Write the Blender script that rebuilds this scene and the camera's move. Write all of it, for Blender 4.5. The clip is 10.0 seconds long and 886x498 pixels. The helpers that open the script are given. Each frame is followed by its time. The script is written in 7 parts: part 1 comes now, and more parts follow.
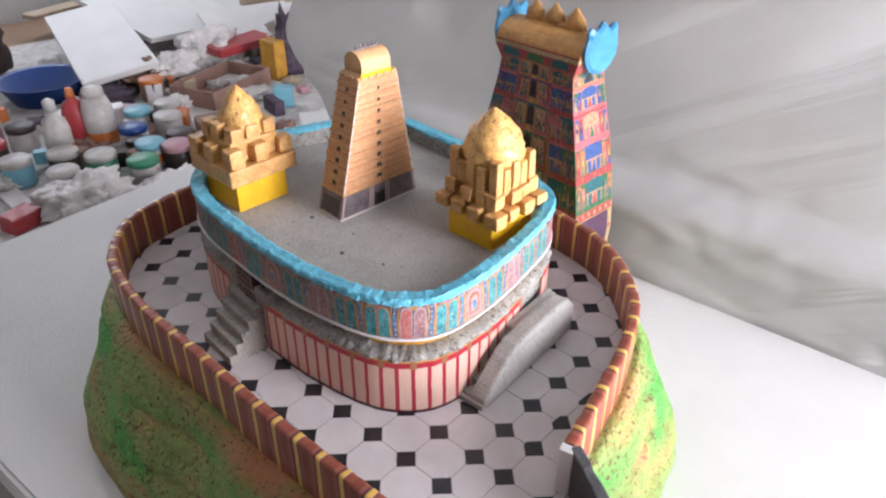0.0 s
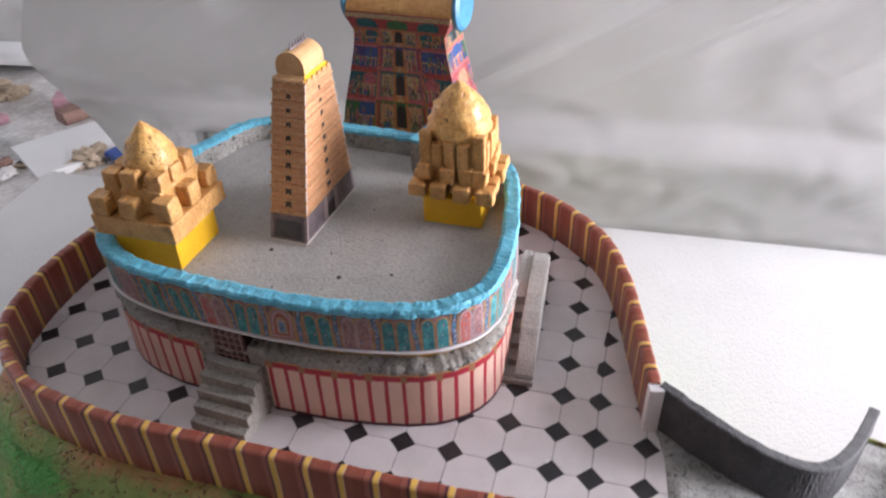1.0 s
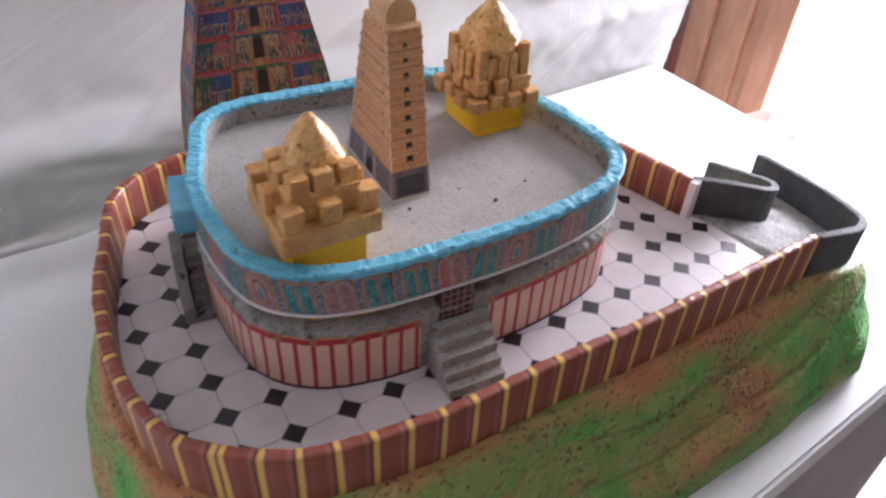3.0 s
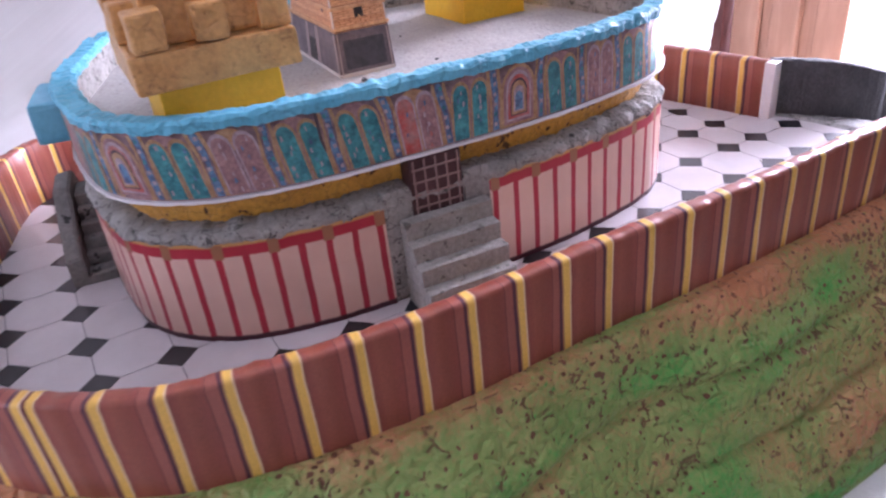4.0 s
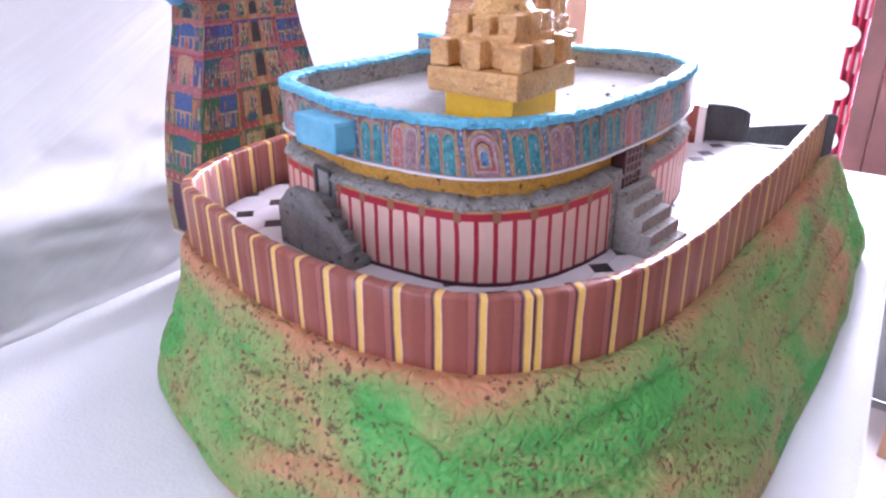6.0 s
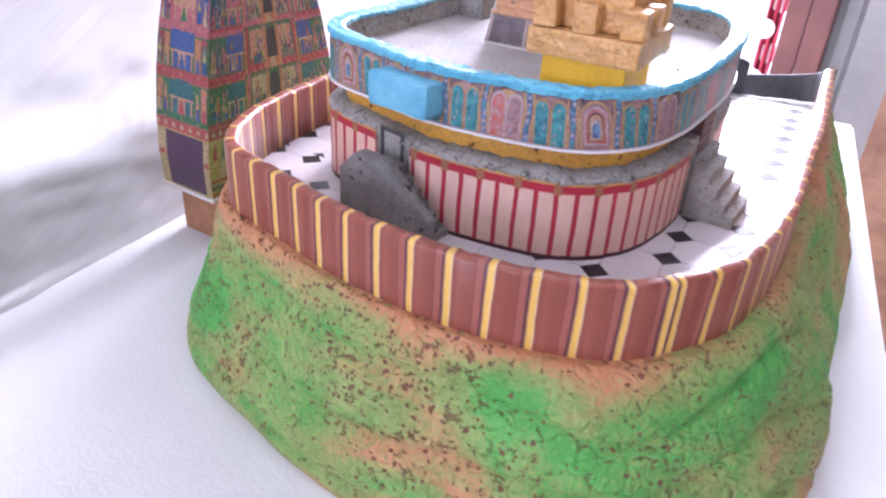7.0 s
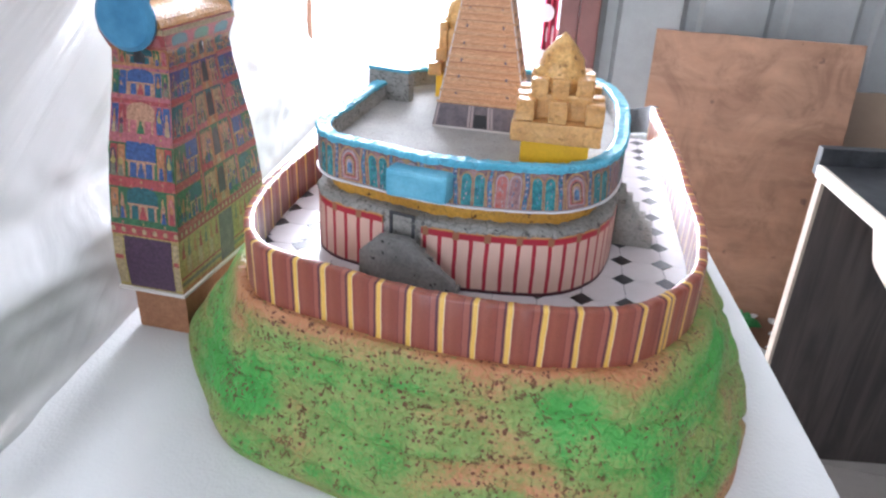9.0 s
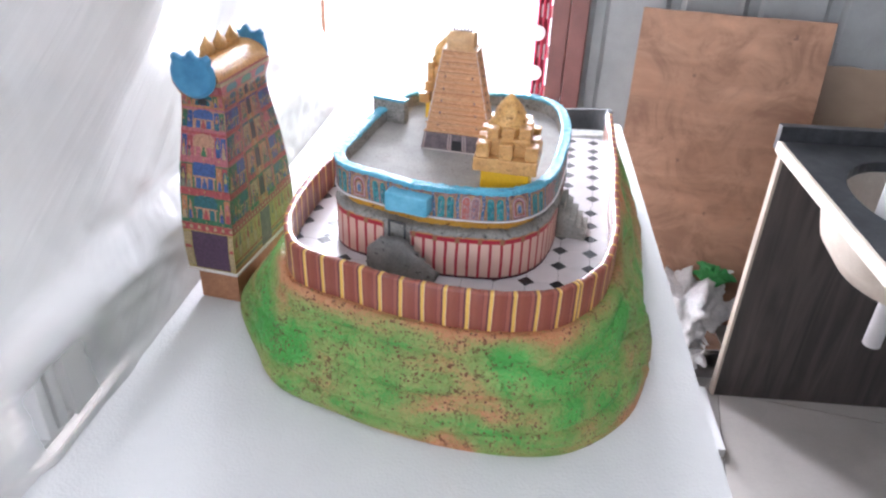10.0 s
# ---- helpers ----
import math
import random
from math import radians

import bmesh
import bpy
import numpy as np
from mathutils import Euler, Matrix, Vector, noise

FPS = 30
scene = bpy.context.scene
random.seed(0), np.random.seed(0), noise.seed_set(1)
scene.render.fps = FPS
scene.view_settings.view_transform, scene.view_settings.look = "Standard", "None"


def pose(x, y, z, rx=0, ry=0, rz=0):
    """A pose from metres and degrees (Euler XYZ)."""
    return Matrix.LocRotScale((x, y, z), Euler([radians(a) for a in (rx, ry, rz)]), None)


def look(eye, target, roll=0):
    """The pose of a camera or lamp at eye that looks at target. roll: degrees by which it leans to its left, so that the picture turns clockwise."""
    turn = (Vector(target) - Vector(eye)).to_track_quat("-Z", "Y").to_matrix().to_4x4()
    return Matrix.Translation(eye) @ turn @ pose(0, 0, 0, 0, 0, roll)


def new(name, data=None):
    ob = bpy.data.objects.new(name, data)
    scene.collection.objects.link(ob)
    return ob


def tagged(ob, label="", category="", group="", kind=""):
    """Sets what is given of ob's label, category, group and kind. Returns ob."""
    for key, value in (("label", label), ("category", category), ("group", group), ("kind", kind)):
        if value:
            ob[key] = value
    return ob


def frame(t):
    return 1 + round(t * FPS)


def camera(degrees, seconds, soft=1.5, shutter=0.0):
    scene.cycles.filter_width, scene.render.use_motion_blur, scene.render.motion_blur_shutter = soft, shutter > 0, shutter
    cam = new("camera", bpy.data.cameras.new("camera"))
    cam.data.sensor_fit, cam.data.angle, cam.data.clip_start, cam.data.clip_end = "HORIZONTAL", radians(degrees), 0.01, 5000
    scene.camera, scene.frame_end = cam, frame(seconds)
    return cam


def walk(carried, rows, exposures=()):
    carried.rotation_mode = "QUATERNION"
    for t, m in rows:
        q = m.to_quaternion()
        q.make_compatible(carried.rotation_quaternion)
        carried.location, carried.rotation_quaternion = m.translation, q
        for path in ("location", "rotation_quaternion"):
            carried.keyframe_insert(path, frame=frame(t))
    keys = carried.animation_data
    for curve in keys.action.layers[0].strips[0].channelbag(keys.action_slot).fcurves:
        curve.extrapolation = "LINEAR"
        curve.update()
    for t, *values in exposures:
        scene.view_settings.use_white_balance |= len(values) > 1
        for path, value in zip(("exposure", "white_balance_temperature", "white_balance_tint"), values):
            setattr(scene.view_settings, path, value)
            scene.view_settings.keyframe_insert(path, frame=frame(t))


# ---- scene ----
cam = camera(63.6, 10.0, 2.3, 0.2)
EXPOSURES = [(0.0, 0.42, 6150, 16), (1.0, 0.34, 6150, 18), (1.5, 0.34, 6100, 17), (2.5, 0.62, 6050, 20), (3.0, 0.70, 6050, 22), (4.5, 1.74, 5350, 36), (5.0, 1.97, 5250, 34), (6.0, 1.78, 5450, 30), (7.5, 1.84, 5650, 25), (8.5, 1.54, 5700, 13), (9.5, 1.46, 5650, 12), (10.0, 1.42, 5800, 14)]
PATH = [
    (0, (-0.33, -0.471, 0.53), (0.827, 0.759, -0.543), 0.3),
    (0.5, (-0.342, -0.405, 0.534), (0.913, 0.665, -0.596), -1.4),
    (1, (-0.411, -0.279, 0.53), (1.111, 0.301, -0.631), -2.0),
    (1.5, (-0.432, -0.242, 0.551), (1.012, 0.283, -0.728), -6.1),
    (2, (-0.412, -0.029, 0.53), (1.085, 0.018, -0.795), -2.8),
    (2.5, (-0.43, 0.054, 0.546), (1.042, -0.302, -0.761), -0.2),
    (3, (-0.43, 0.182, 0.529), (0.932, -0.565, -0.73), 3.2),
    (3.2, (-0.447, 0.239, 0.484), (0.891, -0.604, -0.741), 1.7),
    (4.3, (-0.369, 0.086, 0.291), (1.286, -0.589, -0.606), -7.3),
    (4.5, (-0.362, 0.107, 0.281), (1.262, -0.674, -0.587), -6.2),
    (5, (-0.373, 0.136, 0.305), (1.216, -0.713, -0.563), -4.8),
    (5.5, (-0.37, 0.208, 0.321), (1.104, -0.81, -0.569), -4.3),
    (6, (-0.334, 0.442, 0.337), (0.879, -0.926, -0.473), -0.5),
    (6.2, (-0.338, 0.469, 0.394), (0.789, -0.879, -0.562), -0.2),
    (7.3, (-0.147, 0.492, 0.343), (0.673, -1.069, -0.602), 2.4),
    (7.5, (-0.107, 0.494, 0.343), (0.624, -1.162, -0.509), 0.9),
    (8, (-0.074, 0.49, 0.319), (0.552, -1.215, -0.52), 0.0),
    (8.5, (-0.078, 0.516, 0.346), (0.391, -1.246, -0.474), 2.6),
    (9, (-0.101, 0.623, 0.413), (0.303, -1.116, -0.487), 2.7),
    (9.5, (-0.123, 0.723, 0.495), (0.242, -1.0, -0.453), 3.1),
    (10, (-0.169, 0.783, 0.562), (0.248, -0.879, -0.469), 2.0),
]
walk(cam, [(t, look(eye, target, roll)) for t, eye, target, roll in PATH], exposures=EXPOSURES)

# ---- world and light ----
world = bpy.data.worlds.new("sky_world")
scene.world = world
world.use_nodes = True
sky = world.node_tree.nodes.new("ShaderNodeTexSky")
sky.sky_type, sky.sun_disc = "NISHITA", False
sky.sun_elevation, sky.sun_rotation = radians(52), radians(170)
world.node_tree.links.new(sky.outputs[0], world.node_tree.nodes["Background"].inputs[0])
world.node_tree.nodes["Background"].inputs[1].default_value = 0.12

sun = new("sun", bpy.data.lights.new("sun", "SUN"))
sun.data.energy, sun.data.angle, sun.data.color = 4.0, radians(0.6), (1.0, 0.95, 0.88)
sun.matrix_world = look((0.9, -6.0, 7.8), (0.3, -1.6, 0))

door_light = new("door_daylight", bpy.data.lights.new("door_daylight", "AREA"))
door_light.data.shape, door_light.data.size, door_light.data.size_y = "RECTANGLE", 1.3, 2.2
door_light.data.energy, door_light.data.color = 200.0, (1.0, 0.975, 0.96)
door_light.matrix_world = look((0.58, -2.35, 0.40), (0.35, 0.0, 0.20))

# fill lamp added high on the north side; no source is visible there
fill_light = new("north_fill", bpy.data.lights.new("north_fill", "AREA"))
fill_light.data.shape, fill_light.data.size, fill_light.data.size_y = "RECTANGLE", 1.05, 1.1
fill_light.data.energy, fill_light.data.color = 14.0, (0.95, 0.98, 1.0)
fill_light.matrix_world = look((0.70, 3.57, 0.95), (0.45, 1.4, 0.0))



# ---- materials ----
def nodes_of(name):
    m = bpy.data.materials.new(name)
    m.use_nodes = True
    t = m.node_tree
    return m, t, t.nodes["Principled BSDF"]


def noise_node(t, scale, detail=4.0, rough=0.6, coords=None, distortion=0.0):
    n = t.nodes.new("ShaderNodeTexNoise")
    n.inputs["Scale"].default_value = scale
    n.inputs["Detail"].default_value = detail
    n.inputs["Roughness"].default_value = rough
    n.inputs["Distortion"].default_value = distortion
    if coords is not None:
        t.links.new(coords, n.inputs["Vector"])
    return n


def ramp_node(t, fac, stops, mode="LINEAR"):
    r = t.nodes.new("ShaderNodeValToRGB")
    r.color_ramp.interpolation = mode
    while len(r.color_ramp.elements) < len(stops):
        r.color_ramp.elements.new(0.5)
    for e, (p, c) in zip(r.color_ramp.elements, stops):
        e.position, e.color = p, (*c, 1)
    t.links.new(fac, r.inputs[0])
    return r


def mix_node(t, fac, a, b, blend="MIX"):
    m = t.nodes.new("ShaderNodeMix")
    m.data_type, m.blend_type = "RGBA", blend
    for socket, v in ((m.inputs[0], fac), (m.inputs[6], a), (m.inputs[7], b)):
        if hasattr(v, "links"):
            t.links.new(v, socket)
        elif isinstance(v, (int, float)):
            socket.default_value = v
        else:
            socket.default_value = (*v, 1)
    return m.outputs[2]


def math_node(t, op, a, b=0.0):
    m = t.nodes.new("ShaderNodeMath")
    m.operation = op
    for socket, v in zip(m.inputs, (a, b)):
        if hasattr(v, "links"):
            t.links.new(v, socket)
        else:
            socket.default_value = v
    return m.outputs[0]


def bump_node(t, p, height, strength, distance, normal=None):
    b = t.nodes.new("ShaderNodeBump")
    b.inputs["Strength"].default_value, b.inputs["Distance"].default_value = strength, distance
    t.links.new(height, b.inputs["Height"])
    if normal is not None:
        t.links.new(normal, b.inputs["Normal"])
    t.links.new(b.outputs[0], p.inputs["Normal"])
    return b.outputs[0]


def where(t):
    return t.nodes.new("ShaderNodeTexCoord").outputs["Object"]


def paint(name, a, b, scale, rough=0.6, grain=0.0, grain_scale=600.0, bump=0.0, bump_size=0.001, metallic=0.0, island=0.0):
    """Two colours mixed by coarse noise, with finer grain in colour and relief."""
    m, t, p = nodes_of(name)
    c = where(t)
    big = ramp_node(t, noise_node(t, scale, 5, coords=c).outputs["Fac"], [(0.35, a), (0.65, b)]).outputs[0]
    fine = noise_node(t, grain_scale, 3, coords=c).outputs["Fac"]
    if grain:
        shade = ramp_node(t, fine, [(0.3, (1 - grain,) * 3), (0.7, (1.0, 1.0, 1.0))]).outputs[0]
        big = mix_node(t, 1.0, big, shade, "MULTIPLY")
    if island:
        g = t.nodes.new("ShaderNodeObjectInfo")
        shade = ramp_node(t, g.outputs["Random"], [(0.0, (1 - island,) * 3), (1.0, (1.0, 1.0, 1.0))]).outputs[0]
        big = mix_node(t, 1.0, big, shade, "MULTIPLY")
    t.links.new(big, p.inputs["Base Color"])
    p.inputs["Roughness"].default_value, p.inputs["Metallic"].default_value = rough, metallic
    if bump:
        bump_node(t, p, fine, bump, bump_size)
    return m


def foam(name, a, b, pit=(0.05, 0.05, 0.05), rough=0.85, cell=260.0, pits=0.5, scale=30.0, cracks=0.0, crack_scale=75.0, stretch=(1, 1, 1), mottle=0.26, relief=0.5):
    """Painted bead foam: mottled paint, bead relief and dark pits between the beads."""
    m, t, p = nodes_of(name)
    c = where(t)
    big = ramp_node(t, noise_node(t, scale, 6, coords=c).outputs["Fac"], [(0.35, a), (0.65, b)]).outputs[0]
    v = t.nodes.new("ShaderNodeTexVoronoi")
    v.inputs["Scale"].default_value = cell
    t.links.new(c, v.inputs["Vector"])
    sparse = noise_node(t, cell * 0.8, 2, coords=c).outputs["Fac"]
    hole = ramp_node(t, sparse, [(0.635, (0.0, 0.0, 0.0)), (0.67, (pits,) * 3)]).outputs[0]
    if cracks:
        # broken lines where the foam has cracked
        warp = noise_node(t, 90, 3, 0.6, c)
        wv = t.nodes.new("ShaderNodeMix")
        wv.data_type = "VECTOR"
        wv.inputs[0].default_value = 0.012
        t.links.new(c, wv.inputs[4])
        t.links.new(warp.outputs["Color"], wv.inputs[5])
        mp = t.nodes.new("ShaderNodeMapping")
        mp.inputs["Scale"].default_value = stretch
        t.links.new(wv.outputs[1], mp.inputs[0])
        e = t.nodes.new("ShaderNodeTexVoronoi")
        e.feature = "DISTANCE_TO_EDGE"
        e.inputs["Scale"].default_value = crack_scale
        t.links.new(mp.outputs[0], e.inputs["Vector"])
        line = ramp_node(t, e.outputs["Distance"], [(0.015, (cracks,) * 3), (0.06, (0, 0, 0))]).outputs[0]
        broken = ramp_node(t, noise_node(t, crack_scale * 0.8, 3, coords=c).outputs["Fac"], [(0.44, (0, 0, 0)), (0.54, (1, 1, 1))]).outputs[0]
        hole = math_node(t, "MAXIMUM", hole, math_node(t, "MULTIPLY", line, broken))
    col = mix_node(t, hole, big, pit)
    speck = ramp_node(t, noise_node(t, 420, 4, 0.7, c).outputs["Fac"], [(0.32, (1 - mottle,) * 3), (0.62, (1.06, 1.06, 1.06))]).outputs[0]
    col = mix_node(t, 1.0, col, speck, "MULTIPLY")
    t.links.new(col, p.inputs["Base Color"])
    p.inputs["Roughness"].default_value = rough
    h = math_node(t, "SUBTRACT", 0.6, v.outputs["Distance"])
    h2 = math_node(t, "SUBTRACT", h, math_node(t, "MULTIPLY", hole, 1.5))
    bump_node(t, p, h2, relief, 0.0012)
    return m


def make_white_foam():
    m, t, p = nodes_of("white_bead_foam")
    c = where(t)
    v = t.nodes.new("ShaderNodeTexVoronoi")
    v.inputs["Scale"].default_value = 330.0
    t.links.new(c, v.inputs["Vector"])
    col = ramp_node(t, noise_node(t, 6, 5, coords=c).outputs["Fac"], [(0.3, (0.66, 0.66, 0.66)), (0.7, (0.73, 0.73, 0.725))]).outputs[0]
    t.links.new(col, p.inputs["Base Color"])
    p.inputs["Roughness"].default_value = 0.55
    soft = noise_node(t, 9, 3, coords=c).outputs["Fac"]
    h = math_node(t, "ADD", math_node(t, "SUBTRACT", 0.5, v.outputs["Distance"]), math_node(t, "MULTIPLY", soft, 2.0))
    bump_node(t, p, h, 0.35, 0.001)
    return m


def make_hill():
    m, t, p = nodes_of("painted_hill_foam")
    c = where(t)
    split = t.nodes.new("ShaderNodeSeparateXYZ")
    t.links.new(c, split.inputs[0])
    n2 = noise_node(t, 30, 5, 0.65, c).outputs["Fac"]
    green = ramp_node(t, n2, [(0.3, (0.062, 0.300, 0.046)), (0.7, (0.105, 0.400, 0.075))]).outputs[0]
    earth = ramp_node(t, n2, [(0.3, (0.45, 0.175, 0.07)), (0.7, (0.54, 0.26, 0.125))]).outputs[0]
    olive = ramp_node(t, n2, [(0.3, (0.19, 0.275, 0.065)), (0.7, (0.29, 0.36, 0.105))]).outputs[0]
    # brown spray along the top of the hill, at places along its foot and in drifting bands
    rim = t.nodes.new("ShaderNodeMapRange")
    rim.inputs["From Min"].default_value, rim.inputs["From Max"].default_value = 0.104, 0.128
    t.links.new(split.outputs[2], rim.inputs["Value"])
    # the north side was sprayed more broadly
    north = t.nodes.new("ShaderNodeMapRange")
    north.inputs["From Min"].default_value, north.inputs["From Max"].default_value = 0.08, 0.20
    t.links.new(split.outputs[1], north.inputs["Value"])
    mp = t.nodes.new("ShaderNodeMapping")
    mp.inputs["Scale"].default_value = (1, 1, 2.4)
    t.links.new(c, mp.inputs[0])
    n1 = noise_node(t, 7.5, 3, 0.5, mp.outputs[0], 0.6).outputs["Fac"]
    mixv = math_node(t, "ADD", math_node(t, "MULTIPLY", rim.outputs[0], math_node(t, "ADD", 0.15, math_node(t, "MULTIPLY", north.outputs[0], 0.13))), n1)
    mixv = math_node(t, "ADD", mixv, math_node(t, "MULTIPLY", math_node(t, "SUBTRACT", n2, 0.5), 0.16))
    spray = noise_node(t, 330, 3, 0.7, c).outputs["Fac"]
    mixv = math_node(t, "ADD", mixv, math_node(t, "MULTIPLY", math_node(t, "SUBTRACT", spray, 0.5), 0.30))
    foot = t.nodes.new("ShaderNodeMapRange")
    foot.inputs["From Min"].default_value, foot.inputs["From Max"].default_value = 0.030, 0.004
    t.links.new(split.outputs[2], foot.inputs["Value"])
    mixv = math_node(t, "ADD", mixv, math_node(t, "MULTIPLY", foot.outputs[0], math_node(t, "ADD", 0.05, math_node(t, "MULTIPLY", north.outputs[0], 0.10))))
    f1 = ramp_node(t, mixv, [(0.42, (0, 0, 0)), (0.54, (1, 1, 1))]).outputs[0]
    f2 = ramp_node(t, mixv, [(0.57, (0, 0, 0)), (0.73, (1, 1, 1))]).outputs[0]
    col = mix_node(t, f2, mix_node(t, f1, green, olive), earth)
    # gaps between the foam beads, in patches
    v = t.nodes.new("ShaderNodeTexVoronoi")
    v.feature = "DISTANCE_TO_EDGE"
    v.inputs["Scale"].default_value = 250.0
    warp = noise_node(t, 120, 2, 0.5, c)
    wv = t.nodes.new("ShaderNodeMix")
    wv.data_type = "VECTOR"
    wv.inputs[0].default_value = 0.006
    t.links.new(c, wv.inputs[4])
    t.links.new(warp.outputs["Color"], wv.inputs[5])
    t.links.new(wv.outputs[1], v.inputs["Vector"])
    zone = noise_node(t, 150, 3, 0.6, c).outputs["Fac"]
    area = noise_node(t, 15, 3, 0.5, c).outputs["Fac"]
    open_ = math_node(t, "ADD", zone, math_node(t, "MULTIPLY", math_node(t, "SUBTRACT", area, 0.5), 0.45))
    mask = ramp_node(t, open_, [(0.605, (0, 0, 0)), (0.65, (1, 1, 1))]).outputs[0]
    gap = ramp_node(t, v.outputs["Distance"], [(0.05, (1, 1, 1)), (0.13, (0, 0, 0))]).outputs[0]
    pit = math_node(t, "MULTIPLY", mask, gap)
    # crevices round the larger lumps
    lumps = t.nodes.new("ShaderNodeTexVoronoi")
    lumps.feature = "DISTANCE_TO_EDGE"
    lumps.inputs["Scale"].default_value = 115.0
    t.links.new(wv.outputs[1], lumps.inputs["Vector"])
    split_ = ramp_node(t, noise_node(t, 75, 3, 0.6, c).outputs["Fac"], [(0.585, (0, 0, 0)), (0.62, (1, 1, 1))]).outputs[0]
    crev = math_node(t, "MULTIPLY", split_, ramp_node(t, lumps.outputs["Distance"], [(0.03, (1, 1, 1)), (0.075, (0, 0, 0))]).outputs[0])
    pit = math_node(t, "MAXIMUM", pit, math_node(t, "MULTIPLY", crev, 0.8))
    # single small holes
    dots = t.nodes.new("ShaderNodeTexVoronoi")
    dots.inputs["Scale"].default_value = 225.0
    t.links.new(wv.outputs[1], dots.inputs["Vector"])
    part_of = t.nodes.new("ShaderNodeSeparateColor")
    t.links.new(dots.outputs["Color"], part_of.inputs[0])
    size = math_node(t, "ADD", math_node(t, "MULTIPLY", part_of.outputs[0], 0.32), math_node(t, "MULTIPLY", math_node(t, "SUBTRACT", area, 0.5), 0.5))
    rag = math_node(t, "ADD", dots.outputs["Distance"], math_node(t, "MULTIPLY", math_node(t, "SUBTRACT", zone, 0.5), 1.1))
    hole = ramp_node(t, math_node(t, "SUBTRACT", size, rag), [(0.0, (0, 0, 0)), (0.05, (1, 1, 1))]).outputs[0]
    pit = math_node(t, "MAXIMUM", pit, hole)
    # pits get their brown and the shade inside them as one dark colour
    col = mix_node(t, math_node(t, "MULTIPLY", pit, 0.9), col, (0.15, 0.048, 0.024))
    fleck = ramp_node(t, noise_node(t, 240, 2, 0.5, c).outputs["Fac"], [(0.69, (0, 0, 0)), (0.72, (1, 1, 1))]).outputs[0]
    col = mix_node(t, math_node(t, "MULTIPLY", fleck, 0.55), col, (0.08, 0.42, 0.07))
    t.links.new(col, p.inputs["Base Color"])
    p.inputs["Roughness"].default_value = 0.6
    lump = t.nodes.new("ShaderNodeTexVoronoi")
    lump.feature = "F1"
    lump.inputs["Scale"].default_value = 260.0
    t.links.new(wv.outputs[1], lump.inputs["Vector"])
    swell = ramp_node(t, lumps.outputs["Distance"], [(0.0, (0, 0, 0)), (0.22, (1, 1, 1))]).outputs[0]
    dome_ = math_node(t, "ADD", math_node(t, "MULTIPLY", lump.outputs["Distance"], -1.1), math_node(t, "MULTIPLY", swell, 0.8))
    h = math_node(t, "SUBTRACT", dome_, math_node(t, "MULTIPLY", pit, 3.2))
    h = math_node(t, "ADD", h, math_node(t, "MULTIPLY", n2, 0.3))
    bump_node(t, p, h, 0.7, 0.0015)
    return m


def make_wall_paper():
    """Paper printed with upright brown, maroon and yellow bands; u counts the repeats."""
    m, t, p = nodes_of("striped_wall_paper")
    uv = t.nodes.new("ShaderNodeUVMap").outputs[0]
    s = t.nodes.new("ShaderNodeSeparateXYZ")
    t.links.new(uv, s.inputs[0])
    c = where(t)
    wob = math_node(t, "MULTIPLY", math_node(t, "SUBTRACT", noise_node(t, 45, 2, coords=c).outputs["Fac"], 0.5), 0.07)
    f = math_node(t, "FRACT", math_node(t, "ADD", s.outputs[0], wob))
    brown, mid, dark, yellow = (0.245, 0.056, 0.038), (0.320, 0.095, 0.064), (0.085, 0.018, 0.036), (0.74, 0.46, 0.085)
    r = ramp_node(t, f, [(0.0, brown), (0.16, (0.290, 0.080, 0.045)), (0.34, (0.245, 0.062, 0.035)), (0.54, brown), (0.55, (0.10, 0.02, 0.016)), (0.57, mid), (0.72, mid), (0.735, dark), (0.79, dark),
                         (0.80, (0.34, 0.16, 0.075)), (0.825, (0.42, 0.22, 0.08)), (0.835, yellow), (0.955, yellow), (0.965, (0.74, 0.56, 0.34)), (0.988, (0.60, 0.41, 0.26)), (1.0, brown)])
    grain = ramp_node(t, noise_node(t, 900, 2, coords=c).outputs["Fac"], [(0.3, (0.86, 0.86, 0.86)), (0.7, (1.04, 1.04, 1.04))]).outputs[0]
    col = mix_node(t, 1.0, r.outputs[0], grain, "MULTIPLY")
    t.links.new(col, p.inputs["Base Color"])
    p.inputs["Roughness"].default_value = 0.34
    bump_node(t, p, noise_node(t, 60, 3, coords=c).outputs["Fac"], 0.25, 0.002)
    return m


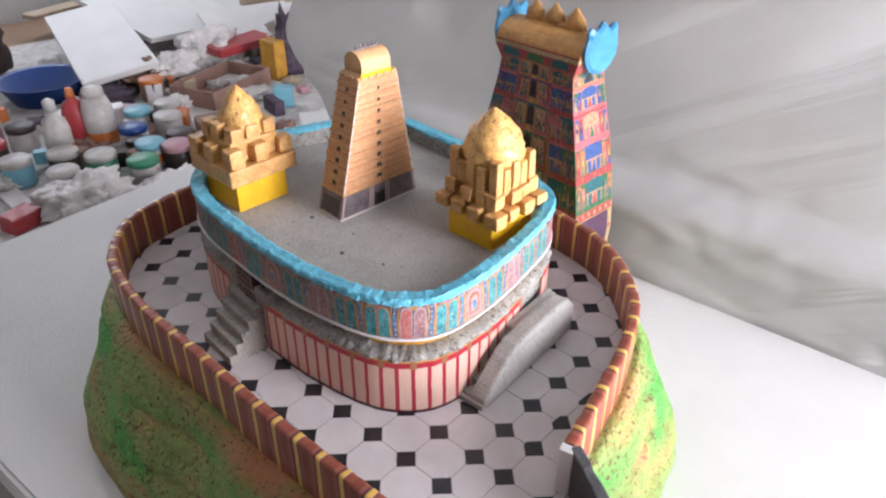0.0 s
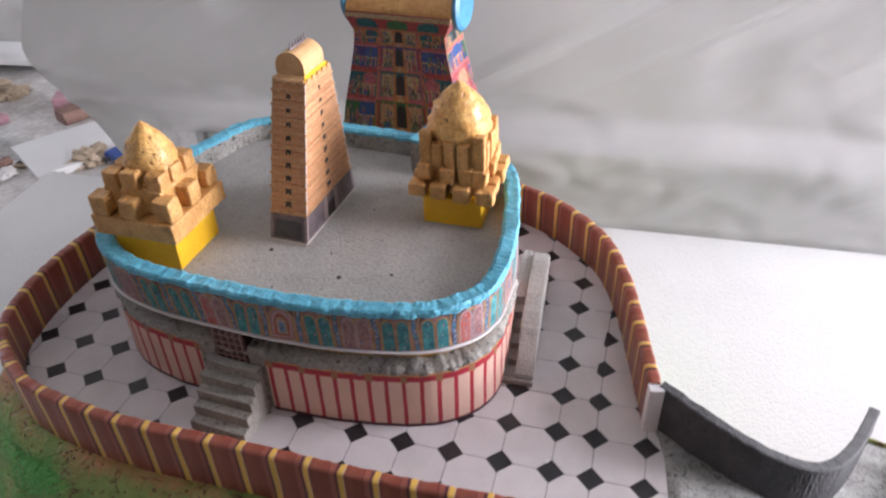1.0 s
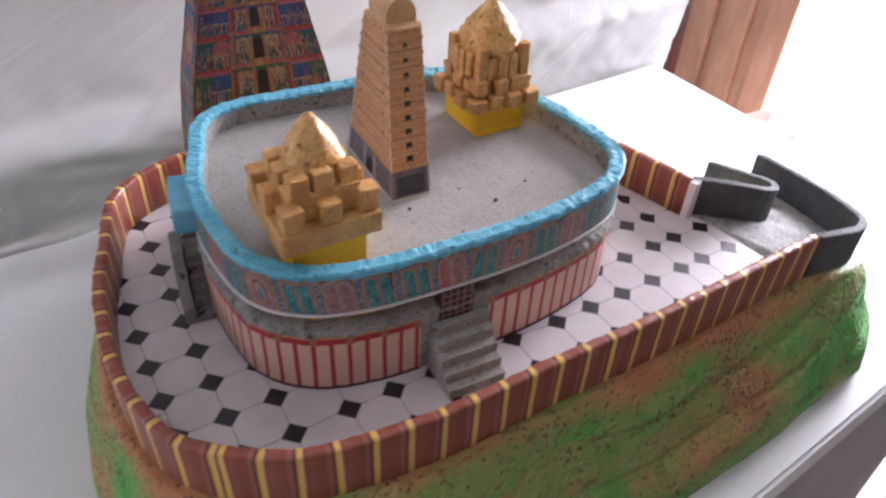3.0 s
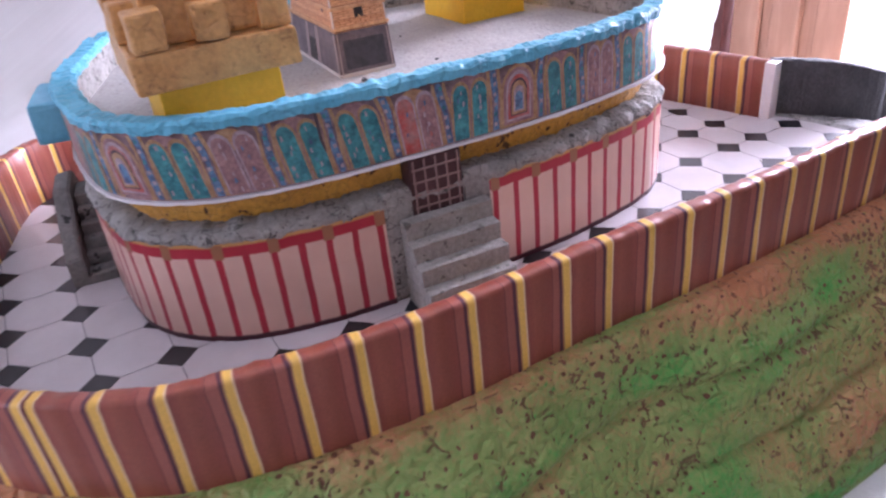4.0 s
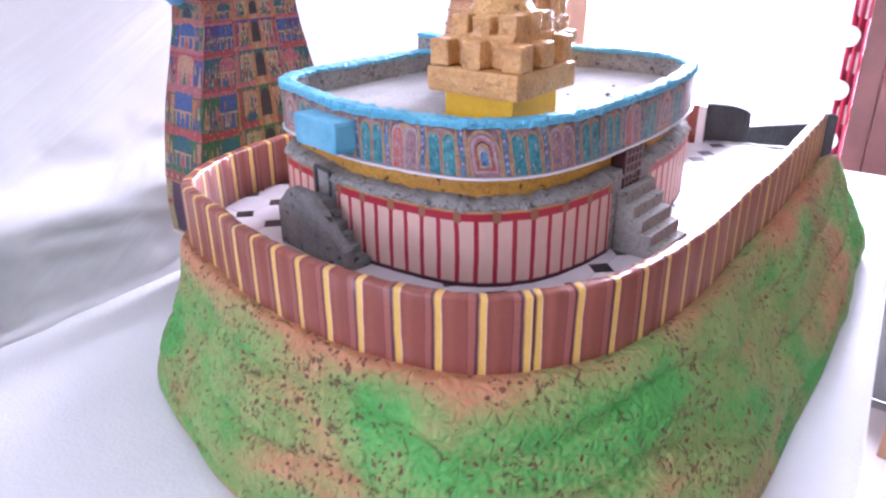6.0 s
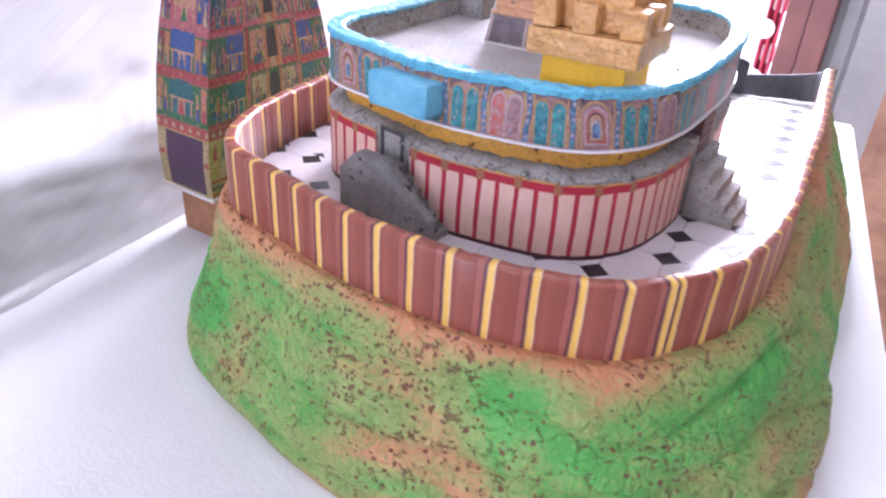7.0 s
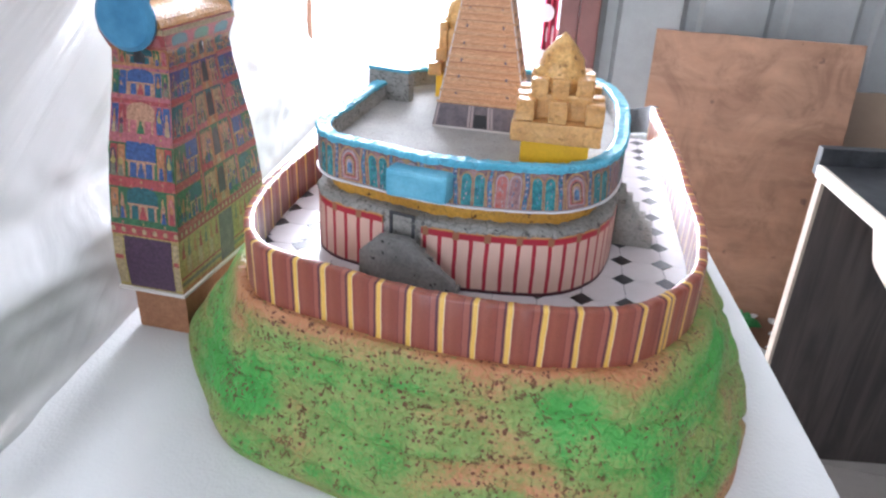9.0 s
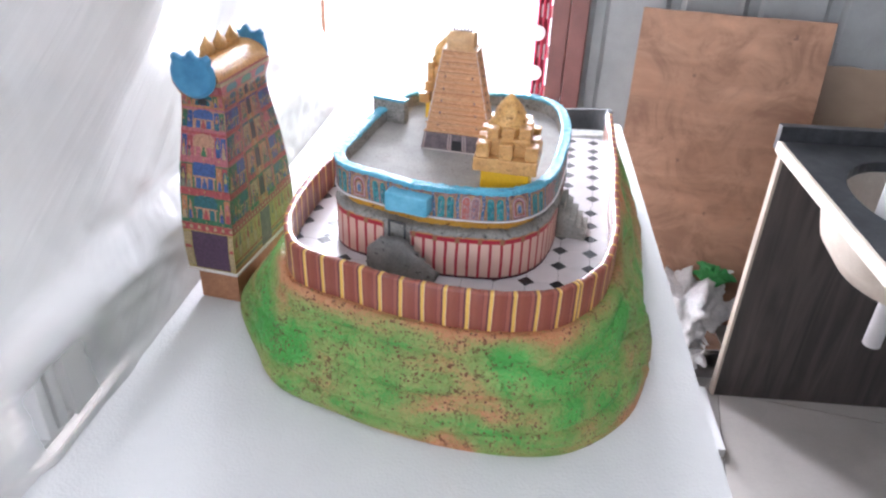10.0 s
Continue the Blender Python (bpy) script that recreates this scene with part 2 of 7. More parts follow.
def make_plinth_paper():
    """Paper printed with red and cream upright bands and a red head band, dark along the foot; u counts the bands, v
    runs 0 to 1 upwards.
    """
    m, t, p = nodes_of("red_striped_paper")
    uv = t.nodes.new("ShaderNodeUVMap").outputs[0]
    s = t.nodes.new("ShaderNodeSeparateXYZ")
    t.links.new(uv, s.inputs[0])
    c = where(t)
    wob = math_node(t, "MULTIPLY", math_node(t, "SUBTRACT", noise_node(t, 50, 2, coords=c).outputs["Fac"], 0.5), 0.12)
    f = math_node(t, "FRACT", math_node(t, "ADD", s.outputs[0], wob))
    red, cream = (0.41, 0.022, 0.042), (0.69, 0.475, 0.385)
    body = ramp_node(t, f, [(0.0, red), (0.22, red), (0.25, cream), (0.97, cream), (1.0, red)]).outputs[0]
    head = ramp_node(t, s.outputs[1], [(0.0, (1, 1, 1)), (0.05, (1, 1, 1)), (0.065, (0, 0, 0)), (0.86, (0, 0, 0)), (0.875, (1, 1, 1))]).outputs[0]
    edge = ramp_node(t, s.outputs[1], [(0.0, (0.07, 0.015, 0.025)), (0.065, (0.07, 0.015, 0.025)), (0.075, red), (0.96, red), (0.975, (0.55, 0.30, 0.10))]).outputs[0]
    col = mix_node(t, head, body, edge)
    # small brown squares on the head band, over every second band
    half = math_node(t, "FRACT", math_node(t, "MULTIPLY", s.outputs[0], 0.5))
    sq = ramp_node(t, half, [(0.0, (1, 1, 1)), (0.16, (1, 1, 1)), (0.17, (0, 0, 0)), (0.955, (0, 0, 0)), (0.965, (1, 1, 1))], "CONSTANT").outputs[0]
    top = ramp_node(t, s.outputs[1], [(0.0, (0, 0, 0)), (0.845, (1, 1, 1)), (0.985, (0, 0, 0))], "CONSTANT").outputs[0]
    col = mix_node(t, math_node(t, "MULTIPLY", sq, top), col, (0.33, 0.15, 0.07))
    grain = ramp_node(t, noise_node(t, 40, 4, coords=c).outputs["Fac"], [(0.3, (0.88, 0.86, 0.86)), (0.7, (1, 1, 1))]).outputs[0]
    t.links.new(mix_node(t, 1.0, col, grain, "MULTIPLY"), p.inputs["Base Color"])
    p.inputs["Roughness"].default_value = 0.42
    bump_node(t, p, noise_node(t, 55, 3, coords=c).outputs["Fac"], 0.25, 0.0015)
    return m


def make_plastic(name):
    m, t, p = nodes_of(name)
    c = where(t)
    out = t.nodes["Material Output"]
    diff = t.nodes.new("ShaderNodeBsdfDiffuse")
    col = ramp_node(t, noise_node(t, 3.0, 5, coords=c).outputs["Fac"], [(0.3, (0.52, 0.52, 0.515)), (0.7, (0.65, 0.65, 0.645))]).outputs[0]
    t.links.new(col, diff.inputs[0])
    tl = t.nodes.new("ShaderNodeBsdfTranslucent")
    tl.inputs[0].default_value = (0.60, 0.61, 0.60, 1)
    gl = t.nodes.new("ShaderNodeBsdfGlossy")
    gl.inputs["Roughness"].default_value = 0.16
    tr = t.nodes.new("ShaderNodeBsdfTransparent")
    b = t.nodes.new("ShaderNodeBump")
    b.inputs["Strength"].default_value, b.inputs["Distance"].default_value = 0.45, 0.012
    mp = t.nodes.new("ShaderNodeMapping")
    mp.inputs["Rotation"].default_value = (radians(28), 0, 0)
    t.links.new(c, mp.inputs[0])
    ms = t.nodes.new("ShaderNodeMapping")
    ms.inputs["Scale"].default_value = (1.0, 0.30, 4.0)
    t.links.new(mp.outputs[0], ms.inputs[0])
    n = noise_node(t, 5, 3, 0.5, ms.outputs[0], 0.4)
    fine = t.nodes.new("ShaderNodeMapping")
    fine.inputs["Scale"].default_value = (1.0, 0.16, 5.0)
    t.links.new(mp.outputs[0], fine.inputs[0])
    crease = noise_node(t, 4.5, 4, 0.55, fine.outputs[0], 1.2).outputs["Fac"]
    ridge = math_node(t, "MULTIPLY", math_node(t, "ABSOLUTE", math_node(t, "SUBTRACT", crease, 0.5)), -0.4)
    t.links.new(math_node(t, "ADD", n.outputs["Fac"], ridge), b.inputs["Height"])
    for s in (diff, gl, tl):
        t.links.new(b.outputs[0], s.inputs["Normal"])

    def mixed(f, x, y):
        k = t.nodes.new("ShaderNodeMixShader")
        k.inputs[0].default_value = f
        t.links.new(x, k.inputs[1])
        t.links.new(y, k.inputs[2])
        return k.outputs[0]

    body = mixed(0.28, diff.outputs[0], tl.outputs[0])
    # clearer where it is drawn tight over the slotted end of the bar
    split = t.nodes.new("ShaderNodeSeparateXYZ")
    t.links.new(c, split.inputs[0])
    tight = ramp_node(t, split.outputs[1], [(0.24, (0, 0, 0)), (0.32, (1, 1, 1)), (0.39, (1, 1, 1)), (0.45, (0, 0, 0))]).outputs[0]
    low = ramp_node(t, split.outputs[2], [(0.0, (0, 0, 0)), (0.015, (1, 1, 1)), (0.085, (1, 1, 1)), (0.115, (0, 0, 0))]).outputs[0]
    clear = math_node(t, "ADD", 0.06, math_node(t, "MULTIPLY", math_node(t, "MULTIPLY", tight, low), 0.68))
    k = t.nodes.new("ShaderNodeMixShader")
    t.links.new(clear, k.inputs[0])
    t.links.new(body, k.inputs[1])
    t.links.new(tr.outputs[0], k.inputs[2])
    body = k.outputs[0]
    t.links.new(mixed(0.028, body, gl.outputs[0]), out.inputs[0])
    return m


def make_wood(name, a, b, scale=4.0, stretch=(1, 1, 8), rough=0.5, marks=0.0):
    m, t, p = nodes_of(name)
    c = where(t)
    mp = t.nodes.new("ShaderNodeMapping")
    mp.inputs["Scale"].default_value = stretch
    t.links.new(c, mp.inputs[0])
    n = noise_node(t, scale, 6, 0.6, mp.outputs[0], 0.8).outputs["Fac"]
    col = ramp_node(t, n, [(0.3, a), (0.7, b)]).outputs[0]
    stain = ramp_node(t, noise_node(t, 2.2, 4, coords=c).outputs["Fac"], [(0.35, (0.78, 0.76, 0.75)), (0.6, (1, 1, 1))]).outputs[0]
    col = mix_node(t, 1.0, col, stain, "MULTIPLY")
    if marks:
        # knots, smears and dark spots
        spot = ramp_node(t, noise_node(t, 22, 3, coords=c).outputs["Fac"], [(0.66, (0, 0, 0)), (0.74, (0.75, 0.75, 0.75))]).outputs[0]
        col = mix_node(t, math_node(t, "MULTIPLY", spot, marks), col, (0.10, 0.055, 0.04))
        smear = ramp_node(t, noise_node(t, 7, 5, 0.65, c, 1.2).outputs["Fac"], [(0.36, (0.70, 0.66, 0.64)), (0.50, (0.95, 0.95, 0.95)), (0.66, (1.12, 1.10, 1.08))]).outputs[0]
        col = mix_node(t, marks, col, smear, "MULTIPLY")
    t.links.new(col, p.inputs["Base Color"])
    p.inputs["Roughness"].default_value = rough
    bump_node(t, p, n, 0.15, 0.002)
    return m


def make_tower_card():
    """Card printed with courses of tan masonry; v runs in metres upwards, u across."""
    m, t, p = nodes_of("tower_card_print")
    uv = t.nodes.new("ShaderNodeUVMap").outputs[0]
    s = t.nodes.new("ShaderNodeSeparateXYZ")
    t.links.new(uv, s.inputs[0])
    tier = math_node(t, "FRACT", math_node(t, "MULTIPLY", s.outputs[1], 10.0))
    a, b, d = (0.66, 0.345, 0.165), (0.77, 0.46, 0.25), (0.30, 0.12, 0.06)
    base = ramp_node(t, tier, [(0.0, d), (0.04, d), (0.06, b), (0.45, a), (0.47, (0.42, 0.20, 0.10)), (0.50, b), (0.96, a)]).outputs[0]
    lump = t.nodes.new("ShaderNodeTexBrick")
    lump.inputs["Scale"].default_value = 1.0
    mp = t.nodes.new("ShaderNodeMapping")
    mp.inputs["Scale"].default_value = (9, 26, 1)
    t.links.new(uv, mp.inputs[0])
    t.links.new(mp.outputs[0], lump.inputs[0])
    lump.inputs["Color1"].default_value, lump.inputs["Color2"].default_value, lump.inputs["Mortar"].default_value = (1, 1, 1, 1), (0.80, 0.74, 0.70, 1), (0.42, 0.28, 0.20, 1)
    lump.inputs["Mortar Size"].default_value = 0.03
    col = mix_node(t, 0.85, base, lump.outputs[0], "MULTIPLY")
    n = ramp_node(t, noise_node(t, 420, 3, coords=where(t)).outputs["Fac"], [(0.3, (0.86, 0.83, 0.80)), (0.65, (1.04, 1.03, 1.0))]).outputs[0]
    t.links.new(mix_node(t, 1.0, col, n, "MULTIPLY"), p.inputs["Base Color"])
    p.inputs["Roughness"].default_value = 0.5
    return m


def plain(name, c, rough=0.5, metallic=0.0):
    return paint(name, tuple(v * 0.88 for v in c), c, 25, rough, 0.12, 500, metallic=metallic)


WHITE_FOAM = make_white_foam()
HILL = make_hill()
WALL_PAPER = make_wall_paper()
PLINTH_PAPER = make_plinth_paper()
PLASTIC = make_plastic("milky_plastic_sheet")
TOWER_CARD = make_tower_card()
GREY_FOAM = foam("grey_painted_foam", (0.26, 0.248, 0.228), (0.38, 0.365, 0.335), (0.05, 0.05, 0.046), pits=0.85, cracks=0.65, crack_scale=155)
ROOF_FOAM = foam("pale_grey_roof_foam", (0.34, 0.330, 0.312), (0.41, 0.400, 0.380), pits=0.3, cell=420, mottle=0.2, relief=0.3)
STEP_FOAM = foam("grey_step_foam", (0.28, 0.267, 0.24), (0.37, 0.354, 0.32), (0.06, 0.058, 0.052), pits=0.6)
DARK_FOAM = foam("charcoal_painted_foam", (0.065, 0.065, 0.07), (0.10, 0.10, 0.105), pits=0.3, cell=400)
ROAD_FOAM = foam("rough_grey_road_foam", (0.25, 0.25, 0.24), (0.39, 0.385, 0.37), (0.04, 0.04, 0.04), pits=0.7, cell=190, cracks=0.8, crack_scale=210)
BLUE_FOAM = foam("sky_blue_painted_foam", (0.09, 0.39, 0.54), (0.15, 0.50, 0.65), (0.025, 0.15, 0.25), 0.5, 300, 0.35, cracks=0.45, crack_scale=75, mottle=0.14, relief=0.35)
OCHRE_FOAM = foam("ochre_painted_foam", (0.50, 0.245, 0.03), (0.63, 0.34, 0.04), (0.08, 0.032, 0.01), 0.6, 200, 0.95, cracks=0.35, crack_scale=150)
YELLOW = paint("bright_yellow_paint", (0.80, 0.43, 0.006), (0.88, 0.52, 0.010), 40, 0.5, 0.12, 400, 0.35, 0.0008)
GOLD = foam("gold_painted_foam", (0.54, 0.275, 0.085), (0.68, 0.385, 0.135), (0.22, 0.09, 0.022), 0.40, 280, 0.4, 60, cracks=0.25, crack_scale=95, mottle=0.18)
GOLD_BRIGHT = foam("bright_gold_leaf", (0.58, 0.30, 0.085), (0.80, 0.49, 0.17), (0.20, 0.08, 0.018), 0.33, 240, 0.8, 110, cracks=0.38, crack_scale=170)
PAPER_WHITE = paint("white_paper", (0.70, 0.68, 0.69), (0.78, 0.765, 0.775), 30, 0.38, 0.04, 300, 0.15, 0.0006)
TILE_WHITE = paint("printed_white_tile", (0.55, 0.522, 0.53), (0.63, 0.600, 0.61), 24, 0.30, 0.03, 300, 0.12, 0.0006)
TILE_BLACK = paint("printed_black_tile", (0.018, 0.017, 0.020), (0.032, 0.03, 0.034), 60, 0.30, 0.2, 300)
TILE_LINE = plain("printed_joint_line", (0.20, 0.19, 0.21), 0.4)
MAROON_DOOR = paint("dark_maroon_door", (0.05, 0.018, 0.02), (0.085, 0.03, 0.035), 80, 0.5, 0.2, 300)
LATTICE = plain("faded_lattice_print", (0.30, 0.20, 0.175), 0.5)
BAND_BASE = paint("mauve_band_paper", (0.187, 0.111, 0.128), (0.410, 0.246, 0.230), 170, 0.42, 0.4, 600)
BAND_TEAL = paint("teal_print", (0.015, 0.14, 0.18), (0.08, 0.40, 0.42), 210, 0.42, 0.4, 650)
BAND_PINK = paint("pink_print", (0.255, 0.128, 0.153), (0.476, 0.279, 0.262), 200, 0.42, 0.4, 650)
BAND_RED = paint("red_print", (0.527, 0.076, 0.051), (0.459, 0.246, 0.230), 150, 0.42, 0.35, 650)
BAND_GOLD = paint("tan_line_print", (0.374, 0.196, 0.093), (0.541, 0.344, 0.180), 220, 0.42, 0.35, 700)
BAND_BLUE = paint("blue_column_print", (0.06, 0.09, 0.20), (0.16, 0.34, 0.54), 330, 0.42, 0.4, 700)
BAND_PALE = paint("pale_lilac_print", (0.357, 0.255, 0.297), (0.541, 0.443, 0.467), 240, 0.42, 0.35, 700)
BAND_DARK = plain("dark_outline_print", (0.07, 0.04, 0.05), 0.45)
CARD_DARK = paint("purple_grey_print", (0.11, 0.088, 0.10), (0.20, 0.155, 0.165), 120, 0.5, 0.3, 600)
CARD_BLACK = plain("black_window_print", (0.018, 0.014, 0.014), 0.5)
CARD_SLATE = paint("slate_grey_print", (0.040, 0.038, 0.045), (0.075, 0.070, 0.080), 200, 0.5, 0.2, 600)
CARD_EDGE = plain("pale_card_edge", (0.68, 0.62, 0.58), 0.5)


def ink(name, c):
    """Printed ink: its own colour, clouded and speckled by the collage under it."""
    a = tuple(v * 0.60 + 0.004 for v in c)
    b = tuple(v * 1.10 + 0.012 for v in c)
    return paint("print_" + name, a, b, 330, 0.45, 0.3, 900)


PRINT = [ink(n, c) for n, c in (("red", (0.42, 0.06, 0.06)), ("rose", (0.50, 0.14, 0.16)), ("orange", (0.52, 0.21, 0.08)), ("peach", (0.55, 0.29, 0.17)),
         ("blue", (0.04, 0.10, 0.30)), ("violet", (0.09, 0.038, 0.085)), ("teal", (0.015, 0.13, 0.15)), ("green", (0.04, 0.16, 0.06)), ("cream", (0.50, 0.37, 0.20)), ("black", (0.02, 0.016, 0.02)))]
P_RED, P_ROSE, P_ORANGE, P_PEACH, P_BLUE, P_VIOLET, P_TEAL, P_GREEN, P_CREAM, P_BLACK = PRINT
P_INDIGO = ink("indigo", (0.075, 0.05, 0.22))
P_STRAW = ink("straw", (0.46, 0.35, 0.11))
P_SAGE = ink("sage", (0.20, 0.20, 0.13))
FIN_BLUE = paint("glossy_blue_paint", (0.045, 0.20, 0.37), (0.08, 0.29, 0.48), 50, 0.35, 0.1, 300)
BLOCK_BLUE = paint("pale_blue_paint", (0.10, 0.38, 0.54), (0.17, 0.49, 0.65), 50, 0.45, 0.12, 400, 0.3, 0.0008)
BROWN_BOX = paint("brown_painted_block", (0.36, 0.15, 0.07), (0.46, 0.22, 0.11), 50, 0.6, 0.2, 400, 0.3, 0.001)
SKIRT_GREY = paint("shaded_floor_grey", (0.30, 0.28, 0.27), (0.38, 0.36, 0.35), 6, 0.6, 0.08, 200)
TABLE_WOOD = make_wood("table_wood", (0.22, 0.13, 0.08), (0.32, 0.2, 0.12))
PLYWOOD = make_wood("plywood_board", (0.33, 0.175, 0.105), (0.47, 0.275, 0.175), 2.2, (1, 1, 5), 0.5, 1.0)
DOOR_WOOD = make_wood("brown_door_wood", (0.45, 0.25, 0.16), (0.56, 0.34, 0.23), 5, (6, 6, 1))
LAMINATE = make_wood("dark_wood_laminate", (0.032, 0.027, 0.028), (0.10, 0.082, 0.075), 3.0, (9, 9, 0.7), 0.4)
GRANITE = paint("dark_grey_granite", (0.025, 0.026, 0.03), (0.06, 0.062, 0.066), 25, 0.35, 0.3, 200)
METAL_SHEET = paint("grey_corrugated_sheet", (0.26, 0.27, 0.27), (0.34, 0.35, 0.35), 5, 0.5, 0.06, 200, metallic=0.1)
JAMB = paint("maroon_door_frame", (0.11, 0.035, 0.03), (0.17, 0.06, 0.05), 8, 0.45, 0.15, 200)
CARDBOARD_EDGE = paint("dull_beige_strip", (0.40, 0.33, 0.27), (0.48, 0.41, 0.34), 20, 0.5, 0.1, 200)
CREAM = paint("cream_edging", (0.62, 0.53, 0.44), (0.70, 0.62, 0.53), 20, 0.5, 0.1, 200)
CURTAIN = plain("pink_curtain_cloth", (0.62, 0.07, 0.13), 0.8)
CURTAIN_DOT = plain("white_curtain_spot", (0.82, 0.74, 0.76), 0.8)
FLOOR_TILE = paint("beige_floor_tile", (0.40, 0.37, 0.34), (0.47, 0.44, 0.41), 3, 0.3, 0.05, 100)
WALL_PLASTER = paint("pale_plaster", (0.70, 0.69, 0.67), (0.77, 0.76, 0.74), 3, 0.8, 0.05, 200, 0.1, 0.002)
CEILING = paint("white_ceiling", (0.66, 0.66, 0.65), (0.73, 0.73, 0.72), 3, 0.85, 0.05, 200)
GROUND = paint("sunlit_concrete", (0.50, 0.47, 0.45), (0.60, 0.58, 0.56), 1.5, 0.85, 0.15, 40)
STEEL = paint("brushed_steel", (0.55, 0.55, 0.56), (0.66, 0.66, 0.66), 20, 0.25, 0.1, 200, metallic=1.0)
CARD_TAN = paint("plain_tan_card", (0.58, 0.33, 0.14), (0.70, 0.44, 0.22), 60, 0.45, 0.2, 500)
TOWER_CORNICE = paint("tan_cornice_card", (0.48, 0.24, 0.11), (0.72, 0.43, 0.22), 330, 0.5, 0.25, 700)
DARK_STEP = foam("dark_grey_step_foam", (0.19, 0.183, 0.17), (0.26, 0.25, 0.235), (0.03, 0.03, 0.028), pits=0.95, cell=170)
CARD_PILLAR = plain("mauve_pillar_print", (0.40, 0.31, 0.30), 0.5)


# ---- building helpers ----
def link(name, verts, faces, material, parent=None, label="", smooth=False, uvs=None, mats=None):
    me = bpy.data.meshes.new(name)
    me.from_pydata([tuple(v) for v in verts], [], [tuple(f) for f in faces])
    for m in (material if isinstance(material, list) else [material]):
        me.materials.append(m)
    if mats is not None:
        me.polygons.foreach_set("material_index", mats)
    if smooth:
        me.polygons.foreach_set("use_smooth", [True] * len(me.polygons))
    if uvs is not None:
        lay = me.uv_layers.new(name="UVMap")
        idx = np.empty(len(me.loops), dtype=np.int32)
        me.loops.foreach_get("vertex_index", idx)
        lay.data.foreach_set("uv", np.asarray(uvs, dtype=np.float32)[idx].ravel())
    me.update()
    ob = new(name, me)
    if parent is not None:
        ob.parent = parent
    if label:
        tagged(ob, label)
    return ob


def part(name, bm, material, parent=None, label="", smooth=False):
    me = bpy.data.meshes.new(name)
    bm.normal_update()
    bm.to_mesh(me)
    bm.free()
    for m in (material if isinstance(material, list) else [material]):
        me.materials.append(m)
    if smooth:
        me.polygons.foreach_set("use_smooth", [True] * len(me.polygons))
    ob = new(name, me)
    if parent is not None:
        ob.parent = parent
    if label:
        tagged(ob, label)
    return ob


def thing(name, label, category, group="", kind="", m=None):
    ob = new(name)
    ob.empty_display_size = 0.02
    if m is not None:
        ob.matrix_basis = m
    return tagged(ob, label, category, group, kind)


def box(bm, lo, hi, bevel=0.0, m=None, cuts=0, rough=0.0):
    """A box from corner to corner, with rounded and, if wanted, uneven edges."""
    lo, hi = Vector(lo), Vector(hi)
    t = Matrix.Translation((lo + hi) / 2) @ Matrix.Diagonal((*(hi - lo), 1))
    before = set(bm.verts)
    made = bmesh.ops.create_cube(bm, size=1, matrix=t)["verts"]
    edges = list({e for v in made for e in v.link_edges})
    if bevel:
        bmesh.ops.bevel(bm, geom=edges, offset=bevel, segments=2, affect="EDGES", profile=0.6)
        made = [v for v in bm.verts if v not in before]
    if cuts:
        edges = list({e for v in made for e in v.link_edges if e.calc_length() > bevel * 2.5})
        bmesh.ops.subdivide_edges(bm, edges=edges, cuts=cuts, use_grid_fill=True)
        made = [v for v in bm.verts if v not in before]
    if rough:
        for v in made:
            v.co += Vector(noise.noise_vector(v.co * 160)) * rough
    if m is not None:
        bmesh.ops.transform(bm, matrix=m, verts=made)
    return made


def box_part(name, lo, hi, material, parent=None, bevel=0.0, label="", m=None, cuts=0, rough=0.0):
    bm = bmesh.new()
    box(bm, lo, hi, bevel, m, cuts, rough)
    return part(name, bm, material, parent, label)


def lathe(profile, n=20, m=None, top=True, bottom=True):
    """Vertices and faces of a turned shape from (radius, height) pairs."""
    verts = [Vector((r * math.cos(2 * math.pi * i / n), r * math.sin(2 * math.pi * i / n), z)) for r, z in profile for i in range(n)]
    faces = [(k * n + i, k * n + (i + 1) % n, (k + 1) * n + (i + 1) % n, (k + 1) * n + i) for k in range(len(profile) - 1) for i in range(n)]
    if bottom:
        faces.append(tuple(range(n))[::-1])
    if top:
        faces.append(tuple(range((len(profile) - 1) * n, len(profile) * n)))
    if m is not None:
        verts = [m @ v for v in verts]
    return verts, faces


def spline(points, closed=False, steps=10):
    """A smooth polyline through the points (Catmull-Rom, centripetal enough for near-even spacing)."""
    p = np.array(points, float)
    n = len(p)
    out = []
    for i in range(n if closed else n - 1):
        if closed:
            a, b, c, d = p[(i - 1) % n], p[i], p[(i + 1) % n], p[(i + 2) % n]
        else:
            a, b, c, d = p[max(i - 1, 0)], p[i], p[i + 1], p[min(i + 2, n - 1)]
        for k in range(steps):
            t = k / steps
            out.append(0.5 * (2 * b + (c - a) * t + (2 * a - 5 * b + 4 * c - d) * t * t + (3 * b - a - 3 * c + d) * t ** 3))
    if not closed:
        out.append(p[-1])
    return np.array(out)


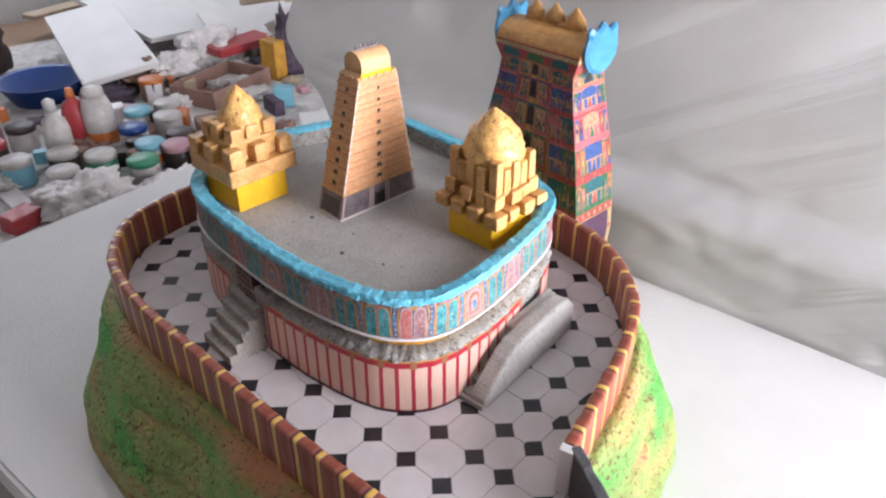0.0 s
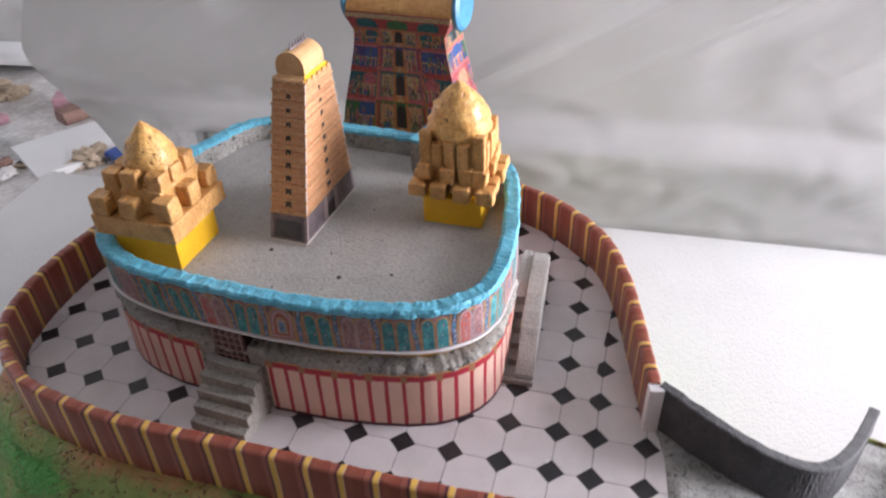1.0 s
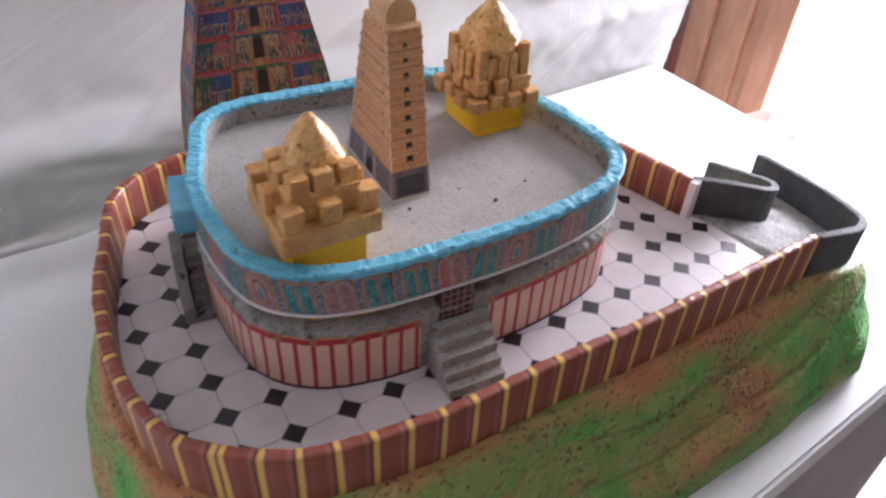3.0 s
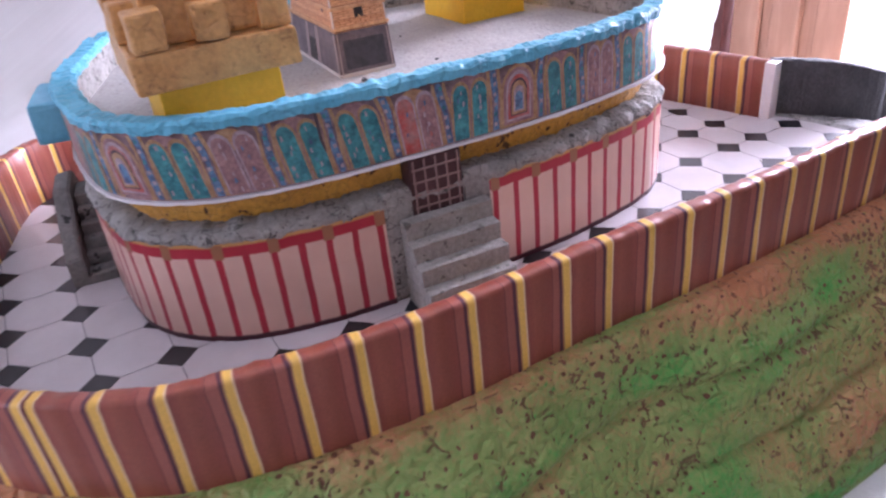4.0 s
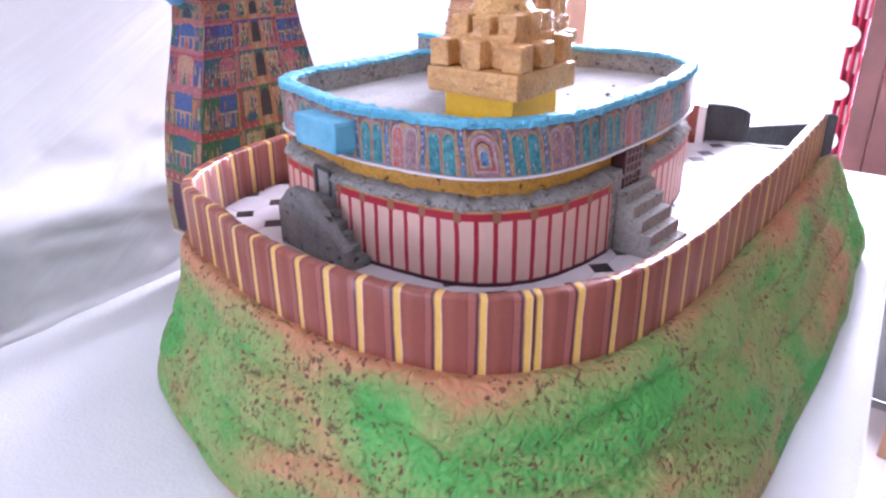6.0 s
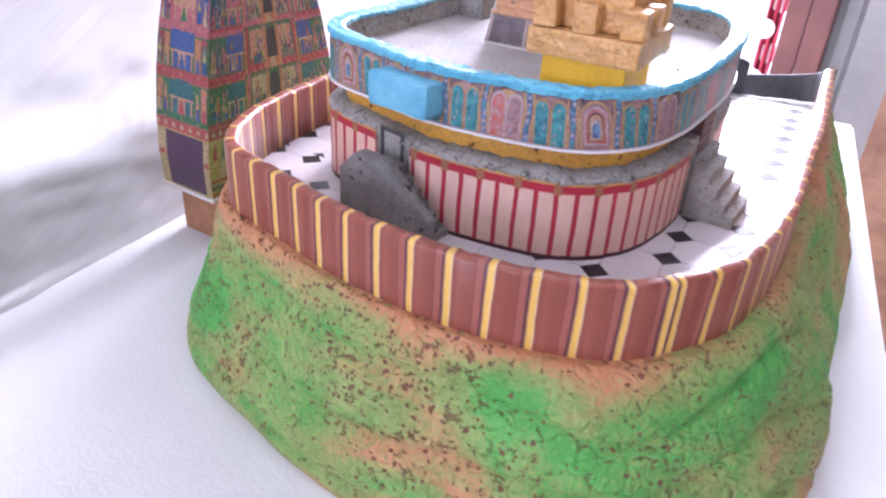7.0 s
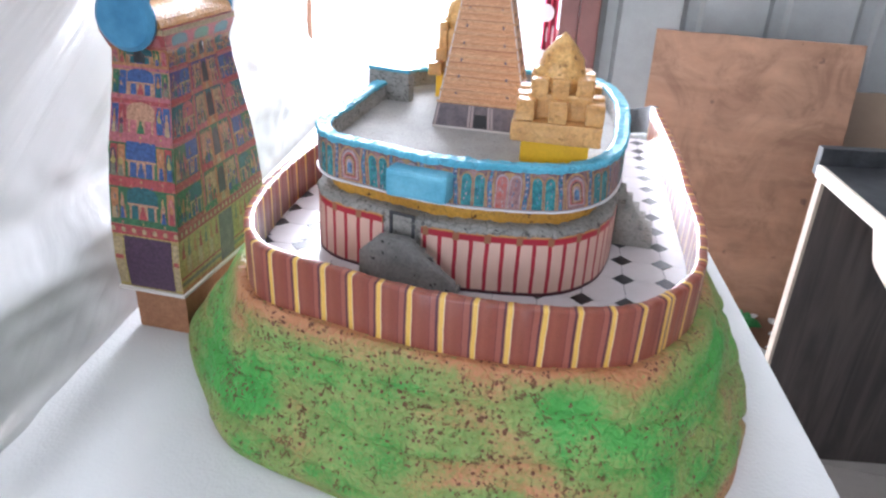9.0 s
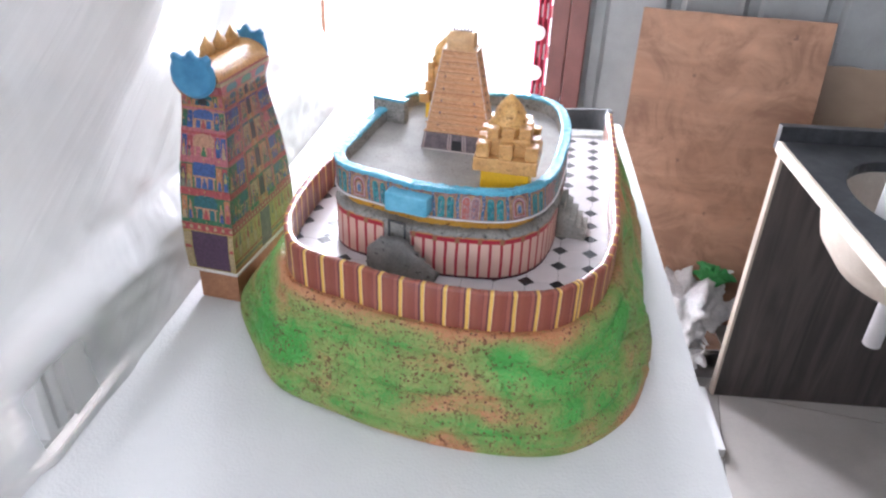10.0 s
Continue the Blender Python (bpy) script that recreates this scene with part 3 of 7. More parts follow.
class Track:
    """A line in plan, resampled evenly, with places and outward normals by arc length (outward: to the right of its way)."""

    def __init__(self, points, closed=False, step=0.002):
        p = np.array(points, float)
        if closed:
            p = np.vstack([p, p[:1]])
        d = np.concatenate([[0], np.cumsum(np.linalg.norm(np.diff(p[:, :2], axis=0), axis=1))])
        self.length, self.closed = d[-1], closed
        n = max(8, int(round(self.length / step)))
        s = np.linspace(0, self.length, n + 1)
        self.s = s
        self.p = np.stack([np.interp(s, d, p[:, k]) for k in range(p.shape[1])], 1)
        if closed:
            t = np.roll(self.p[:-1], -1, 0) - np.roll(self.p[:-1], 1, 0)
            t = np.vstack([t, t[:1]])
        else:
            t = np.gradient(self.p, axis=0)
        t = t[:, :2]
        k = 5
        if closed:
            tt = np.vstack([t[-1 - k:-1], t, t[1:k + 1]])
        else:
            tt = np.vstack([np.repeat(t[:1], k, 0), t, np.repeat(t[-1:], k, 0)])
        t = np.stack([np.convolve(tt[:, j], np.ones(2 * k + 1) / (2 * k + 1), "valid") for j in (0, 1)], 1)
        t /= np.linalg.norm(t, axis=1)[:, None]
        self.n = np.stack([t[:, 1], -t[:, 0]], 1)

    def at(self, s, out=0.0):
        if self.closed:
            s = s % self.length
        x = np.array([np.interp(s, self.s, self.p[:, k]) for k in (0, 1)])
        n = np.array([np.interp(s, self.s, self.n[:, k]) for k in (0, 1)])
        return x + n / np.linalg.norm(n) * out

    def near(self, x, y):
        return self.s[np.argmin((self.p[:, 0] - x) ** 2 + (self.p[:, 1] - y) ** 2)]


def sweep(track, section, s0=None, s1=None, step=0.002, period=1.0, offset=0.0, jitter=0.0, caps=False, close_section=True, z_follow=False):
    """Verts, faces, uvs of a section of (outward, height) pairs carried along a track; u is arc length by period, v the way round the section."""
    full = track.closed and s0 is None
    s0, s1 = (0.0, track.length) if s0 is None else (s0, s1)
    n = max(3, int(abs(s1 - s0) / step))
    ss = np.linspace(s0, s1, n + 1)
    sec = list(section) + ([section[0]] if close_section else [])
    k = len(sec)
    vs, uv = [], []
    way = np.concatenate([[0], np.cumsum([math.dist(sec[i], sec[i + 1]) for i in range(k - 1)])])
    for s in ss:
        zz = np.interp(s % track.length if track.closed else s, track.s, track.p[:, 2]) if z_follow else 0.0
        for j, (o, z) in enumerate(sec):
            x = track.at(s, o)
            v = Vector((x[0], x[1], z + zz))
            if jitter:
                v += Vector(noise.noise_vector(v * 140)) * jitter + Vector(noise.noise_vector(v * 420)) * jitter * 0.6
            vs.append(v)
            uv.append(((s - offset) / period, way[j] / way[-1]))
    fs = [(i * k + j, (i + 1) * k + j, (i + 1) * k + j + 1, i * k + j + 1) for i in range(n) for j in range(k - 1)]
    if caps and not full:
        fs.append(tuple(range(k - 1 if close_section else k))[::-1])
        fs.append(tuple(n * k + j for j in range(k - 1 if close_section else k)))
    return vs, fs, uv


def slab(loop, z0, z1):
    """A flat plate with that outline."""
    n = len(loop)
    vs = [(x, y, z0) for x, y in loop] + [(x, y, z1) for x, y in loop]
    fs = [tuple(range(n))[::-1], tuple(range(n, 2 * n))] + [(i, (i + 1) % n, n + (i + 1) % n, n + i) for i in range(n)]
    return vs, fs


def clip(poly, edge):
    """A convex polygon cut to the inside of a convex outline that runs anticlockwise."""
    for i in range(len(edge)):
        a, b = edge[i], edge[(i + 1) % len(edge)]
        out = []
        for j in range(len(poly)):
            p, q = poly[j], poly[(j + 1) % len(poly)]
            dp = (b[0] - a[0]) * (p[1] - a[1]) - (b[1] - a[1]) * (p[0] - a[0])
            dq = (b[0] - a[0]) * (q[1] - a[1]) - (b[1] - a[1]) * (q[0] - a[0])
            if dp >= 0:
                out.append(p)
            if dp * dq < 0:
                k = dp / (dp - dq)
                out.append((p[0] + (q[0] - p[0]) * k, p[1] + (q[1] - p[1]) * k))
        poly = out
        if len(poly) < 3:
            return []
    return poly


def hull(points):
    pts = sorted(map(tuple, points))

    def half(seq):
        h = []
        for p in seq:
            while len(h) > 1 and (h[-1][0] - h[-2][0]) * (p[1] - h[-2][1]) - (h[-1][1] - h[-2][1]) * (p[0] - h[-2][0]) <= 0:
                h.pop()
            h.append(p)
        return h[:-1]
    return half(pts) + half(pts[::-1])


# ---- plan of the model: levels and outlines ----
Z_FLOOR, Z_WALL, Z_PANEL, Z_LEDGE, Z_BAND, Z_ROOF, Z_RIM = 0.131, 0.1715, 0.181, 0.188, 0.2035, 0.219, 0.2375
WALL_LINE = [(-0.0435, -0.2945), (0.0089, -0.2787), (0.0773, -0.2559), (0.1328, -0.2241), (0.1822, -0.1564), (0.197, -0.07), (0.1975, 0.03), (0.187, 0.115),
             (0.168, 0.164), (0.142, 0.195), (0.111, 0.206), (0.0754, 0.2126), (0.0315, 0.2217), (-0.0114, 0.2252), (-0.0553, 0.2239), (-0.1006, 0.2151), (-0.1398, 0.1971),
             (-0.169, 0.160), (-0.185, 0.1195), (-0.1905, 0.044), (-0.184, -0.0474), (-0.1775, -0.1505), (-0.158, -0.330)]
RIM_LINE = [(-0.116, 0.0), (-0.115, -0.045), (-0.109, -0.095), (-0.093, -0.148), (-0.063, -0.1765), (-0.02, -0.1805), (0.035, -0.171), (0.10, -0.150), (0.127, -0.115), (0.136, -0.05),
            (0.137, 0.03), (0.135, 0.088), (0.113, 0.1195), (0.072, 0.132), (0.02, 0.1435), (-0.03, 0.141), (-0.075, 0.129), (-0.103, 0.099), (-0.1145, 0.055)]
OUTER_RAMP = [(-0.158, -0.330, 0.1705), (-0.157, -0.365, 0.164), (-0.149, -0.408, 0.151), (-0.1233, -0.452, 0.134), (-0.07, -0.486, 0.116), (-0.01, -0.511, 0.099), (0.063, -0.5335, 0.080)]
INNER_RAMP = [(-0.0435, -0.2945, 0.1715), (-0.060, -0.33, 0.166), (-0.066, -0.365, 0.155), (-0.058, -0.395, 0.143), (-0.034, -0.417, 0.131), (0.020, -0.442, 0.104), (0.079, -0.4645, 0.076)]
wall_track = Track(spline(WALL_LINE))
rim_track = Track(spline(RIM_LINE, True), True)
outer_track = Track(spline(OUTER_RAMP))
inner_track = Track(spline(INNER_RAMP))


# ---- room ----
FLOOR_Z, CEIL_Z = -0.94, 1.75
X0, X1, Y0, Y1 = -2.4, 1.7, -1.72, 3.6
DOOR_X0, DOOR_X1, DOOR_Z = 0.100, 0.925, 1.25


def box_structure(name, lo, hi, material, label, category, bevel=0.0):
    return tagged(box_part(name, lo, hi, material, bevel=bevel), label, category, kind="structure")


def room_floor():
    base = box_structure("floor", (X0 - 0.15, Y0 - 0.15, FLOOR_Z - 0.1), (X1 + 0.15, Y1 + 0.15, FLOOR_Z - 0.003), plain("grey_grout", (0.25, 0.235, 0.22), 0.8), "beige ceramic tiled room floor with narrow joints", "floor")
    side, gap = 0.6, 0.003
    bm = bmesh.new()
    box(bm, (0, 0, 0), (side - gap, side - gap, 0.008), 0.0015)
    first = part("floor_tile", bm, FLOOR_TILE, base)
    me = first.data
    made = 0
    for i in range(7):
        for j in range(9):
            x, y = X0 + i * side, Y0 + 0.05 + j * side
            if made == 0:
                ob = first
            else:
                ob = new("floor_tile", me)
                ob.parent = base
            ob.location = (x, y, FLOOR_Z - 0.008)
            made += 1


def corrugated_wall():
    """South wall: upright trapezoid sheets with the doorway left open."""
    def sheet(x0, x1, z0, z1):
        vs, fs = [], []
        x, xs = x0, []
        while x < x1 - 1e-6:
            for d, o in ((0.0, 0.0), (0.175, 0.0), (0.190, -0.02), (0.222, -0.02), (0.238, 0.0)):
                if x + d <= x1 + 1e-6:
                    xs.append((x + d, o))
            x += 0.238
        xs.append((x1, 0.0))
        for xx, o in xs:
            vs += [(xx, Y0 + o, z0), (xx, Y0 + o, z1), (xx, Y0 + o - 0.004, z0), (xx, Y0 + o - 0.004, z1)]
        for i in range(len(xs) - 1):
            a, b = 4 * i, 4 * i + 4
            fs += [(a, b, b + 1, a + 1), (a + 2, a + 3, b + 3, b + 2), (a + 1, b + 1, b + 3, a + 3), (a, a + 2, b + 2, b)]
        return vs, fs
    root = thing("wall_south", "grey corrugated metal sheet wall with an open doorway", "wall", kind="structure")
    for a, b, c, d in ((X0, DOOR_X0 - 0.12, FLOOR_Z, CEIL_Z), (DOOR_X1 + 0.47, X1, FLOOR_Z, CEIL_Z), (DOOR_X0 - 0.12, DOOR_X1 + 0.47, DOOR_Z + 0.1, CEIL_Z)):
        link("metal_sheet", *sheet(a, b, c, d), METAL_SHEET, root)


room_floor()
corrugated_wall()
box_structure("wall_east", (X1, Y0 - 0.1, FLOOR_Z), (X1 + 0.12, Y1 + 0.12, CEIL_Z), WALL_PLASTER, "pale plastered room wall behind the plastic sheet", "wall")
# ceiling and west wall stay unseen: added for bounce and to keep sun out
box_structure("ceiling", (X0 - 0.12, Y0 - 0.25, CEIL_Z), (X1 + 0.12, Y1 + 0.12, CEIL_Z + 0.1), CEILING, "plain pale room ceiling, out of view, added to bounce light and stop the sun", "ceiling")
box_structure("wall_west", (X0 - 0.12, Y0 - 0.1, FLOOR_Z), (X0, Y1 + 0.12, CEIL_Z), WALL_PLASTER, "pale plastered room wall out of view behind the counter, added for bounce light", "wall")
# the opening is out of view, added to go with the north fill lamp
wall_n = thing("wall_north", "pale plastered room wall with an unseen opening added for the fill light", "wall", kind="structure")
GAP_X0, GAP_X1, GAP_Z0, GAP_Z1 = 0.14, 1.26, 0.38, 1.52
for lo, hi in (((X0, Y1, FLOOR_Z), (GAP_X0, Y1 + 0.12, CEIL_Z)), ((GAP_X1, Y1, FLOOR_Z), (X1, Y1 + 0.12, CEIL_Z)),
               ((GAP_X0, Y1, FLOOR_Z), (GAP_X1, Y1 + 0.12, GAP_Z0)), ((GAP_X0, Y1, GAP_Z1), (GAP_X1, Y1 + 0.12, CEIL_Z))):
    box_part("wall_panel", lo, hi, WALL_PLASTER, wall_n)

# outside ground
link("ground", [(-400, -400, FLOOR_Z - 0.12), (400, -400, FLOOR_Z - 0.12), (400, 400, FLOOR_Z - 0.12), (-400, 400, FLOOR_Z - 0.12)], [(0, 1, 2, 3)], GROUND)
tagged(bpy.data.objects["ground"], "sunlit pale concrete ground outside the doorway", "ground", kind="structure")

# doorway: frame, closed leaf and curtain
frame_1 = thing("door_frame", "dark maroon painted wooden door frame", "door frame", kind="structure")
box_part("jamb", (DOOR_X0 - 0.12, Y0 - 0.06, FLOOR_Z), (DOOR_X0 - 0.06, Y0 + 0.06, DOOR_Z + 0.1), JAMB, frame_1, 0.004)
box_part("jamb", (DOOR_X0 - 0.057, Y0 - 0.05, FLOOR_Z), (DOOR_X0, Y0 + 0.045, DOOR_Z), JAMB, frame_1, 0.004)
box_part("jamb", (DOOR_X1 + 0.41, Y0 - 0.06, FLOOR_Z), (DOOR_X1 + 0.47, Y0 + 0.06, DOOR_Z + 0.1), JAMB, frame_1, 0.004)
box_part("lintel", (DOOR_X0 - 0.057, Y0 - 0.055, DOOR_Z + 0.003), (DOOR_X1 + 0.407, Y0 + 0.055, DOOR_Z + 0.1), JAMB, frame_1, 0.004)
leaf = thing("door_1", "brown wooden panelled door leaf, shut beside the open doorway", "door", kind="structure")
lx0, lx1 = DOOR_X1, DOOR_X1 + 0.40
box_part("door_panel", (lx0, Y0 - 0.012, FLOOR_Z + 0.01), (lx1, Y0 + 0.008, DOOR_Z - 0.004), DOOR_WOOD, leaf)
for a, b in ((0.0, 0.10), (0.155, 0.255), (0.30, 0.40)):
    box_part("stile", (lx0 + a, Y0 + 0.010, FLOOR_Z + 0.01), (lx0 + b, Y0 + 0.030, DOOR_Z - 0.004), DOOR_WOOD, leaf, 0.006)


def curtain():
    root = thing("curtain", "pink cloth curtain with white spots, drawn aside in the doorway", "curtain")
    n, k = 24, 30
    vs = []
    for j in range(k + 1):
        for i in range(n + 1):
            u = i / n
            vs.append((DOOR_X0 + 0.012 + 0.05 * u, Y0 - 0.02 + 0.022 * math.sin(u * 17 + j * 0.06), FLOOR_Z + 0.10 + (DOOR_Z - FLOOR_Z - 0.12) * j / k))
    fs = [(j * (n + 1) + i, j * (n + 1) + i + 1, (j + 1) * (n + 1) + i + 1, (j + 1) * (n + 1) + i) for j in range(k) for i in range(n)]
    cloth = link("cloth", vs, fs, CURTAIN, root, smooth=True)
    md = cloth.modifiers.new("thickness", "SOLIDIFY")
    md.thickness = 0.0015
    for r in range(13):
        for c in range(2):
            u = 0.27 + 0.45 * c
            z = FLOOR_Z + 0.25 + r * 0.14 + 0.07 * (c % 2)
            v, f = lathe([(0.0275, 0), (0.0275, 0.003)], 16)
            m = Matrix.Translation((DOOR_X0 + 0.012 + 0.05 * u, Y0 - 0.02 + 0.022 * math.sin(u * 17 + (z - FLOOR_Z) * 0.8) + 0.016, z)) @ Matrix.Rotation(radians(-90), 4, "X")
            link("spot", [m @ x for x in v], f, CURTAIN_DOT, root)


curtain()

# ---- work table with its white foam sheet ----
SHEET = [(-0.176, -0.758), (0.459, -0.716), (0.298, 0.645), (-0.385, 0.540)]
SHEET_DEEP = 0.045


def work_table():
    cx, cy = (sum(p[k] for p in SHEET) / 4 for k in (0, 1))
    inner = [(cx + (x - cx) * 0.97, cy + (y - cy) * 0.97) for x, y in SHEET]
    root = thing("table", "work table under the white foam sheet", "table")
    link("tabletop", *slab(inner, -SHEET_DEEP - 0.028, -SHEET_DEEP - 0.0005), TABLE_WOOD, root)
    rim = [(cx + (x - cx) * 0.99, cy + (y - cy) * 0.99) for x, y in SHEET]
    # added grey skirt: covers the bright floor, its grey standing for floor in shade
    for i in range(4):
        a, b = Vector(rim[i]), Vector(rim[(i + 1) % 4])
        m = Matrix.Translation((a.x, a.y, 0)) @ Matrix.Rotation(math.atan2(b.y - a.y, b.x - a.x), 4, "Z")
        box_part("added_skirt", (0.006, 0.0, -SHEET_DEEP - 0.46), ((b - a).length - 0.006, 0.004, -SHEET_DEEP - 0.001), SKIRT_GREY, root, 0.001, "grey skirt added in place of the shaded floor beside the table", m)
    for x, y in inner:
        lx, ly = cx + (x - cx) * 0.88, cy + (y - cy) * 0.93
        box_part("leg", (lx - 0.025, ly - 0.025, FLOOR_Z), (lx + 0.025, ly + 0.025, -SHEET_DEEP - 0.0285), TABLE_WOOD, root, 0.003)
    sheet = thing("foam_sheet", "white bead foam sheet lying on the work table", "foam sheet")
    vs, fs = slab(SHEET, -SHEET_DEEP, 0.0)
    bm = bmesh.new()
    bv = [bm.verts.new(v) for v in vs]
    for q in fs:
        bm.faces.new([bv[k] for k in q])
    bmesh.ops.bevel(bm, geom=list(bm.edges), offset=0.004, segments=2, affect="EDGES")
    part("sheet", bm, WHITE_FOAM, sheet)


work_table()


# ---- plastic sheet hung along the table ----
def plastic_sheet():
    root = thing("plastic_sheet", "creased translucent plastic sheet hung behind the work table", "plastic sheet")
    nx = 200
    heights = [-0.14 + 0.008 * i for i in range(38)] + [0.162 + 0.0105 * i for i in range(1, 136)]
    vs = []
    for z in heights:
        # down in front of the foam bar, over its top, then leaning back
        up = min(1.0, max(0.0, (z - 0.093) / 0.034))
        high = max(0.0, z - 0.12) / 1.46
        north = 0.49 + 0.17 * min(1.0, max(0.0, (z + 0.03) / 0.20)) ** 0.8
        for i in range(nx + 1):
            u = i / nx
            south = -0.755 - 0.06 * min(1.0, max(0.0, (z - 0.02) / 0.15)) - 0.05 * min(1.0, max(0.0, (z - 0.20) / 0.12)) - 0.20 * min(1.0, max(0.0, (z - 0.32) / 0.5))
            y = south + (north - south) * u
            y += 0.012 * noise.noise(Vector((z * 9, 0, 9.1))) * (1 if u in (0, 1) else 0.5)
            x = 0.3715 - 0.137 * y + 0.010 * min(1, max(0, z) / 0.08) + 0.052 * up * up * (3 - 2 * up)
            flare = min(1.0, max(0.0, (y - 0.38) / 0.14))
            x += 0.055 * flare * flare * (3 - 2 * flare) * (1.0 - up)
            x += high ** 1.1 * (0.02 + 0.28 * min(1, max(0, y + 0.745) / 0.8))
            # soft folds that run slantwise down to the north
            along, across = -y * 0.88 + z * 0.47, y * 0.47 + z * 0.88
            fold = noise.noise(Vector((along * 0.9, across * 2.2, 1.7))) * 0.07 + noise.noise(Vector((along * 1.1, across * 6.5, 4.0))) * 0.026
            fold += noise.noise(Vector((along * 2.0, across * 17, 2.0))) * 0.007 + abs(noise.noise(Vector((along * 3.0, across * 11, 8.0)))) * 0.010
            fold += max(0, noise.noise(Vector((along * 4.0 + 3, across * 5.0, 5.0))) - 0.35) * 0.06
            x += fold * min(1, max(0, z - 0.09) / 0.30)
            # small creases in the part drawn over the bar
            x -= (abs(noise.noise(Vector((y * 4 + z * 5, z * 40 - y * 5, 3.0)))) * 0.009 + abs(noise.noise(Vector((y * 13 - z * 16, z * 34 + y * 9, 6.0)))) * 0.005) * max(0, min(1, 1.3 - (z - 0.09) / 0.10))
            vs.append((x, y, z))
    nz = len(heights) - 1
    fs = [(j * (nx + 1) + i, j * (nx + 1) + i + 1, (j + 1) * (nx + 1) + i + 1, (j + 1) * (nx + 1) + i) for j in range(nz) for i in range(nx)]
    link("hanging_sheet", vs, fs, PLASTIC, root, smooth=True)


plastic_sheet()

# ---- painted foam hill ----


def hill():
    rings = []
    top = []
    for s in np.linspace(0, wall_track.length, 300):
        p = wall_track.at(s)
        n = wall_track.at(s, 1.0) - p
        top.append((*p, Z_FLOOR - 0.004, *n, 0.034 + 0.022 * max(0, -n[0]) + max(0, n[0]) * (0.026 * min(1, max(0, (0.05 - p[1]) / 0.2)) + 0.062 * math.exp(-((p[1] - 0.070) / 0.055) ** 2))))
    for s in np.linspace(0.004, outer_track.length, 70):
        p = outer_track.at(s)
        n = outer_track.at(s, 1.0) - p
        top.append((*p, np.interp(s, outer_track.s, outer_track.p[:, 2]) - 0.041, *n, 0.046))
    for s in np.linspace(inner_track.length, 0.004, 60):
        p = inner_track.at(s)
        n = p - inner_track.at(s, 1.0)
        top.append((*p, np.interp(s, inner_track.s, inner_track.p[:, 2]) - 0.047, *n, -0.006))
    a = np.array(top)
    k = 9
    nn = np.vstack([a[-k:, 3:5], a[:, 3:5], a[:k, 3:5]])
    nn = np.stack([np.convolve(nn[:, j], np.ones(2 * k + 1) / (2 * k + 1), "valid") for j in (0, 1)], 1)
    nn /= np.linalg.norm(nn, axis=1)[:, None]
    dd = np.concatenate([a[-k:, 5], a[:, 5], a[:k, 5]])
    dd = np.convolve(dd, np.ones(2 * k + 1) / (2 * k + 1), "valid")
    dd[300 + 58:] = -0.008
    zz = np.concatenate([a[-k:, 2], a[:, 2], a[:k, 2]])
    zz = np.convolve(zz, np.ones(2 * k + 1) / (2 * k + 1), "valid")
    n = len(a)
    prof = [(-0.12, 1.0), (0.04, 1.0), (0.10, 0.985), (0.18, 0.93), (0.28, 0.84), (0.38, 0.75), (0.46, 0.66), (0.55, 0.58), (0.64, 0.50), (0.72, 0.42),
            (0.82, 0.34), (0.91, 0.26), (0.97, 0.18), (1.0, 0.10), (1.0, 0.04), (0.985, 0.0)]
    fine = []
    for i in range(len(prof) - 1):
        for t in (0, 0.34, 0.67):
            fine.append((prof[i][0] + (prof[i + 1][0] - prof[i][0]) * t, prof[i][1] + (prof[i + 1][1] - prof[i][1]) * t))
    fine.append(prof[-1])
    vs, fs = [], []
    m = len(fine)
    for i in range(n):
        for j, (o, h) in enumerate(fine):
            p = Vector((a[i, 0] + nn[i, 0] * (0.004 + dd[i] * o), a[i, 1] + nn[i, 1] * (0.004 + dd[i] * o), zz[i] * h))
            if 0 < h < 0.99:
                q = noise.noise(p * 11) * 0.009 + noise.noise(p * 30) * 0.003 + abs(noise.noise(p * 90)) * -0.0022
                # shallow carved terraces
                q += -0.0055 * max(0, 1 - abs(((p.z * 24 + noise.noise(p * 7) * 0.9) % 1.0) - 0.5) * 9)
                w = min(1, (1 - h) * 6) * min(1, h * 8 + 0.25) * min(1, max(0, dd[i]) / 0.03)
                p += Vector((nn[i, 0], nn[i, 1], 0.25)) * q * w
            vs.append(p)
    for i in range(n):
        for j in range(m - 1):
            i2 = (i + 1) % n
            fs.append((i * m + j, i * m + j + 1, i2 * m + j + 1, i2 * m + j))
    ob = link("hill", vs, fs, HILL, smooth=True)
    tagged(ob, "carved foam hill painted green and earth brown, on the white sheet", "model hill")


hill()

# ---- courtyard floor of printed paper ----
S_EDGE = [(-0.140, -0.316), (-0.046, -0.300)]


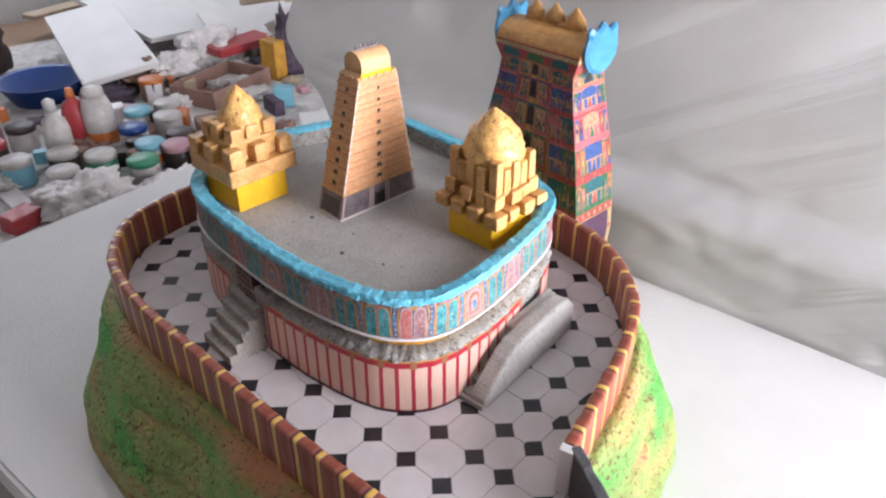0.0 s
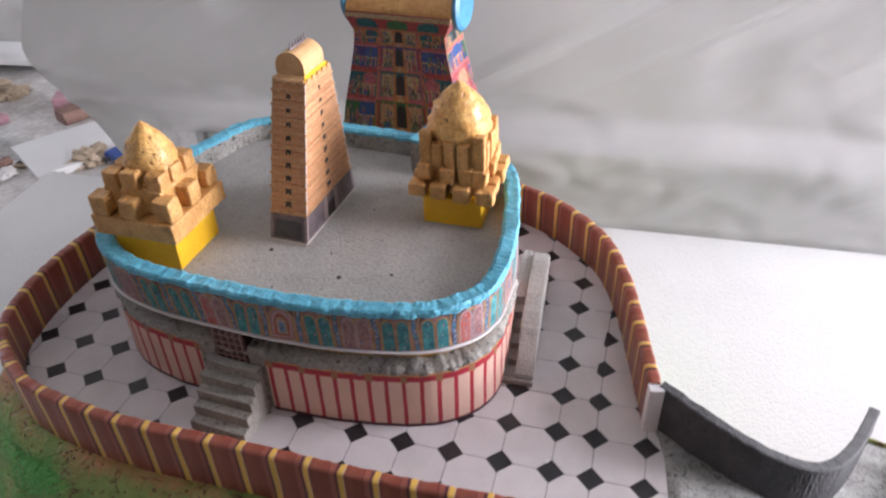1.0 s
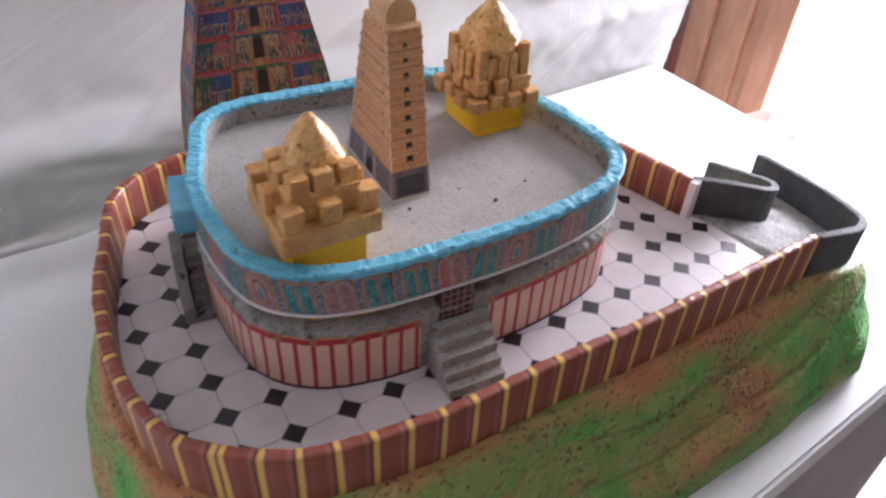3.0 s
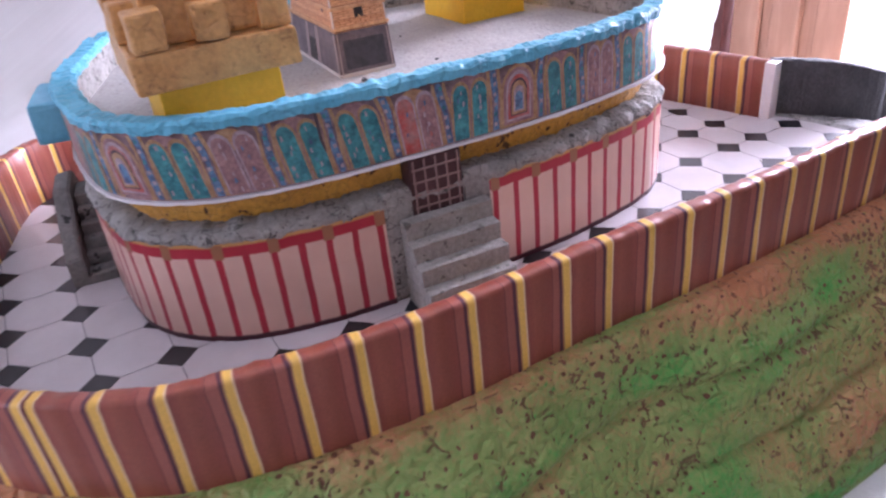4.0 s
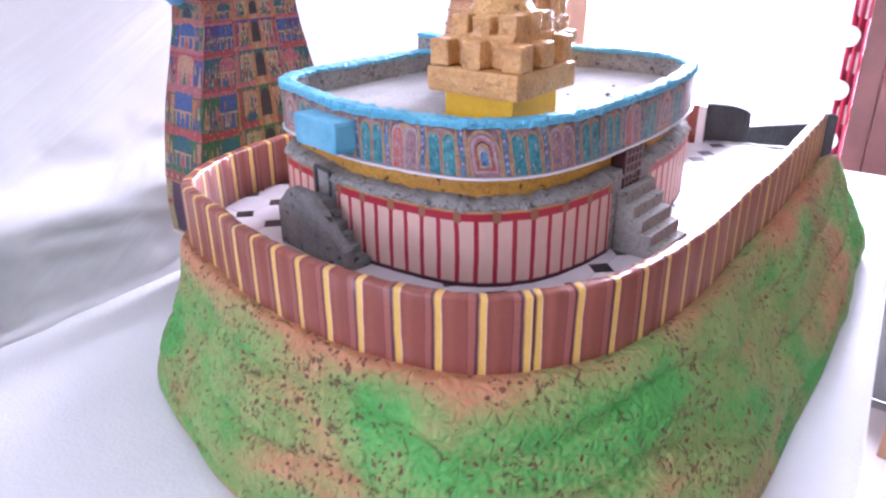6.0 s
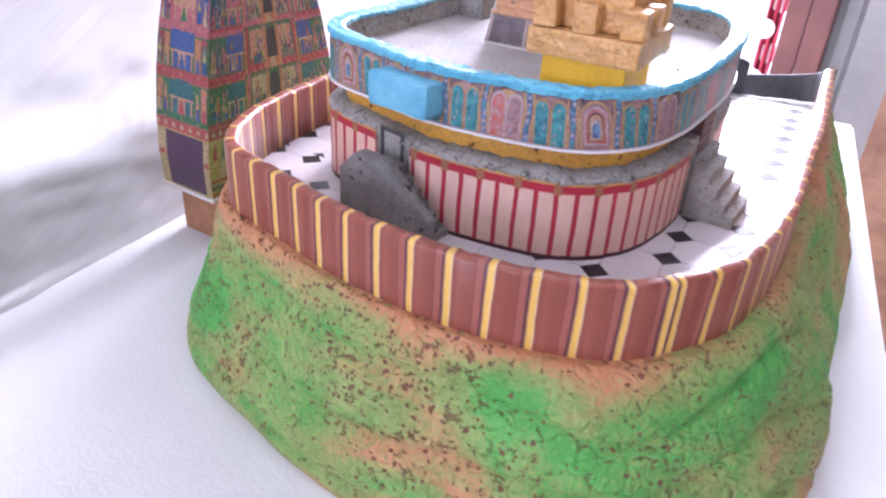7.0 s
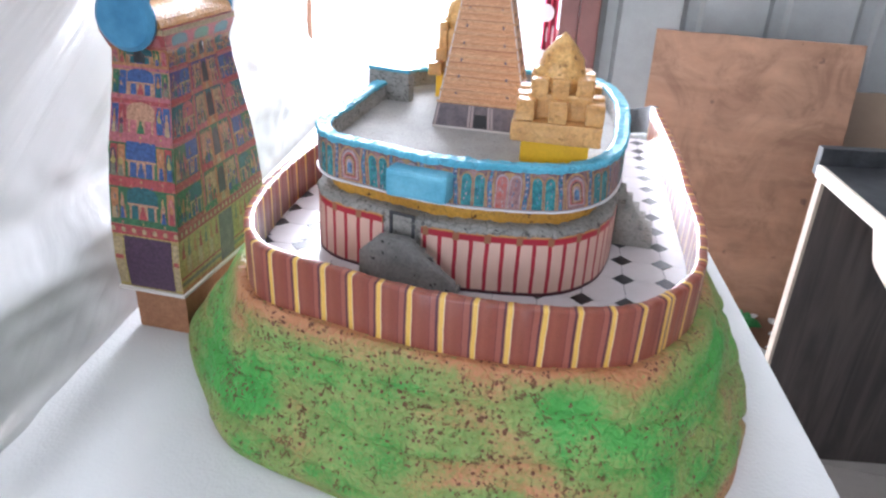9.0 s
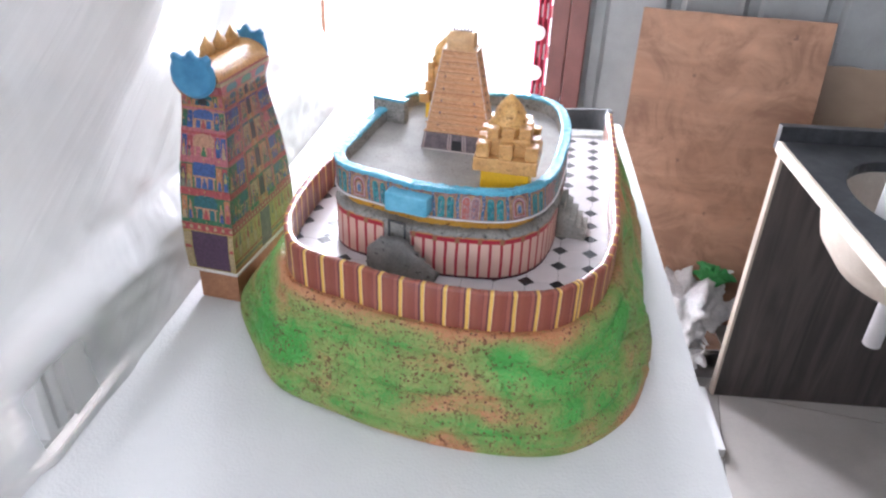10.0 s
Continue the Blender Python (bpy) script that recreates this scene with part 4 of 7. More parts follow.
def courtyard():
    inner = [tuple(wall_track.at(s, -0.006)) for s in np.linspace(0.006, wall_track.length - 0.02, 120)]
    outline = inner + S_EDGE
    base = link("courtyard_floor", *slab(outline, Z_FLOOR - 0.006, Z_FLOOR - 0.0003), TILE_LINE)
    tagged(base, "paper courtyard floor printed with white octagons and black diamonds", "model floor")
    edge = hull(outline)
    core = Track(np.array([rim_track.at(s, -0.012) for s in np.linspace(0, rim_track.length, 120)[:-1]]), True)
    p, h, g = 0.0345, 0.0093, 0.0003
    an = radians(4.5)
    ax, ay = Vector((math.cos(an), math.sin(an))), Vector((-math.sin(an), math.cos(an)))
    cells = []
    # four strips of paper, laid with a slight mismatch at the seams
    for y0, y1, ox, oy in ((-0.40, -0.2475, -0.1017, -0.2946), (-0.2475, -0.0755, -0.1122, -0.1650), (-0.0755, 0.1025, -0.1268, 0.0490), (0.1025, 0.30, -0.1332, 0.1235)):
        band = [(-1, y0), (1, y0), (1, y1), (-1, y1)]
        for i in range(-6, 13):
            for j in range(-9, 9):
                c = Vector((ox, oy)) + ax * (i * p) + ay * (j * p)
                dia = [c + ax * (h - g), c + ay * (h - g), c - ax * (h - g), c - ay * (h - g)]
                o = c + (ax + ay) * (p / 2)
                a, b = p / 2 - g, p / 2 - h - g * 0.4
                octo = [o + ax * u + ay * v for u, v in ((a, -b), (a, b), (b, a), (-b, a), (-a, b), (-a, -b), (-b, -a), (b, -a))]
                for poly, mat, nm in ((dia, TILE_BLACK, "diamond_tile"), (octo, TILE_WHITE, "octagon_tile")):
                    q = clip(clip([tuple(v) for v in poly], band), edge)
                    if len(q) < 3:
                        continue
                    mx = np.mean(q, 0)
                    s = core.near(*mx)
                    d = np.dot(mx - core.at(s), core.at(s, 1) - core.at(s))
                    if d < -0.02:
                        continue
                    cells.append((nm, q, mat))
    for nm, q, mat in cells:
        n = len(q)
        vs = [(x, y, Z_FLOOR - 0.0004) for x, y in q] + [(x, y, Z_FLOOR + (0.0001 if mat is TILE_WHITE else 0.00015)) for x, y in q]
        fs = [tuple(range(n, 2 * n))] + [(i, (i + 1) % n, n + (i + 1) % n, n + i) for i in range(n)]
        link(nm, vs, fs, mat, base)


courtyard()

# ---- boundary wall, wrapped in striped paper ----
PERIOD = 0.0230


def boundary_wall():
    root = thing("boundary_wall", "low boundary wall wrapped in brown paper with yellow stripes", "model wall")
    zt, zb = Z_WALL, Z_FLOOR - 0.012
    sec = [(0.0, zb), (0.0, zt - 0.0022), (-0.0007, zt - 0.0007), (-0.0022, zt), (-0.0068, zt), (-0.0083, zt - 0.0007), (-0.009, zt - 0.0022), (-0.009, zb)]
    # the paper is in two lengths that overlap at a doubled stripe
    s_mid = 0.9622
    for a, b, off in ((0.0, s_mid, 0.9363 - PERIOD * 0.9), (s_mid, wall_track.length, 0.9883 - PERIOD * 0.9)):
        v, f, uv = sweep(wall_track, sec, a, b, 0.002, PERIOD, off, 0.0007, True)
        link("paper_wrap", v, f, WALL_PAPER, root, "brown striped glossy paper", True, uv)
    a, b = wall_track.at(0.0, -0.0045), wall_track.at(0.006, -0.0045)
    m = Matrix.Translation((a[0], a[1], 0)) @ Matrix.Rotation(math.atan2(b[1] - a[1], b[0] - a[0]), 4, "Z")
    box_part("paper_end", (-0.0070, -0.0052, zb), (0.0005, 0.0052, zt - 0.0008), PAPER_WHITE, root, 0.0008, "plain white paper end", m, 2, 0.0004)


boundary_wall()


# ---- ramp with its parapets ----
def ramp():
    root = thing("ramp", "grey foam ramp road curving down from the courtyard", "model ramp")
    n, k = 60, 14
    vs = []
    for i in range(-4, n + 1):
        f = max(i, 0) / n
        so, si = outer_track.length * f, inner_track.length * f
        po, pi = outer_track.at(so, -0.004), inner_track.at(si, 0.004)
        zo = np.interp(so, outer_track.s, outer_track.p[:, 2]) - 0.0385
        zi = np.interp(si, inner_track.s, inner_track.p[:, 2]) - 0.0385
        for j in range(k + 1):
            t = j / k
            p = Vector((*(po * (1 - t) + pi * t), zo * (1 - t) + zi * t))
            p.y -= min(i, 0) * 0.006
            p.z -= 0.0035 if i < 1 else 0.0
            p.z += noise.noise(p * 150) * 0.0012 + noise.noise(p * 60) * 0.0012
            vs.append(p)
    top = len(vs)
    vs += [Vector((v.x, v.y, v.z - 0.02)) for v in vs]
    w = k + 1
    n += 4
    fs = [(i * w + j, i * w + j + 1, (i + 1) * w + j + 1, (i + 1) * w + j) for i in range(n) for j in range(k)]
    fs += [tuple(top + x for x in f[::-1]) for f in fs]
    for j in range(k):
        fs += [(n * w + j, n * w + j + 1, top + n * w + j + 1, top + n * w + j), (j + 1, j, top + j, top + j + 1)]
    link("road", vs, fs, ROAD_FOAM, root, "rough grey foam road surface", True)
    for nm, tr, sgn in (("outer_parapet", outer_track, -1), ("inner_parapet", inner_track, -1)):
        o = 0.0 if nm == "outer_parapet" else 0.004
        sec = [(o, -0.046), (o, -0.001), (o - 0.001, 0.0), (o - 0.007, 0.0), (o - 0.008, -0.001), (o - 0.008, -0.046)]
        v, f, uv = sweep(tr, sec, 0.0 if nm == "inner_parapet" else 0.003, tr.length, 0.002, 1, 0, 0.0006, True, True, True)
        link(nm, v, f, DARK_FOAM, root, "charcoal painted foam parapet")


ramp()


# ---- temple ----
def temple():
    root = thing("temple", "model temple with red striped plinth and painted upper band", "model temple")
    tr = rim_track

    def ring(o, n=220):
        return [tuple(tr.at(s, o)) for s in np.linspace(0, tr.length, n)[:-1]]

    link("plinth", *slab(ring(-0.0006), Z_FLOOR - 0.004, Z_PANEL + 0.0005), GREY_FOAM, root, "grey foam plinth core")
    # uneven ledge on the plinth
    sec = [(-0.0004, Z_PANEL), (0.0012, Z_PANEL + 0.002), (-0.001, Z_PANEL + 0.005), (-0.008, Z_LEDGE), (-0.022, Z_LEDGE + 0.001), (-0.024, Z_PANEL)]
    v, f, uv = sweep(tr, sec, jitter=0.0019, step=0.0014)
    link("ledge", v, f, GREY_FOAM, root, "rough grey foam ledge", True)
    v, f, uv = sweep(tr, [(-0.012, Z_LEDGE - 0.003), (-0.011, Z_LEDGE + 0.004), (-0.010, Z_BAND + 0.0002), (-0.022, Z_BAND + 0.0002), (-0.022, Z_LEDGE - 0.003)], jitter=0.0007)
    link("ochre_band", v, f, OCHRE_FOAM, root, "recessed ochre yellow foam band", True)
    # printed plinth paper, left open at the stairs and doors
    cuts = [(tr.near(-0.1155, 0.0235), tr.near(-0.114, -0.030)), (tr.near(0.045, -0.17), tr.near(0.078, -0.16)), (tr.near(0.062, 0.137), tr.near(0.029, 0.144))]
    for i in range(3):
        a, b = cuts[i][1], cuts[(i + 1) % 3][0]
        if b < a:
            b += tr.length
        v, f, uv = sweep(tr, [(0.0006, Z_FLOOR), (0.0004, Z_PANEL + 0.0012)], a, b, 0.002, 0.0121, a + 0.002, 0.0004, False, False)
        link("striped_paper", v, f, PLINTH_PAPER, root, "cream paper printed with red upright stripes", True, uv)
    # upper tier
    link("roof", *slab(ring(-0.006), Z_BAND + 0.001, Z_ROOF), ROOF_FOAM, root, "flat pale grey foam roof")
    v, f, uv = sweep(tr, [(-0.0105, Z_ROOF - 0.004), (-0.0105, Z_RIM - 0.003), (-0.0068, Z_RIM - 0.0025), (-0.0065, Z_ROOF - 0.004)], jitter=0.0004)
    link("parapet", v, f, GREY_FOAM, root, "grey foam parapet inside the band", True)
    v, f, uv = sweep(tr, [(-0.0005, Z_BAND - 0.0002), (-0.0005, Z_RIM - 0.003), (-0.0064, Z_RIM - 0.003), (-0.0064, Z_BAND - 0.0002)], jitter=0.0)
    link("band", v, f, BAND_BASE, root, "mauve printed paper band", True)
    v, f, uv = sweep(tr, [(0.0012, Z_BAND - 0.0016), (0.0012, Z_BAND - 0.0003), (-0.011, Z_BAND - 0.0003), (-0.011, Z_BAND - 0.0016)], jitter=0.0003)
    link("paper_edge", v, f, PAPER_WHITE, root, "thin white paper edge under the band")
    v, f, uv = sweep(tr, [(0.0007, Z_RIM - 0.0046), (0.0012, Z_RIM - 0.001), (0.0, Z_RIM + 0.0006), (-0.004, Z_RIM + 0.0004), (-0.0085, Z_RIM + 0.0005), (-0.0112, Z_RIM - 0.001), (-0.0112, Z_RIM - 0.0032), (-0.005, Z_RIM - 0.0046)], jitter=0.0012, step=0.0010)
    link("rim", v, f, BLUE_FOAM, root, "uneven sky blue painted foam rim")

    # printed arches on the band
    z0, z1 = Z_BAND + 0.0003, Z_RIM - 0.0046
    hgt = z1 - z0
    lean = [0.0]

    def patch(parent, name, mat, pts, lift):
        vs = []
        for s, h in pts:
            x = tr.at(s + lean[0] * (0.5 - h), lift)
            vs.append((x[0], x[1], z0 + h * hgt))
        return link(name, vs, [tuple(range(len(pts)))], mat, parent)

    def arch(c, w, top, foot=0.0, n=10):
        """Outline of a round-headed panel, centre c, half width w."""
        r = min(w / hgt * 1.3, 0.5)
        pts = [(c - w, foot), (c + w, foot)]
        pts += [(c + w * math.cos(math.pi * i / n), top - r + r * math.sin(math.pi * i / n)) for i in range(n + 1)]
        return pts

    unit = 0.0256
    count = int(round(tr.length / unit))
    unit = tr.length / count
    start = tr.near(-0.1155, 0.0012)
    order = ["red", "teal", "swirl", "teal", "pink", "teal", "teal"]
    rnd = random.Random(4)
    for i in range(count):
        c = start + i * unit
        kind = order[(i if i < count * 0.55 else i - count) % 7]
        d = 0.0009 * rnd.uniform(-1, 1)
        w = unit * 0.375
        # the paper was pulled askew north of the door
        lean[0] = 0.0052 if i >= count - 5 else 0.0028 if i < 1 else rnd.uniform(-0.0012, 0.0020)
        # column between two panels: tan bars beside a blue strip
        ph, amp = rnd.uniform(0, 6), rnd.uniform(0.0004, 0.0011)

        def strip(mid, half):
            hs = [0.01 + 0.97 * q / 8 for q in range(9)]
            left = [(mid - half * (0.8 + 0.3 * math.sin(ph + 9 * h)) + amp * math.sin(ph + 4.5 * h), h) for h in hs]
            right = [(mid + half * (0.8 + 0.3 * math.sin(ph + 2 + 8 * h)) + amp * math.sin(ph + 4.5 * h), h) for h in hs]
            return left + right[::-1]
        col = patch(root, "column_print", BAND_BLUE, strip(c + unit * 0.5, 0.0017), -0.0002)
        for e in (-0.0027, 0.0027):
            patch(col, "tan_bar", BAND_GOLD, strip(c + unit * 0.5 + e, 0.0009), -0.00015)
        for h in (0.08, 0.24, 0.40, 0.56, 0.72, 0.86):
            patch(col, "bead", BAND_PALE if (i + round(h * 10)) % 3 else BAND_TEAL, [(c + unit * 0.5 - 0.0008, h), (c + unit * 0.5 + 0.0009, h + 0.01), (c + unit * 0.5 + 0.0008, h + 0.07), (c + unit * 0.5 - 0.0008, h + 0.06)], -0.0001)
        if kind == "swirl":
            p = patch(root, "arch_print", BAND_GOLD, arch(c, w, 0.99), -0.0002)
            for f, top, mt in ((0.86, 0.93, BAND_PINK), (0.72, 0.88, BAND_PALE), (0.62, 0.82, BAND_RED), (0.48, 0.76, BAND_DARK), (0.42, 0.72, BAND_GOLD), (0.30, 0.64, BAND_PALE), (0.22, 0.55, BAND_BLUE)):
                lift = -0.0002 + 0.00004 * (1 + (0.9 - f) * 10)
                patch(p, "ring_print", mt, arch(c, w * f, top, 0.03 + (0.9 - f) * 0.32), lift)
        else:
            main = {"teal": BAND_TEAL, "pink": BAND_PINK, "red": BAND_RED}[kind]
            p = patch(root, "arch_print", BAND_GOLD if kind != "teal" else BAND_PINK, arch(c, w * 1.02, 0.99), -0.0002)
            for e in (-1, 1):
                cc = c + e * w * 0.5
                patch(p, "niche_print", BAND_PALE if kind != "teal" else BAND_GOLD, arch(cc, w * 0.47, 0.93, 0.01), -0.00015)
                m2 = BAND_PINK if (kind == "red" and e > 0) else main
                patch(p, "niche_print", m2, arch(cc, w * 0.38, 0.87, 0.01), -0.0001)
                for b in range(7):
                    h = 0.06 + 0.11 * b + rnd.uniform(-0.04, 0.04)
                    x = cc + rnd.uniform(-1, 1) * w * 0.2
                    r = rnd.uniform(0.0003, 0.0007)
                    patch(p, "fleck_print", rnd.choice((BAND_PALE, BAND_BLUE, main, BAND_PALE)), [(x - r, h), (x + r, h + 0.02), (x + r * 0.7, h + 0.09), (x - r * 0.8, h + 0.08)], -0.00005)

    lean[0] = 0.0
    # dark tear in the printed paper
    sc = tr.near(-0.1155, 0.045)
    patch(root, "paper_tear", BAND_DARK, [(sc - 0.0012, 0.98), (sc - 0.0004, 0.55), (sc + 0.0006, 0.42), (sc + 0.0012, 0.36), (sc + 0.0014, 0.46), (sc + 0.0006, 0.62), (sc + 0.0002, 0.98)], 0.00005)

    # raised blue block on the east rim and blue block over the north stair
    m = Matrix.Translation((0.1215, -0.0670, 0.0)) @ Matrix.Rotation(radians(-9), 4, "Z")
    raised = box_part("raised_block", (-0.0230, -0.0065, Z_ROOF - 0.001), (0.0220, 0.0065, 0.2475), GREY_FOAM, root, 0.0012, "raised grey foam block on the parapet", m, 2, 0.0006)
    box_part("block_cap", (-0.0235, -0.0070, 0.2477), (0.0225, 0.0070, 0.2512), BLUE_FOAM, raised, 0.0010, "sky blue painted top", m, 2, 0.0005)
    m = Matrix.Translation((0.0290, 0.1440, 0.2182)) @ Matrix.Rotation(radians(-6), 4, "Z")
    box_part("blue_block", (-0.0240, -0.010, -0.0105), (0.0240, 0.0130, 0.0105), BLOCK_BLUE, root, 0.003, "sky blue painted block under the band", m, 1, 0.0007)
    # doors
    door = box_part("door", (-0.1165, -0.0165, 0.172), (-0.106, 0.0095, 0.2020), MAROON_DOOR, root, 0.0006, "dark maroon lattice door over the steps")
    bm = bmesh.new()
    for i in range(5):
        y = -0.0145 + i * 0.0055
        box(bm, (-0.1172, y - 0.0004, 0.174), (-0.1165, y + 0.0004, 0.2005))
    for i in range(4):
        z = 0.1775 + i * 0.0062
        box(bm, (-0.1173, -0.0155, z - 0.0004), (-0.1166, 0.0085, z + 0.0004))
    part("lattice", bm, LATTICE, door, "faded lattice lines")
    for a, b in ((-0.031, -0.0170), (0.0100, 0.024)):
        box_part("door_cheek", (-0.1165, a, Z_FLOOR + 0.001), (-0.100, b, 0.189), GREY_FOAM, root, 0.0012, "", None, 1, 0.0008)
    m = Matrix.Translation((0.0440, 0.1385, 0.0)) @ Matrix.Rotation(radians(-11), 4, "Z")
    north = box_part("door", (-0.011, -0.006, 0.150), (0.011, 0.0015, 0.188), STEP_FOAM, root, 0.0008, "grey foam door over the north steps", m)
    for a, b, c, e in ((-0.011, -0.0085, 0.150, 0.189), (0.0085, 0.011, 0.150, 0.189), (-0.0083, 0.0083, 0.1865, 0.189)):
        box_part("door_frame", (a, 0.0017, c), (b, 0.0032, e), DARK_FOAM, north, 0.0004, "", m)


temple()


# ---- stairs ----
def front_stairs():
    root = thing("staircase", "grey foam steps up to the lattice door", "model stairs", "stairs of the temple")
    n, x0, x1, z1 = 5, -0.1520, -0.1165, 0.1745
    for i in range(n):
        za = Z_FLOOR - 0.0005 + (z1 - Z_FLOOR) * i / n
        zb = Z_FLOOR + (z1 - Z_FLOOR) * (i + 1) / n
        xa = x0 + (x1 - x0) * i / n
        box_part("step", (xa, -0.0275, Z_FLOOR - 0.0005 if i == 0 else za - 0.0005), (-0.1172, 0.0175, zb), STEP_FOAM, root, 0.0006, "", None, 3, 0.0004)


def side_stairs(label, m, length, rise, crown, material, reach=0.94, climb=0.92, inner=0.0140):
    """Steps along a wall with a parapet slab on the outer side. Local x runs up the stairs, y out from the wall; crown: the parapet's outline."""
    root = thing("staircase", label, "model stairs", "stairs of the temple", m=m)
    n = 6
    for i in range(n):
        a, b = length * 0.52 * i / n, length * reach
        box_part("step", (a, 0.0, max(0.0, rise * climb * i / n - 0.0005)), (b, inner - 0.0005, rise * climb * (i + 1) / n), material, root, 0.0007, "", None, 1, 0.0006)
    pts = [(x * length, z * rise) for x, z in crown]
    k = len(pts)
    bm = bmesh.new()
    bv = [bm.verts.new((x, y, z)) for y in (inner, 0.0225) for x, z in pts]
    bm.faces.new(bv[:k])
    bm.faces.new(bv[k:][::-1])
    for i in range(k):
        bm.faces.new((bv[i], bv[k + i], bv[k + (i + 1) % k], bv[(i + 1) % k]))
    bmesh.ops.recalc_face_normals(bm, faces=bm.faces)
    bmesh.ops.bevel(bm, geom=[e for e in bm.edges if e.calc_face_angle(0) > 0.9], offset=0.0010, segments=2, affect="EDGES")
    for v in bm.verts:
        v.co += Vector(noise.noise_vector(v.co * 120)) * 0.0010
    part("parapet", bm, material, root, "grey foam parapet slab")
    box_part("kerb", (-0.004, 0.0, 0.0), (length * 0.10, 0.0225, rise * 0.12), material, root, 0.0008)


front_stairs()
# north stair climbs to the east, south stair climbs to the east as well
side_stairs("pitted grey foam staircase with a pointed parapet", Matrix.Translation((-0.0015, 0.1445, Z_FLOOR)) @ Matrix.Rotation(radians(-5), 4, "Z"), 0.0730, 0.0465,
            [(-0.06, 0.0), (-0.06, 0.36), (0.08, 0.52), (0.25, 0.75), (0.41, 0.95), (0.52, 1.0), (0.72, 1.0), (0.80, 0.96), (0.90, 0.80), (1.0, 0.66), (1.0, 0.0)], DARK_STEP, 0.72, 0.84)
mirror = Matrix.Translation((-0.036, -0.1815, Z_FLOOR)) @ Matrix.Rotation(radians(7.5), 4, "Z") @ Matrix.Diagonal((1, -1, 1, 1))
side_stairs("smooth pale grey staircase with a long rounded parapet", mirror, 0.126, 0.042,
            [(0.0, 0.0), (-0.02, 0.22), (0.05, 0.42), (0.20, 0.78), (0.30, 0.92), (0.45, 1.0), (0.80, 1.0), (0.93, 0.90), (1.0, 0.66), (1.02, 0.30), (1.0, 0.0)], ROOF_FOAM, 0.94, 0.92, 0.0090)


# ---- shrines on the roof ----
def dome(bm, m, r, h, z, shape, n=28, k=16):
    """A pointed dome with an uneven, leafed skin."""
    rows = []
    for j in range(k + 1):
        t = j / k
        rr = r * (1.0 + 0.10 * math.sin(t * 2.6)) * (1 - t ** shape) ** 0.9 + 0.0014 * (1 - t)
        row = []
        for i in range(n):
            a = 2 * math.pi * i / n
            p = Vector((rr * math.cos(a), rr * math.sin(a), z + h * t))
            q = 1 + 0.10 * noise.noise(p * 90 + Vector((r * 900, 0, 0))) + 0.09 * noise.noise(p * 180) + 0.08 * noise.noise(p * 360)
            p = Vector((p.x * q, p.y * q, p.z))
            row.append(bm.verts.new(m @ p))
        rows.append(row)
    for j in range(k):
        for i in range(n):
            bm.faces.new((rows[j][i], rows[j][(i + 1) % n], rows[j + 1][(i + 1) % n], rows[j + 1][i]))
    bm.faces.new(rows[0][::-1])
    bm.faces.new(rows[-1])


def block(root, name, x, y, w, d, z0, z1, mat, bevel=0.0016):
    b = box_part(name, (x - w / 2, y - d / 2, z0), (x + w / 2, y + d / 2, z1), mat, root, bevel, "", None, 1, 0.0009)
    return b


def shrine_wide():
    root = thing("shrine", "small gold shrine of stacked foam blocks on a yellow base", "model shrine", "shrines on the roof", m=Matrix.Translation((-0.0608, 0.0768, Z_ROOF)) @ Matrix.Rotation(radians(3), 4, "Z"))
    box_part("base", (-0.0255, -0.0255, -0.0005), (0.0255, 0.0255, 0.028), YELLOW, root, 0.001, "bright yellow painted base")
    box_part("slab", (-0.0335, -0.0335, 0.0282), (0.0335, 0.0335, 0.0435), GOLD, root, 0.0015, "", None, 2, 0.0007)
    rnd = random.Random(2)
    box_part("core", (-0.0235, -0.0235, 0.0437), (0.0235, 0.0235, 0.063), GOLD, root, 0.002, "", None, 1, 0.0008)
    for side in range(4):
        for t in (-0.024, 0.0, 0.024):
            if t == 0.024:
                continue
            x, y = t, -0.0265
            w = 0.0135
            p = Matrix.Rotation(side * math.pi / 2, 4, "Z") @ Vector((x, y, 0))
            block(root, "gold_block", p.x, p.y, w, w, 0.0437, 0.0437 + rnd.uniform(0.014, 0.0165), GOLD)
    for side in range(4):
        for t in (-0.0155, 0.0):
            p = Matrix.Rotation(side * math.pi / 2, 4, "Z") @ Vector((t, -0.0175, 0))
            block(root, "gold_block", p.x, p.y, 0.0125, 0.0125, 0.0600, 0.0600 + rnd.uniform(0.0125, 0.0155), GOLD)
    bm = bmesh.new()
    dome(bm, Matrix.Translation((0.002, -0.002, 0)), 0.0180, 0.045, 0.0590, 2.25)
    part("dome", bm, GOLD_BRIGHT, root, "gold leafed pointed dome", True)


